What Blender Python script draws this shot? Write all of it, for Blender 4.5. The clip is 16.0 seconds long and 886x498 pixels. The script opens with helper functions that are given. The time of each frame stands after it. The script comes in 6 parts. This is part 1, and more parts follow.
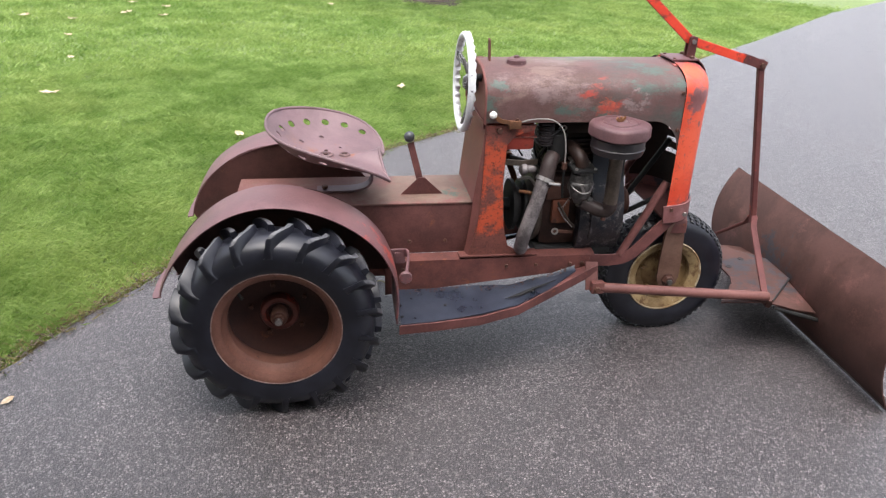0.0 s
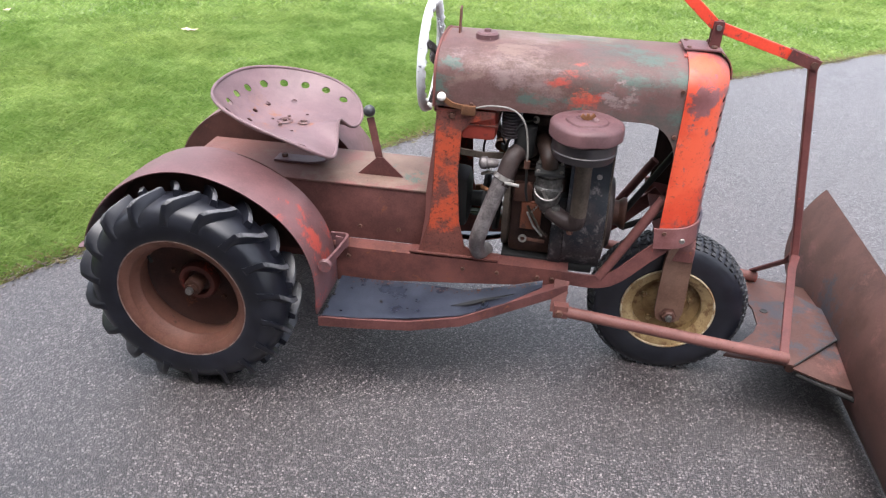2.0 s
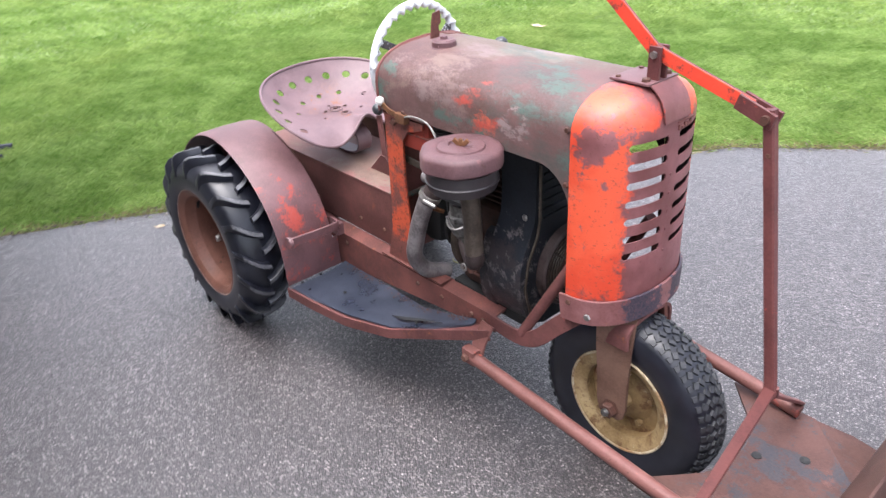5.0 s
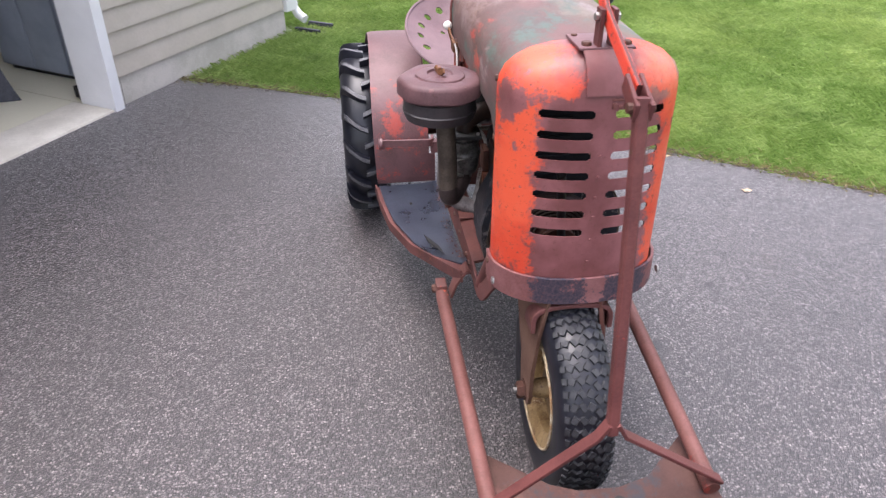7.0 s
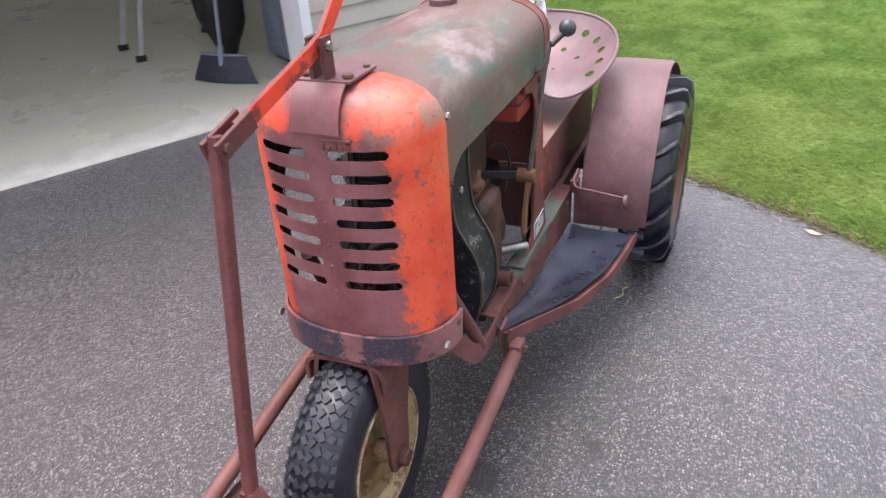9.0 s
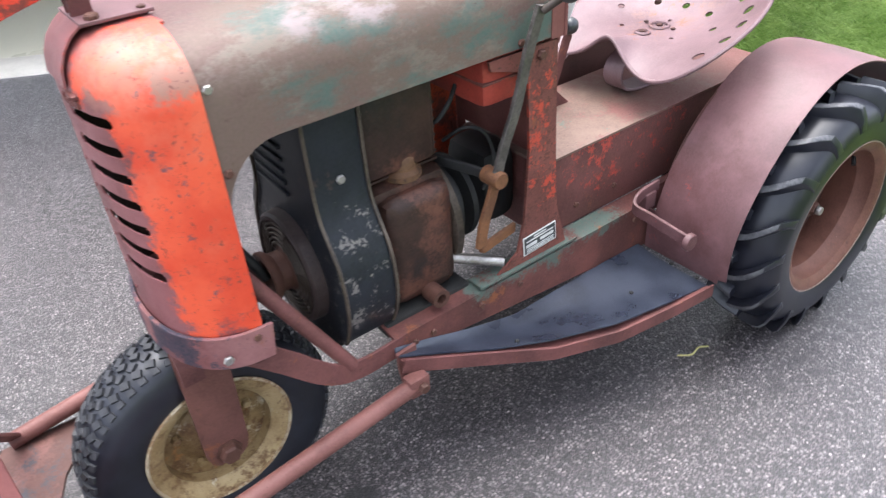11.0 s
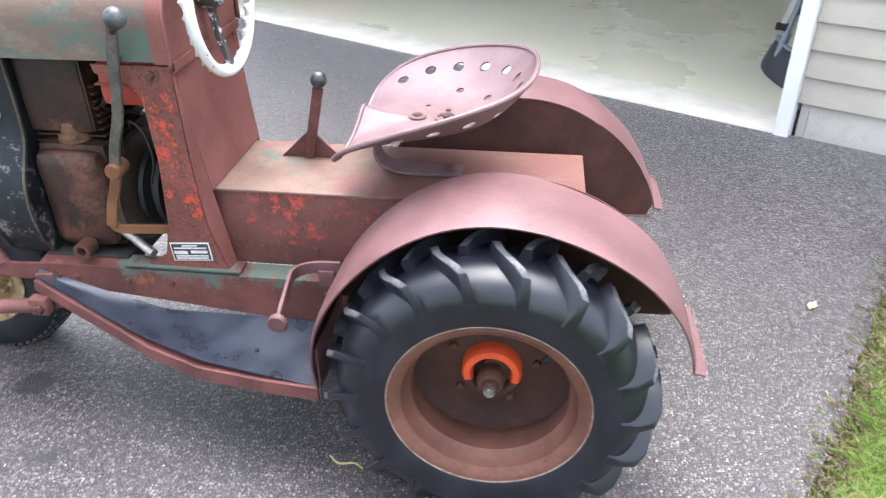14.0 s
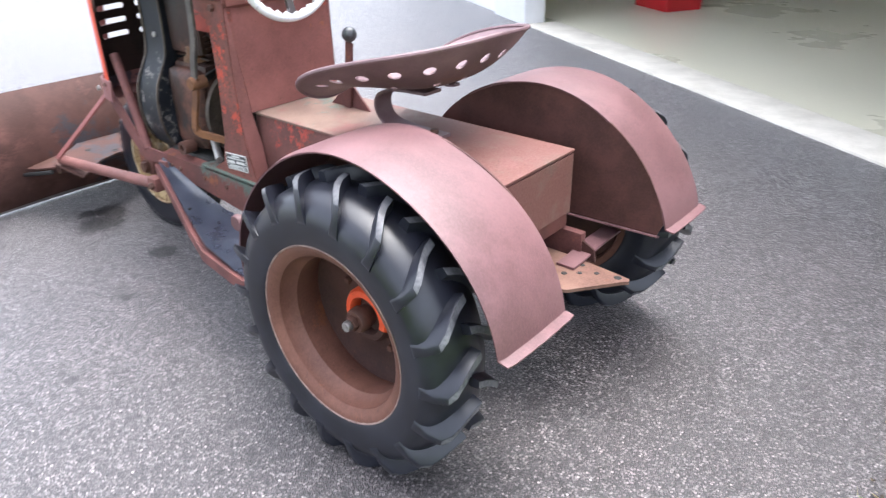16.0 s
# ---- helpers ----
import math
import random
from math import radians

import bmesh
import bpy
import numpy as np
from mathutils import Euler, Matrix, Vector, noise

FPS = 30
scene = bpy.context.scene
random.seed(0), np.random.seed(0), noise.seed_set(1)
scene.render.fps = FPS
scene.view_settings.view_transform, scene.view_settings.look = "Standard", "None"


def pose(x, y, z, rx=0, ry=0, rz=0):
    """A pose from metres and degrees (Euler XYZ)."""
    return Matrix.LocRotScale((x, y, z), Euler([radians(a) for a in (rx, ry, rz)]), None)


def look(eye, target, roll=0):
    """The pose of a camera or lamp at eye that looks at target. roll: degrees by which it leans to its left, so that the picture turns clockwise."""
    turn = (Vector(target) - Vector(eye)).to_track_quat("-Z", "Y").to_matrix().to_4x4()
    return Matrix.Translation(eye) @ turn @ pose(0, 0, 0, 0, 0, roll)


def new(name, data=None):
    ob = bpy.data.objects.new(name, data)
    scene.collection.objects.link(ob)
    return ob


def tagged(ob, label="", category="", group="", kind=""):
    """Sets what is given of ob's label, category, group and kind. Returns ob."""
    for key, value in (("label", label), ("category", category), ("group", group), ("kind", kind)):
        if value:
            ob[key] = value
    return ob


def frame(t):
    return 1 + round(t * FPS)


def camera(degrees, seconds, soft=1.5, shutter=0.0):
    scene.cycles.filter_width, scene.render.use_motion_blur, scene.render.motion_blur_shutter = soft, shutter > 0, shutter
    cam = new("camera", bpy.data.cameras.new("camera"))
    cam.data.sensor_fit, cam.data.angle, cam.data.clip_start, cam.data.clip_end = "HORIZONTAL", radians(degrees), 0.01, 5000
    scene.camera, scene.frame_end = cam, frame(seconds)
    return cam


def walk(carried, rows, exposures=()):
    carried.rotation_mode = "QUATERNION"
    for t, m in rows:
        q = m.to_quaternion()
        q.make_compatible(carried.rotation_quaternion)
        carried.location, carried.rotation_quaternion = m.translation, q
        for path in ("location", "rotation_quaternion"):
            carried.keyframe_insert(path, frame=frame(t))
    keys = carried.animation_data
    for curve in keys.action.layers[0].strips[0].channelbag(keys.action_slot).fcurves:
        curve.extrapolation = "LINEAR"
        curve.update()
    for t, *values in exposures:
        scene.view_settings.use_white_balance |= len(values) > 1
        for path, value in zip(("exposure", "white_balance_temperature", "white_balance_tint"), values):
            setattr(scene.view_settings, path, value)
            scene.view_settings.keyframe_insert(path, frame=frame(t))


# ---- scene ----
cam = camera(62.7, 16.0, soft=1.25, shutter=0.35)
PATH = [
    (0, (0.208, -2.732, 1.724), (0.492, -0.957, 0.848), 2.9),
    (0.5, (0.421, -2.649, 1.775), (0.592, -0.885, 0.848), 4.4),
    (1, (0.632, -2.513, 1.713), (0.721, -0.74, 0.794), 4.2),
    (1.5, (0.84, -2.398, 1.727), (0.805, -0.644, 0.767), 2.2),
    (2, (1.107, -2.389, 1.734), (0.865, -0.672, 0.737), 3.4),
    (2.5, (1.307, -2.29, 1.714), (0.955, -0.59, 0.721), 1.6),
    (3, (1.465, -2.107, 1.703), (1.01, -0.446, 0.687), 0.9),
    (3.5, (1.8, -2.017, 1.746), (1.043, -0.481, 0.713), -1.4),
    (4, (2.053, -1.939, 1.722), (1.122, -0.474, 0.729), -2.0),
    (4.5, (2.229, -1.741, 1.738), (1.142, -0.395, 0.735), -0.6),
    (5, (2.515, -1.484, 1.731), (1.197, -0.363, 0.728), -2.9),
    (5.2, (2.626, -1.41, 1.714), (1.259, -0.38, 0.68), -1.6),
    (7.5, (3.042, -0.213, 1.656), (1.343, -0.202, 0.601), -1.3),
    (8, (2.982, 0.126, 1.641), (1.281, -0.064, 0.606), -2.9),
    (10.3, (2.183, 1.161, 1.553), (1.033, -0.059, 0.462), -4.9),
    (10.5, (2.083, 1.177, 1.542), (0.989, -0.08, 0.436), -5.1),
    (11, (1.797, 1.227, 1.52), (0.88, -0.103, 0.341), -5.1),
    (11.5, (1.499, 1.344, 1.53), (0.726, -0.091, 0.372), -3.0),
    (12, (1.204, 1.455, 1.514), (0.582, -0.102, 0.425), -1.9),
    (12.5, (0.881, 1.474, 1.494), (0.356, -0.095, 0.37), 0.2),
    (13, (0.52, 1.61, 1.47), (0.206, -0.032, 0.371), -0.9),
    (13.5, (0.227, 1.67, 1.468), (0.214, -0.022, 0.403), -2.1),
    (14, (-0.055, 1.676, 1.452), (0.184, -0.013, 0.409), -1.5),
    (14.5, (-0.399, 1.707, 1.433), (0.126, 0.055, 0.435), -2.1),
    (15, (-0.646, 1.613, 1.39), (0.014, -0.018, 0.439), -0.7),
    (15.5, (-0.832, 1.509, 1.364), (0.025, -0.021, 0.402), -0.8),
    (16, (-1.07, 1.396, 1.262), (0.096, 0.05, 0.351), -1.8),
]
walk(cam, [(t, look(e, g, r)) for t, e, g, r in PATH], exposures=[(0, 1.74, 6520, 12), (2.5, 2.04, 6320, 12), (5, 2.15, 6230, 13), (8, 1.80, 6450, 19), (10.5, 2.22, 6250, 11.5), (13.5, 2.66, 6200, 10), (16, 2.55, 6200, 11)])

# ---- light: an overcast sky, with a very soft sun behind the cloud ----
world = bpy.data.worlds.new("world")
scene.world = world
world.use_nodes = True
wn = world.node_tree.nodes
sky = wn.new("ShaderNodeTexSky")
sky.sky_type, sky.sun_disc = "NISHITA", False
sky.sun_elevation, sky.sun_rotation = radians(78), radians(192)
sky.air_density, sky.dust_density, sky.ozone_density = 1.0, 4.0, 1.0
grey = wn.new("ShaderNodeHueSaturation")
grey.inputs["Saturation"].default_value = 0.42
world.node_tree.links.new(sky.outputs[0], grey.inputs["Color"])
world.node_tree.links.new(grey.outputs[0], wn["Background"].inputs[0])
wn["Background"].inputs[1].default_value = 0.15
sun = bpy.data.lights.new("sun", "SUN")
sun.energy, sun.angle, sun.color = 0.8, radians(70), (1.0, 0.985, 0.96)
sun_ob = new("sun", sun)
sun_ob.matrix_world = look((0, 0, 30), (1.3, 6.2, 0))


# ---- materials ----
def nodes_of(name):
    m = bpy.data.materials.new(name)
    m.use_nodes = True
    nt = m.node_tree
    return m, nt, nt.nodes["Principled BSDF"]


def N(nt, kind, **inputs):
    n = nt.nodes.new(kind)
    for k, v in inputs.items():
        n.inputs[k.replace("_", " ")].default_value = v
    return n


def noise_out(nt, vec, scale, detail=6.0, rough=0.6, shift=(0, 0, 0)):
    mp = N(nt, "ShaderNodeMapping")
    mp.inputs["Location"].default_value = shift
    nt.links.new(vec, mp.inputs["Vector"])
    n = N(nt, "ShaderNodeTexNoise", Scale=scale, Detail=detail, Roughness=rough)
    nt.links.new(mp.outputs[0], n.inputs["Vector"])
    return n.outputs["Fac"]


def ramp(nt, fac, lo, hi):
    n = nt.nodes.new("ShaderNodeMapRange")
    n.interpolation_type = "SMOOTHSTEP"
    n.inputs["From Min"].default_value, n.inputs["From Max"].default_value = lo, hi
    nt.links.new(fac, n.inputs["Value"])
    return n.outputs["Result"]


def math_(nt, op, a, b=None):
    n = nt.nodes.new("ShaderNodeMath")
    n.operation = op
    for i, v in enumerate((a, b)):
        if v is None:
            continue
        if isinstance(v, (int, float)):
            n.inputs[i].default_value = v
        else:
            nt.links.new(v, n.inputs[i])
    return n.outputs[0]


def mix(nt, fac, a, b):
    n = nt.nodes.new("ShaderNodeMix")
    n.data_type = "RGBA"
    for sock, v in ((n.inputs["Factor"], fac), (n.inputs[6], a), (n.inputs[7], b)):
        if isinstance(v, (int, float)):
            sock.default_value = v
        elif isinstance(v, tuple):
            sock.default_value = (*v, 1)
        else:
            nt.links.new(v, sock)
    return n.outputs[2]


def object_vec(nt):
    return nt.nodes.new("ShaderNodeTexCoord").outputs["Object"]


def finish(nt, bsdf, colour, rough, bump_of=None, bump=0.2, depth=0.002, metal=0.0, spec=0.5):
    if isinstance(colour, tuple):
        bsdf.inputs["Base Color"].default_value = (*colour, 1)
    else:
        nt.links.new(colour, bsdf.inputs["Base Color"])
    if isinstance(rough, (int, float)):
        bsdf.inputs["Roughness"].default_value = rough
    else:
        nt.links.new(rough, bsdf.inputs["Roughness"])
    bsdf.inputs["Metallic"].default_value = metal
    bsdf.inputs["Specular IOR Level"].default_value = spec
    if bump_of is not None:
        b = N(nt, "ShaderNodeBump", Strength=bump, Distance=depth)
        nt.links.new(bump_of, b.inputs["Height"])
        nt.links.new(b.outputs[0], bsdf.inputs["Normal"])


def worn(name, dark, mid, patches=(), rough=(0.38, 0.7), metal=0.0, bump=0.3, scale=7.0, seed=0.0, speck=(0.05, 0.022, 0.014), specks=0.62, spec=0.28, stretch=(1, 1, 1), fray=0.22):
    """Old painted or rusted steel: blotches, grain, dark rust specks and patches of other paint.
    A patch is (colour, scale, threshold, softness, centre or None, radius)."""
    m, nt, bsdf = nodes_of(name)
    vec = object_vec(nt)
    big = noise_out(nt, vec, scale, 8, 0.65, (seed, seed * 1.7, 0))
    grain = noise_out(nt, vec, 160, 4, 0.7, (0, seed, 0))
    col = mix(nt, ramp(nt, big, 0.35, 0.66), dark, mid)
    drawn = nt.nodes.new("ShaderNodeVectorMath")
    drawn.operation = "MULTIPLY"
    nt.links.new(vec, drawn.inputs[0])
    drawn.inputs[1].default_value = stretch
    for i, (c, sc, th, soft, centre, radius) in enumerate(patches):
        f = noise_out(nt, drawn.outputs[0], sc, 9, 0.72, (3.1 * i + seed, 1.3, 2.2 * i))
        f = math_(nt, "ADD", f, math_(nt, "MULTIPLY", math_(nt, "SUBTRACT", grain, 0.5), fray))
        if centre:
            d = nt.nodes.new("ShaderNodeVectorMath")
            d.operation = "DISTANCE"
            nt.links.new(vec, d.inputs[0])
            d.inputs[1].default_value = centre
            near = math_(nt, "SUBTRACT", 1.0, math_(nt, "DIVIDE", d.outputs["Value"], radius))
            f = math_(nt, "ADD", f, math_(nt, "MINIMUM", math_(nt, "MULTIPLY", near, 0.3), 0.09))
        col = mix(nt, ramp(nt, f, th, th + soft), col, c)
    sp = ramp(nt, noise_out(nt, vec, 85, 5, 0.75, (seed, 5, 1)), specks, specks + 0.06)
    col = mix(nt, math_(nt, "MULTIPLY", sp, 0.75), col, speck)
    fine = ramp(nt, grain, 0.3, 0.75)
    col = mix(nt, math_(nt, "MULTIPLY", fine, 0.22), col, tuple(min(1.0, 1.5 * q + 0.012) for q in mid))
    r = nt.nodes.new("ShaderNodeMapRange")
    r.inputs["To Min"].default_value, r.inputs["To Max"].default_value = rough
    nt.links.new(big, r.inputs["Value"])
    finish(nt, bsdf, col, r.outputs["Result"], math_(nt, "ADD", grain, big), bump, 0.0015, metal, spec)
    return m


def plain(name, a, b, rough=0.5, scale=20.0, metal=0.0, bump=0.15, fine=150.0, depth=0.001):
    m, nt, bsdf = nodes_of(name)
    vec = object_vec(nt)
    n1, n2 = noise_out(nt, vec, scale, 6), noise_out(nt, vec, fine, 3)
    f = ramp(nt, math_(nt, "ADD", math_(nt, "MULTIPLY", n1, 0.7), math_(nt, "MULTIPLY", n2, 0.3)), 0.36, 0.64)
    r = math_(nt, "ADD", math_(nt, "MULTIPLY", n1, 0.3), rough - 0.15)
    finish(nt, bsdf, mix(nt, f, a, b), r, n2, bump, depth, metal)
    return m


MAROON_D, MAROON = (0.085, 0.030, 0.026), (0.155, 0.062, 0.056)
ORANGE, RED, TEAL = (0.62, 0.085, 0.028), (0.34, 0.048, 0.032), (0.062, 0.100, 0.084)
PALE, TAN, RUST = (0.27, 0.195, 0.18), (0.25, 0.19, 0.14), (0.19, 0.065, 0.025)
# the last patch darkens the front of the left fender
M_FENDER = worn("faded maroon paint", (0.088, 0.040, 0.042), (0.138, 0.066, 0.070), [(RED, 12, 0.60, 0.1, (0.40, -0.35, 0.47), 0.24), (RED, 14, 0.68, 0.1, (0.38, 0.35, 0.42), 0.2), (RED, 14, 0.70, 0.1, (-0.38, 0.36, 0.5), 0.12), ((0.072, 0.028, 0.028), 4, 0.50, 0.16, (0.42, 0.36, 0.46), 0.22)], (0.42, 0.60), specks=0.67, spec=0.5)
M_INNER = worn("brown inner fender paint", (0.042, 0.018, 0.015), (0.080, 0.033, 0.028), [(RUST, 9, 0.64, 0.1, None, 1)], (0.5, 0.7), seed=2.3)
M_FRAME = worn("rusty frame paint", (0.068, 0.026, 0.024), (0.140, 0.052, 0.047), [(RED, 14, 0.66, 0.12, None, 1), (RUST, 14, 0.6, 0.12, None, 1)], (0.5, 0.75), seed=2.0)
M_RAIL = worn("rusty rail paint", (0.062, 0.024, 0.021), (0.142, 0.050, 0.041), [(TEAL, 10, 0.47, 0.1, (0.55, 0.18, 0.49), 0.1), (TEAL, 10, 0.47, 0.1, (0.65, 0.18, 0.49), 0.1), (TEAL, 10, 0.47, 0.1, (0.75, 0.18, 0.49), 0.1), (TEAL, 10, 0.47, 0.1, (0.85, 0.18, 0.49), 0.1), (TEAL, 10, 0.47, 0.1, (0.95, 0.18, 0.49), 0.1), (RED, 16, 0.64, 0.12, None, 1), (RUST, 15, 0.58, 0.12, None, 1)], (0.5, 0.75), seed=2.6)
M_BOX = worn("worn box paint", (0.072, 0.029, 0.025), (0.132, 0.051, 0.045), [(RED, 30, 0.60, 0.12, (0.55, 0.15, 0.57), 0.13), (RED, 30, 0.62, 0.12, (0.32, 0.15, 0.57), 0.14), (RUST, 8, 0.6, 0.15, None, 1)], (0.45, 0.7), seed=4.0)
M_LID = worn("dusty box lid", (0.105, 0.065, 0.051), (0.172, 0.116, 0.092), [((0.13, 0.05, 0.043), 6, 0.40, 0.2, (0.05, 0.0, 0.58), 0.3), (TEAL, 9, 0.60, 0.06, (0.64, -0.06, 0.63), 0.12), (TEAL, 9, 0.64, 0.06, (0.5, 0.06, 0.63), 0.1), (MAROON, 6, 0.52, 0.1, None, 1), (PALE, 16, 0.66, 0.1, None, 1)], (0.5, 0.75), seed=5.0)
OLIVE, SCUFF = (0.118, 0.083, 0.064), (0.225, 0.172, 0.168)
M_HOOD = worn("patchy hood paint", (0.080, 0.042, 0.039), (0.132, 0.072, 0.067), [
    (OLIVE, 3, 0.40, 0.18, (0.93, 0.2, 1.0), 0.28), (OLIVE, 3, 0.40, 0.18, (1.3, 0.2, 1.0), 0.28), ((0.15, 0.125, 0.10), 11, 0.56, 0.12, (1.15, 0.2, 1.06), 0.3),
    ((0.066, 0.062, 0.056), 5, 0.45, 0.16, (1.34, -0.2, 1.02), 0.2), ((0.078, 0.044, 0.038), 4, 0.52, 0.14, (1.05, -0.2, 0.98), 0.2),
    (PALE, 4, 0.63, 0.2, (1.1, -0.03, 1.15), 0.30), ((0.165, 0.112, 0.095), 9, 0.58, 0.16, (0.98, -0.2, 1.02), 0.22),
    (TEAL, 9, 0.61, 0.12, (1.36, -0.2, 1.05), 0.18), (TEAL, 9, 0.64, 0.10, (1.1, -0.2, 1.02), 0.14), (TEAL, 10, 0.61, 0.10, (1.36, -0.1, 1.13), 0.14),
    (TEAL, 8, 0.56, 0.14, (1.2, 0.2, 1.05), 0.30), (TEAL, 11, 0.56, 0.12, (0.85, 0.2, 1.02), 0.18), (TEAL, 9, 0.6, 0.07, (0.77, -0.19, 1.04), 0.09),
    (RED, 18, 0.58, 0.16, (1.15, -0.2, 1.01), 0.12), ((0.46, 0.085, 0.045), 30, 0.55, 0.14, (1.2, -0.2, 1.012), 0.05), (RED, 15, 0.70, 0.10, (1.0, 0.2, 1.0), 0.3),
    ((0.215, 0.178, 0.176), 5, 0.53, 0.16, (1.30, 0.10, 1.11), 0.09), ((0.225, 0.187, 0.186), 5, 0.53, 0.14, (1.15, 0.11, 1.115), 0.10), ((0.185, 0.132, 0.128), 6, 0.60, 0.14, (0.97, -0.13, 1.11), 0.22), (SCUFF, 16, 0.58, 0.10, (1.30, -0.2, 1.03), 0.06), ((0.055, 0.03, 0.028), 12, 0.63, 0.08, None, 1)], (0.4, 0.68), seed=1.0, specks=0.64, stretch=(0.55, 1, 1), fray=0.1)
M_PILLAR = worn("chipped red paint", (0.095, 0.034, 0.028), (0.165, 0.056, 0.044), [((0.46, 0.070, 0.026), 13, 0.475, 0.16, (0.80, -0.2, 0.70), 0.20), ((0.40, 0.052, 0.028), 24, 0.60, 0.08, (0.76, 0.19, 0.75), 0.2), (RUST, 14, 0.60, 0.1, None, 1), ((0.045, 0.022, 0.018), 30, 0.60, 0.08, None, 1)], (0.45, 0.7), seed=3.0, specks=0.54)
M_TAIL = worn("tan rusted plate", (0.105, 0.052, 0.039), (0.185, 0.105, 0.079), [(RUST, 14, 0.58, 0.12, None, 1), (MAROON, 8, 0.54, 0.12, None, 1)], (0.5, 0.75), seed=6.4)
M_DASH = worn("dash paint", (0.115, 0.042, 0.036), (0.170, 0.064, 0.055), [(RUST, 10, 0.62, 0.1, None, 1), (TAN, 12, 0.72, 0.1, None, 1)], (0.45, 0.7), seed=6.0)
M_SEAT = worn("worn seat paint", (0.098, 0.055, 0.060), (0.155, 0.094, 0.101), [((0.165, 0.085, 0.066), 9, 0.56, 0.15, (0.10, 0.0, 0.79), 0.15), (RUST, 30, 0.66, 0.08, (0.16, 0, 0.78), 0.16)], (0.42, 0.58), seed=7.0, specks=0.72, spec=0.5)
M_PLOW = worn("brown plow rust", (0.050, 0.023, 0.018), (0.082, 0.039, 0.032), [((0.13, 0.058, 0.05), 5, 0.55, 0.15, None, 1), ((0.20, 0.12, 0.10), 30, 0.70, 0.06, None, 1), ((0.035, 0.038, 0.046), 9, 0.56, 0.08, (2.02, 0, 0.2), 0.26), ((0.05, 0.022, 0.015), 3.5, 0.56, 0.1, None, 1)], (0.5, 0.75), seed=8.0)
M_BAR = worn("rusty push bar", (0.098, 0.038, 0.032), (0.155, 0.066, 0.057), [(ORANGE, 12, 0.66, 0.06, (1.24, -0.29, 0.31), 0.1), (RED, 9, 0.62, 0.1, None, 1)], (0.4, 0.65), seed=9.0)
M_ARM = worn("bright orange bar paint", (0.50, 0.040, 0.022), (0.64, 0.060, 0.030), [((0.10, 0.035, 0.03), 13, 0.53, 0.05, None, 1)], (0.35, 0.55), seed=3.3, specks=0.66)
M_LINK = worn("maroon link paint", (0.075, 0.024, 0.023), (0.13, 0.042, 0.038), [((0.50, 0.05, 0.03), 8, 0.61, 0.06, None, 1)], (0.4, 0.6), seed=3.9)
M_BAND = worn("band paint", (0.14, 0.052, 0.05), (0.22, 0.10, 0.098), [((0.022, 0.027, 0.042), 11, 0.56, 0.04, (1.63, 0.0, 0.57), 0.16), ((0.02, 0.026, 0.04), 12, 0.60, 0.04, (1.55, 0.2, 0.57), 0.14), ((0.022, 0.027, 0.04), 14, 0.68, 0.05, None, 1), (RUST, 9, 0.58, 0.1, None, 1)], (0.4, 0.65), seed=22.0)
M_ENGINE = worn("oily brown engine", (0.011, 0.006, 0.0045), (0.042, 0.020, 0.0145), [((0.105, 0.042, 0.028), 7, 0.55, 0.18, (1.09, 0.15, 0.58), 0.2), ((0.095, 0.043, 0.028), 9, 0.59, 0.16, None, 1), ((0.009, 0.008, 0.008), 6, 0.54, 0.12, None, 1), ((0.16, 0.13, 0.11), 40, 0.70, 0.08, None, 1)], (0.35, 0.65), seed=11.0)
M_SHROUD = worn("black shroud paint", (0.0045, 0.0055, 0.0075), (0.012, 0.014, 0.019), [((0.15, 0.135, 0.125), 22, 0.64, 0.05, (1.27, 0.17, 0.55), 0.2), ((0.13, 0.12, 0.11), 20, 0.66, 0.05, (1.33, -0.1, 0.5), 0.2), ((0.06, 0.038, 0.03), 6, 0.62, 0.1, None, 1), ((0.028, 0.022, 0.023), 6, 0.58, 0.12, (1.24, -0.19, 0.5), 0.2), ((0.10, 0.085, 0.085), 26, 0.61, 0.1, (1.24, -0.18, 0.55), 0.2)], (0.32, 0.6), seed=12.0, speck=(0.16, 0.14, 0.12), specks=0.70)
# near-black inner faces: the shade under hood and nose is put into the colour
M_UNDER_SHADE = worn("near-black sheet metal inside, shade in its colour", (0.010, 0.006, 0.005), (0.030, 0.015, 0.012), [], (0.6, 0.8), seed=17.5)
M_CAST = worn("grimy cast iron", (0.020, 0.013, 0.012), (0.052, 0.036, 0.034), [((0.085, 0.040, 0.034), 14, 0.6, 0.12, None, 1)], (0.4, 0.65), seed=18.5)
M_BLACK = plain("black metal", (0.005, 0.005, 0.0055), (0.014, 0.0135, 0.013), 0.65)
M_CLEANER = worn("rusty cleaner lid", (0.066, 0.032, 0.035), (0.118, 0.061, 0.064), [((0.27, 0.18, 0.175), 48, 0.645, 0.07, None, 1), ((0.05, 0.022, 0.02), 22, 0.60, 0.1, None, 1), ((0.12, 0.05, 0.05), 10, 0.6, 0.1, None, 1)], (0.35, 0.6), seed=13.0)
M_BOWL = plain("dark cleaner bowl", (0.013, 0.011, 0.013), (0.036, 0.029, 0.031), 0.38, 12)
M_PIPE = plain("dull pipe", (0.085, 0.072, 0.072), (0.24, 0.215, 0.213), 0.45, 14, 0.35)
M_TUBE = plain("brown tube", (0.042, 0.031, 0.024), (0.10, 0.077, 0.06), 0.5, 14, 0.4)
M_CARB = plain("cast alloy", (0.045, 0.042, 0.04), (0.18, 0.17, 0.16), 0.45, 30, 0.6, 0.4)
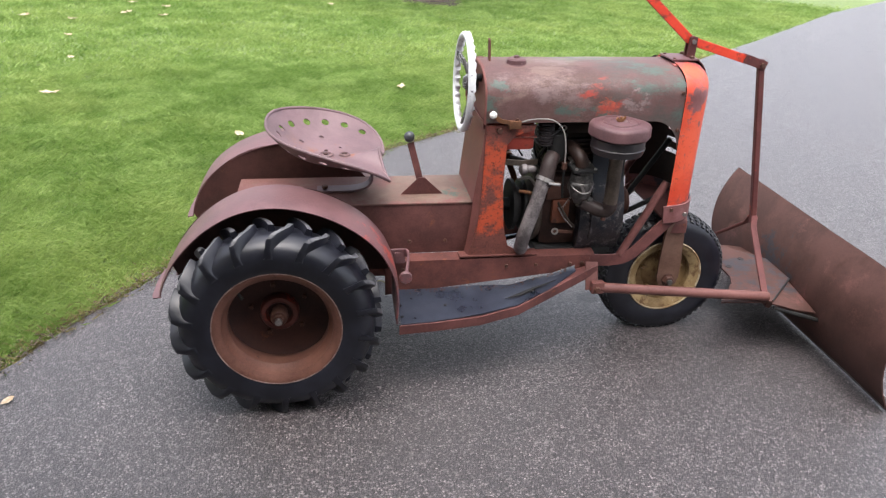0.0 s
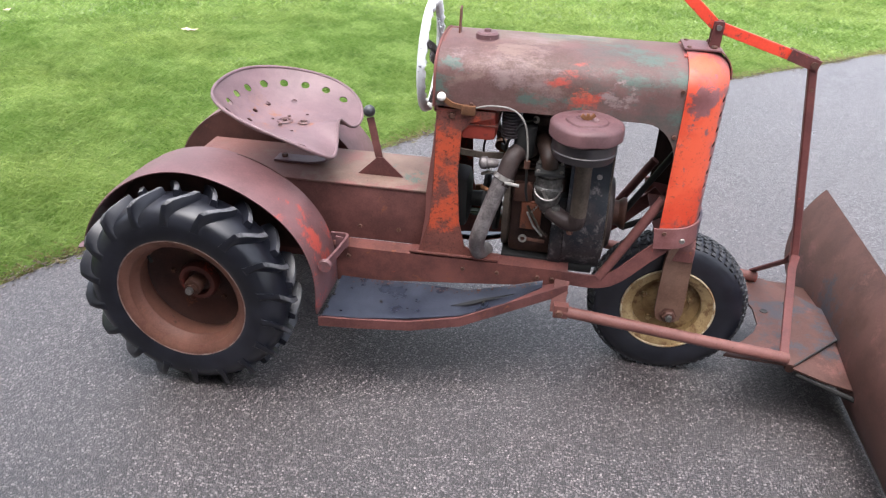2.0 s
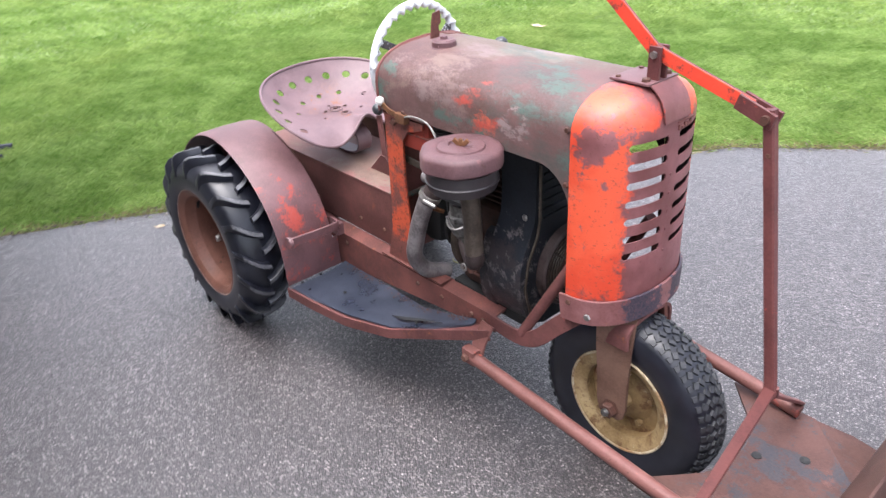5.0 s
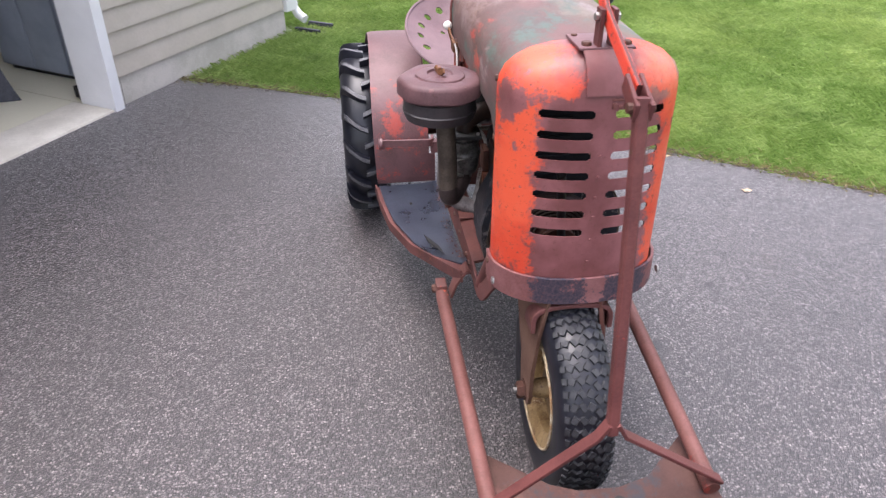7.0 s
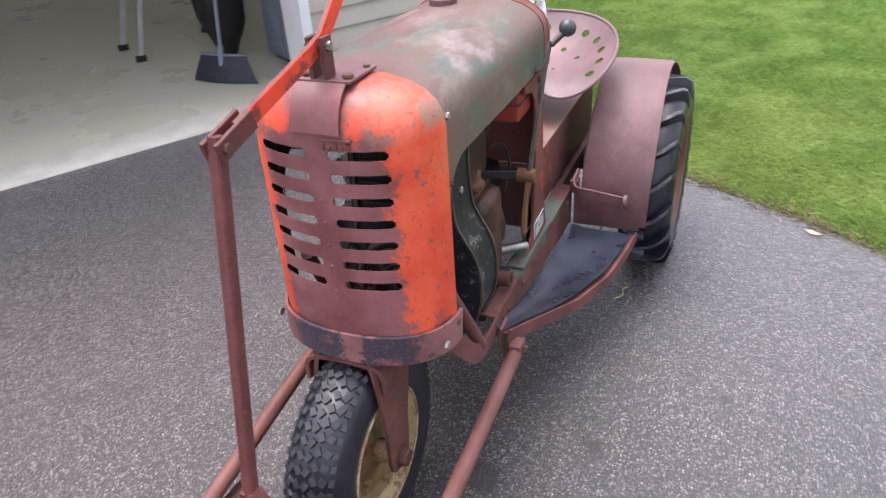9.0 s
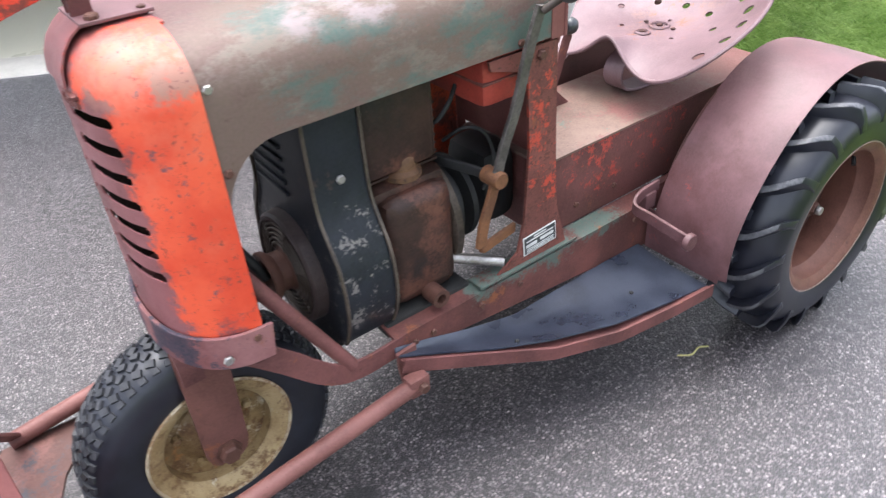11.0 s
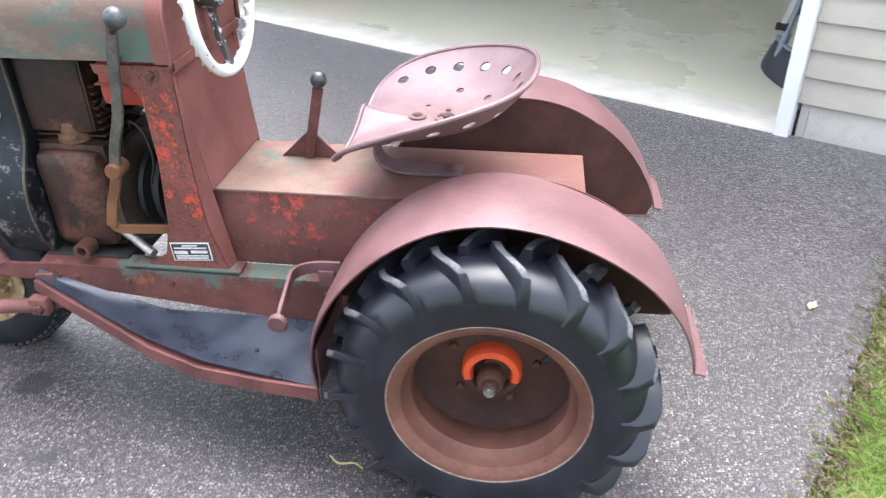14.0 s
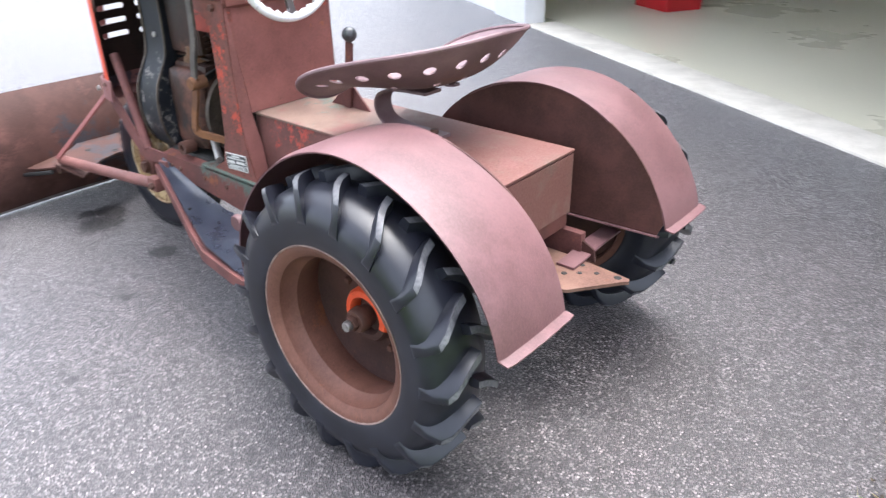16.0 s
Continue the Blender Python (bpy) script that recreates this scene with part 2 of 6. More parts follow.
M_BOLT = worn("dark rusty bolt", (0.05, 0.022, 0.016), (0.10, 0.045, 0.032), [], (0.45, 0.7), seed=14.5)
M_COVER = worn("red-brown cover", (0.085, 0.030, 0.018), (0.15, 0.05, 0.028), [((0.04, 0.02, 0.014), 14, 0.56, 0.1, None, 1)], (0.5, 0.75), seed=24.0)
M_FILLER = worn("rusty filler cap", (0.075, 0.038, 0.020), (0.14, 0.072, 0.036), [((0.03, 0.018, 0.012), 16, 0.56, 0.1, None, 1)], (0.5, 0.7), seed=25.0)
M_RUST = worn("bare rust", (0.085, 0.038, 0.02), (0.18, 0.078, 0.032), [((0.27, 0.12, 0.04), 20, 0.62, 0.1, None, 1)], (0.6, 0.85), seed=14.0)
M_LIP = plain("worn rim lip", (0.15, 0.085, 0.07), (0.30, 0.22, 0.195), 0.45, 30, 0.3)
M_LEVER = plain("worn lever steel", (0.045, 0.04, 0.036), (0.12, 0.105, 0.095), 0.45, 22, 0.3)
M_DUSTY = plain("dusty tread rubber", (0.012, 0.0125, 0.015), (0.030, 0.031, 0.036), 0.6, 24)
M_STEEL = plain("worn steel", (0.22, 0.20, 0.19), (0.42, 0.40, 0.38), 0.4, 25, 0.8)
M_WHITE = worn("flaked white wheel paint", (0.50, 0.51, 0.52), (0.70, 0.71, 0.72), [((0.05, 0.05, 0.05), 34, 0.60, 0.04, None, 1)], (0.35, 0.5), seed=15.0, specks=0.68, speck=(0.1, 0.1, 0.1))
M_SPOKE = worn("flaked spoke paint", (0.02, 0.02, 0.02), (0.07, 0.06, 0.06), [((0.55, 0.56, 0.57), 35, 0.54, 0.05, None, 1)], (0.4, 0.6), seed=16.0)
M_KNOB = plain("black knob", (0.015, 0.016, 0.018), (0.05, 0.055, 0.06), 0.35, 40)
M_IVORY = plain("ivory knob", (0.62, 0.58, 0.52), (0.74, 0.71, 0.66), 0.35, 30)
M_CREAM = worn("rusted cream rim", (0.30, 0.235, 0.145), (0.47, 0.40, 0.285), [((0.15, 0.075, 0.028), 30, 0.47, 0.12, None, 1), ((0.20, 0.10, 0.035), 9, 0.48, 0.14, None, 1), ((0.55, 0.52, 0.45), 16, 0.64, 0.06, None, 1)], (0.4, 0.6), seed=17.0, specks=0.6)
M_FDISC = worn("rusted wheel disc", (0.12, 0.066, 0.026), (0.26, 0.175, 0.080), [((0.085, 0.036, 0.014), 20, 0.49, 0.1, None, 1), ((0.42, 0.36, 0.25), 14, 0.62, 0.08, None, 1)], (0.38, 0.6), seed=17.5, specks=0.6)
M_FDISC_PALE = worn("pale rusted wheel disc", (0.12, 0.066, 0.026), (0.26, 0.175, 0.080), [((0.085, 0.036, 0.014), 20, 0.49, 0.1, None, 1), ((0.48, 0.43, 0.33), 9, 0.56, 0.12, None, 1), ((0.25, 0.10, 0.025), 16, 0.54, 0.1, None, 1), ((0.42, 0.36, 0.25), 14, 0.62, 0.08, None, 1)], (0.38, 0.6), seed=17.5, specks=0.6)
M_GOLD = worn("golden rusted rim", (0.19, 0.120, 0.050), (0.36, 0.265, 0.140), [((0.10, 0.046, 0.018), 22, 0.50, 0.12, None, 1), ((0.50, 0.45, 0.34), 13, 0.60, 0.10, None, 1)], (0.36, 0.55), seed=17.2, specks=0.6)
M_RIM = worn("brown rim paint", (0.085, 0.035, 0.025), (0.148, 0.066, 0.047), [(RUST, 8, 0.58, 0.15, None, 1), ((0.05, 0.024, 0.019), 16, 0.60, 0.1, None, 1), ((0.20, 0.105, 0.085), 40, 0.66, 0.08, None, 1)], (0.42, 0.65), seed=18.0, specks=0.64)
# wheel discs darker than the rim: shade of the deep dish is in the colour
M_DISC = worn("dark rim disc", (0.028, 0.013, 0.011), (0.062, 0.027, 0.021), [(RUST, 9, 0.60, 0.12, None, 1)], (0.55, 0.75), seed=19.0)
M_HUB = worn("hub paint", (0.05, 0.018, 0.014), (0.10, 0.028, 0.022), [(RED, 12, 0.56, 0.1, None, 1)], (0.4, 0.6), seed=20.0)
M_ORANGE = worn("bright hub paint", (0.52, 0.06, 0.02), (0.64, 0.085, 0.03), [], (0.35, 0.5), seed=21.0, specks=0.62)
M_MAT = plain("black rubber mat", (0.014, 0.018, 0.029), (0.038, 0.045, 0.064), 0.31, 9, 0, 0.25, 300)
M_PLATE = plain("plate black", (0.02, 0.022, 0.022), (0.04, 0.045, 0.045), 0.35)
M_PLATE_W = plain("plate silver", (0.45, 0.45, 0.43), (0.6, 0.6, 0.58), 0.35)
M_WIRE = plain("pale cable", (0.15, 0.14, 0.125), (0.26, 0.245, 0.23), 0.5)

# tyre rubber: black, dusty where it has worn
m, nt, bsdf = nodes_of("tyre rubber")
vec = object_vec(nt)
n1, n2 = noise_out(nt, vec, 10, 6), noise_out(nt, vec, 220, 3)
finish(nt, bsdf, mix(nt, ramp(nt, n1, 0.35, 0.7), (0.0060, 0.0065, 0.0102), (0.0140, 0.0150, 0.0225)), math_(nt, "ADD", math_(nt, "MULTIPLY", n1, 0.2), 0.235), n2, 0.12, 0.0008, 0, 0.48)
M_TYRE = m
M_TREAD = plain("worn lug rubber", (0.030, 0.031, 0.037), (0.115, 0.114, 0.122), 0.5, 30)

# grille: orange where the corners kept their paint, bare maroon between
m, nt, bsdf = nodes_of("grille paint")
vec = object_vec(nt)
sep = nt.nodes.new("ShaderNodeSeparateXYZ")
nt.links.new(vec, sep.inputs[0])
grain, blot, big = noise_out(nt, vec, 150, 5, 0.7), noise_out(nt, vec, 16, 8, 0.7), noise_out(nt, vec, 6, 5, 0.6, (4, 2, 1))
wob = math_(nt, "ADD", math_(nt, "MULTIPLY", math_(nt, "SUBTRACT", blot, 0.5), 0.16), math_(nt, "MULTIPLY", math_(nt, "SUBTRACT", grain, 0.5), 0.05))
ay = math_(nt, "ADD", math_(nt, "ABSOLUTE", sep.outputs[1]), wob)
corner = ramp(nt, ay, 0.128, 0.152)
crown = math_(nt, "MULTIPLY", ramp(nt, math_(nt, "ADD", sep.outputs[2], wob), 1.055, 1.075), ramp(nt, ay, 0.05, 0.075))
keep = math_(nt, "MAXIMUM", corner, crown)
keep = math_(nt, "MULTIPLY", keep, ramp(nt, math_(nt, "ADD", sep.outputs[2], math_(nt, "MULTIPLY", wob, 1.5)), 0.595, 0.64))
bald = nt.nodes.new("ShaderNodeVectorMath")
bald.operation = "DISTANCE"
nt.links.new(vec, bald.inputs[0])
bald.inputs[1].default_value = (1.55, -0.19, 1.035)
keep = math_(nt, "MULTIPLY", keep, ramp(nt, math_(nt, "ADD", bald.outputs["Value"], wob), 0.035, 0.05))
crest = math_(nt, "MULTIPLY", ramp(nt, sep.outputs[2], 1.06, 1.13), ramp(nt, noise_out(nt, vec, 13, 9, 0.75, (2, 8, 5)), 0.44, 0.56))
keep = math_(nt, "MULTIPLY", keep, math_(nt, "SUBTRACT", 1.0, math_(nt, "MULTIPLY", crest, 0.8)))
keep = math_(nt, "MULTIPLY", keep, math_(nt, "SUBTRACT", 1.0, ramp(nt, noise_out(nt, vec, 24, 9, 0.78, (7, 1, 3)), 0.585, 0.625)))
bare = mix(nt, ramp(nt, big, 0.35, 0.65), (0.13, 0.041, 0.040), (0.225, 0.085, 0.088))
col = mix(nt, keep, bare, mix(nt, ramp(nt, big, 0.4, 0.6), (0.55, 0.050, 0.018), (0.66, 0.088, 0.036)))
col = mix(nt, math_(nt, "MULTIPLY", math_(nt, "MULTIPLY", keep, ramp(nt, noise_out(nt, vec, 8, 8, 0.7, (1, 6, 2)), 0.5, 0.68)), 0.3), col, (0.62, 0.17, 0.095))
# whitish glare on the left of the crown, mixed into the paint colour
crown_glare = nt.nodes.new("ShaderNodeVectorMath")
crown_glare.operation = "DISTANCE"
nt.links.new(vec, crown_glare.inputs[0])
crown_glare.inputs[1].default_value = (1.565, 0.125, 1.095)
col = mix(nt, math_(nt, "MULTIPLY", ramp(nt, math_(nt, "ADD", crown_glare.outputs["Value"], wob), 0.09, 0.03), 0.3), col, (0.58, 0.27, 0.18))
worn_spot = nt.nodes.new("ShaderNodeVectorMath")
worn_spot.operation = "DISTANCE"
nt.links.new(vec, worn_spot.inputs[0])
worn_spot.inputs[1].default_value = (1.515, 0.185, 1.075)
col = mix(nt, math_(nt, "MULTIPLY", ramp(nt, math_(nt, "ADD", worn_spot.outputs["Value"], wob), 0.05, 0.02), 0.75), col, (0.17, 0.15, 0.115))
col = mix(nt, math_(nt, "MULTIPLY", ramp(nt, noise_out(nt, vec, 90, 6, 0.78), 0.58, 0.64), 0.8), col, (0.11, 0.04, 0.03))
finish(nt, bsdf, col, math_(nt, "ADD", math_(nt, "MULTIPLY", blot, 0.4), 0.27), math_(nt, "ADD", grain, blot), 0.3, 0.0015)
M_GRILLE = m

# asphalt: dark binder, grit and larger stones of mixed greys
m, nt, bsdf = nodes_of("asphalt")
vec = object_vec(nt)


def stones(scale, lo, hi):
    v = N(nt, "ShaderNodeTexVoronoi", Scale=scale)
    v.voronoi_dimensions = "2D"
    nt.links.new(vec, v.inputs["Vector"])
    c = nt.nodes.new("ShaderNodeSeparateColor")
    nt.links.new(v.outputs["Color"], c.inputs[0])
    return ramp(nt, v.outputs["Distance"], hi, lo), c.outputs, v.outputs["Distance"]


fine = noise_out(nt, vec, 420, 3, 0.7)
tone = noise_out(nt, vec, 1.1, 5, 0.6)
mid = noise_out(nt, vec, 7, 5, 0.65, (3, 3, 0))
grit_mask, grit_c, grit_d = stones(215, 0.26, 0.5)
stone_mask, stone_c, stone_d = stones(112, 0.30, 0.46)
base = mix(nt, ramp(nt, fine, 0.35, 0.7), (0.010, 0.0085, 0.009), (0.028, 0.0235, 0.025))
grit = mix(nt, math_(nt, "POWER", grit_c[0], 1.5), (0.018, 0.0148, 0.0158), (0.262, 0.22, 0.228))
base = mix(nt, math_(nt, "MULTIPLY", grit_mask, ramp(nt, grit_c[1], 0.2, 0.4)), base, grit)
stone = mix(nt, stone_c[2], mix(nt, stone_c[0], (0.034, 0.028, 0.0295), (0.197, 0.165, 0.171)), mix(nt, math_(nt, "POWER", stone_c[0], 2.2), (0.066, 0.057, 0.059), (0.48, 0.42, 0.412)))
base = mix(nt, math_(nt, "MULTIPLY", stone_mask, ramp(nt, stone_c[1], 0.48, 0.56)), base, stone)
base = mix(nt, math_(nt, "MULTIPLY", ramp(nt, tone, 0.62, 0.35), 0.3), base, (0.030, 0.027, 0.029))
base = mix(nt, math_(nt, "MULTIPLY", ramp(nt, noise_out(nt, vec, 2.6, 6, 0.7, (9, 4, 0)), 0.60, 0.74), 0.35), base, (0.10, 0.073, 0.062))
base = mix(nt, math_(nt, "MULTIPLY", ramp(nt, mid, 0.5, 0.72), 0.34), base, (0.032, 0.029, 0.031))
stained = 0.0
for spot, rad in (((1.86, 0.22, 0), 0.13), ((1.96, 0.14, 0), 0.10), ((0.87, 0.814, 0), 0.03), ((1.104, 1.2, 0), 0.028), ((1.185, 0.471, 0), 0.03), ((1.40, 0.20, 0), 0.06), ((1.985, 0.20, 0), 0.07), ((1.955, 0.12, 0), 0.05)):
    d = nt.nodes.new("ShaderNodeVectorMath")
    d.operation = "DISTANCE"
    nt.links.new(vec, d.inputs[0])
    d.inputs[1].default_value = spot
    f = ramp(nt, math_(nt, "ADD", d.outputs["Value"], math_(nt, "MULTIPLY", math_(nt, "SUBTRACT", mid, 0.5), rad * 2.5)), rad, rad * 0.5)
    stained = math_(nt, "MAXIMUM", f, stained)
cell_mask, cell_c, _ = stones(104, 0.30, 0.5)
base = mix(nt, math_(nt, "MULTIPLY", ramp(nt, cell_c[2], 0.45, 0.9), 0.6), base, (0.012, 0.0105, 0.0115))
base = mix(nt, math_(nt, "MULTIPLY", math_(nt, "MULTIPLY", cell_mask, ramp(nt, cell_c[0], 0.80, 0.97)), 0.48), base, (0.30, 0.27, 0.272))
base = mix(nt, 0.13, base, (0.011, 0.0098, 0.0105))
base = mix(nt, math_(nt, "MULTIPLY", stained, 0.85), base, (0.014, 0.013, 0.014))
finish(nt, bsdf, base, math_(nt, "ADD", math_(nt, "MULTIPLY", fine, 0.2), 0.30), math_(nt, "SUBTRACT", math_(nt, "MULTIPLY", fine, 0.5), math_(nt, "ADD", stone_d, grit_d)), 0.5, 0.004, 0, 0.6)
sheen = math_(nt, "ADD", math_(nt, "MULTIPLY", math_(nt, "POWER", cell_c[0], 1.6), 0.95), 0.38)
nt.links.new(math_(nt, "MULTIPLY", sheen, math_(nt, "SUBTRACT", 1.0, math_(nt, "MULTIPLY", stained, 0.92))), bsdf.inputs["Sheen Weight"])
bsdf.inputs["Sheen Tint"].default_value = (1.0, 0.955, 0.94, 1)
bsdf.inputs["Sheen Roughness"].default_value = 0.25
bsdf.inputs["Coat Weight"].default_value = 0.15
bsdf.inputs["Coat Roughness"].default_value = 0.38
M_ASPHALT = m

# lawn soil under the blades, and the blades
m, nt, bsdf = nodes_of("lawn ground")
vec = object_vec(nt)
a, b = noise_out(nt, vec, 0.7, 6, 0.6), noise_out(nt, vec, 26, 6, 0.75)
finish(nt, bsdf, mix(nt, ramp(nt, b, 0.3, 0.7), mix(nt, ramp(nt, a, 0.35, 0.65), (0.095, 0.150, 0.036), (0.145, 0.205, 0.058)), (0.19, 0.25, 0.09)), 0.8, b, 0.8, 0.03)
M_LAWN = m
m, nt, bsdf = nodes_of("grass blades")
geo = nt.nodes.new("ShaderNodeNewGeometry")
vec = object_vec(nt)
patch = noise_out(nt, vec, 1.7, 6, 0.7)
c1 = mix(nt, geo.outputs["Random Per Island"], (0.120, 0.217, 0.040), (0.266, 0.385, 0.104))
c2 = mix(nt, ramp(nt, patch, 0.44, 0.60), c1, mix(nt, geo.outputs["Random Per Island"], (0.222, 0.34, 0.086), (0.41, 0.525, 0.185)))
c2 = mix(nt, math_(nt, "MULTIPLY", ramp(nt, noise_out(nt, vec, 0.55, 5, 0.7, (5, 2, 0)), 0.42, 0.66), 0.55), c2, mix(nt, geo.outputs["Random Per Island"], (0.25, 0.335, 0.085), (0.47, 0.55, 0.19)))
c2 = mix(nt, math_(nt, "MULTIPLY", ramp(nt, noise_out(nt, vec, 2.8, 7, 0.75, (8, 3, 0)), 0.50, 0.68), 0.6), c2, mix(nt, geo.outputs["Random Per Island"], (0.075, 0.145, 0.030), (0.17, 0.26, 0.07)))
finish(nt, bsdf, c2, 0.6, None, spec=0.2)
through_light = nt.nodes.new("ShaderNodeBsdfTranslucent")
nt.links.new(c2, through_light.inputs["Color"])
both = nt.nodes.new("ShaderNodeMixShader")
both.inputs[0].default_value = 0.4
nt.links.new(bsdf.outputs[0], both.inputs[1])
nt.links.new(through_light.outputs[0], both.inputs[2])
nt.links.new(both.outputs[0], nt.nodes["Material Output"].inputs["Surface"])
M_GRASS = m
M_DRYGRASS = plain("dry grass", (0.17, 0.14, 0.055), (0.36, 0.32, 0.14), 0.7, 8)
M_EDGE = plain("edge soil", (0.035, 0.026, 0.017), (0.10, 0.075, 0.045), 0.9, 20, 0, 0.8, 120, 0.01)
M_SIDING = plain("beige vinyl siding", (0.40, 0.36, 0.31), (0.45, 0.405, 0.35), 0.5, 5, 0, 0.2, 60)
M_FOUND = plain("grey foundation", (0.36, 0.34, 0.30), (0.46, 0.43, 0.39), 0.8, 6, 0, 0.5, 90, 0.003)
M_TRIM = plain("white trim", (0.76, 0.76, 0.77), (0.82, 0.82, 0.83), 0.4, 5)
M_FLOOR = plain("garage concrete", (0.645, 0.61, 0.475), (0.70, 0.66, 0.52), 0.3, 0.5, 0, 0.15, 60, 0.001)
M_APRON = plain("pale concrete lip", (0.57, 0.53, 0.455), (0.70, 0.655, 0.575), 0.7, 5, 0, 0.3, 90, 0.002)
M_INSIDE = plain("garage wallboard", (0.78, 0.77, 0.72), (0.84, 0.83, 0.79), 0.8, 2)
M_GREYP = plain("grey plastic panel", (0.17, 0.19, 0.23), (0.22, 0.245, 0.29), 0.45, 5)
M_BROOM = plain("dark broom", (0.018, 0.02, 0.027), (0.04, 0.042, 0.055), 0.6, 40, 0, 0.5, 400)
M_ALU = plain("aluminium", (0.45, 0.45, 0.45), (0.58, 0.58, 0.58), 0.4, 20, 0.6)
M_BLUE = plain("blue label", (0.03, 0.09, 0.42), (0.04, 0.12, 0.5), 0.4)
M_REDBOX = plain("red plastic", (0.42, 0.012, 0.018), (0.5, 0.02, 0.028), 0.4, 6)
M_ROOF = plain("grey shingle", (0.06, 0.06, 0.06), (0.12, 0.12, 0.12), 0.85, 12)
M_BARK = plain("bark", (0.06, 0.045, 0.035), (0.16, 0.13, 0.11), 0.9, 14, 0, 1.0, 60, 0.02)
M_LEAF = plain("tree leaves", (0.05, 0.09, 0.02), (0.11, 0.14, 0.03), 0.6, 3)
M_DRYLEAF = plain("dry leaf", (0.36, 0.26, 0.15), (0.55, 0.45, 0.33), 0.7, 40)


# ---- mesh helpers ----
def mesh_of(name, bm, material, sharp=38):
    bmesh.ops.recalc_face_normals(bm, faces=bm.faces)
    me = bpy.data.meshes.new(name)
    bm.to_mesh(me)
    bm.free()
    for mt in material if isinstance(material, (list, tuple)) else (material,):
        me.materials.append(mt)
    me.polygons.foreach_set("use_smooth", [True] * len(me.polygons))
    me.set_sharp_from_angle(angle=radians(sharp))
    return me


def part(name, bm, material, parent, label="", sharp=38):
    ob = new(name, mesh_of(name, bm, material, sharp))
    ob.parent = parent
    return tagged(ob, label) if label else ob


def thing(name, label, category, group="", at=(0, 0, 0)):
    ob = new(name)
    ob.empty_display_size = 0.1
    ob.location = at
    return tagged(ob, label, category, group)


def block(bm, lo, hi, bevel=0.0, m=None):
    r = bmesh.ops.create_cube(bm, size=1)
    for v in r["verts"]:
        v.co = Vector([(lo[i] + hi[i]) / 2 + v.co[i] * (hi[i] - lo[i]) for i in range(3)])
    if bevel:
        es = list({e for v in r["verts"] for e in v.link_edges})
        res = bmesh.ops.bevel(bm, geom=es, offset=bevel, segments=2, affect="EDGES", profile=0.6)
        vs = list({v for f in res["faces"] for v in f.verts} | {v for v in r["verts"] if v.is_valid})
    else:
        vs = r["verts"]
    if m is not None:
        bmesh.ops.transform(bm, matrix=m, verts=[v for v in vs if v.is_valid])
    return bm


def frames(pts, closed=False):
    pts = [Vector(p) for p in pts]
    n = len(pts)
    tang = []
    for i in range(n):
        a = pts[i - 1] if (i or closed) else pts[i]
        b = pts[(i + 1) % n] if (i < n - 1 or closed) else pts[i]
        tang.append((b - a).normalized())
    return pts, tang


def sweep(bm, pts, section, side=None, closed=False, scales=None):
    """A closed section [(a, b)] along a path; side: the direction of a, or None."""
    pts, tang = frames(pts, closed)
    ref = Vector(side) if side else (Vector((0, 0, 1)) if abs(tang[0].z) < 0.9 else Vector((0, 1, 0)))
    rings, prev = [], None
    for i, (p, t) in enumerate(zip(pts, tang)):
        a = ref if (side or prev is None) else prev
        a = (a - t * a.dot(t)).normalized()
        prev = a
        b = t.cross(a)
        k = scales[i] if scales else 1.0
        rings.append([bm.verts.new(p + a * (u * k) + b * (v * k)) for u, v in section])
    m = len(section)
    for i in range(len(rings) if closed else len(rings) - 1):
        r0, r1 = rings[i], rings[(i + 1) % len(rings)]
        for j in range(m):
            bm.faces.new((r0[j], r0[(j + 1) % m], r1[(j + 1) % m], r1[j]))
    if not closed:
        bm.faces.new(rings[0][::-1])
        bm.faces.new(rings[-1])
    return bm


def circle(r, seg=12):
    return [(r * math.cos(2 * math.pi * i / seg), r * math.sin(2 * math.pi * i / seg)) for i in range(seg)]


def tube(bm, pts, r, seg=12, closed=False, scales=None):
    return sweep(bm, pts, circle(r, seg), None, closed, scales)


def bar(bm, pts, width, thick, side):
    w, t = width / 2, thick / 2
    c = min(w, t) * 0.3
    sec = [(w - c, t), (-w + c, t), (-w, t - c), (-w, -t + c), (-w + c, -t), (w - c, -t), (w, -t + c), (w, t - c)]
    return sweep(bm, pts, sec, side)


def curve(pts, n=6):
    """Catmull-Rom through the points."""
    p = [Vector(q) for q in pts]
    p = [p[0] * 2 - p[1], *p, p[-1] * 2 - p[-2]]
    out = []
    for i in range(1, len(p) - 2):
        for k in range(n):
            t = k / n
            out.append(0.5 * (2 * p[i] + (p[i + 1] - p[i - 1]) * t + (2 * p[i - 1] - 5 * p[i] + 4 * p[i + 1] - p[i + 2]) * t * t + (3 * p[i] - p[i - 1] - 3 * p[i + 1] + p[i + 2]) * t ** 3))
    return out + [p[-2]]


AXES = {"x": ((0, 1, 0), (0, 0, 1), (1, 0, 0)), "y": ((1, 0, 0), (0, 0, 1), (0, 1, 0)), "z": ((1, 0, 0), (0, 1, 0), (0, 0, 1))}


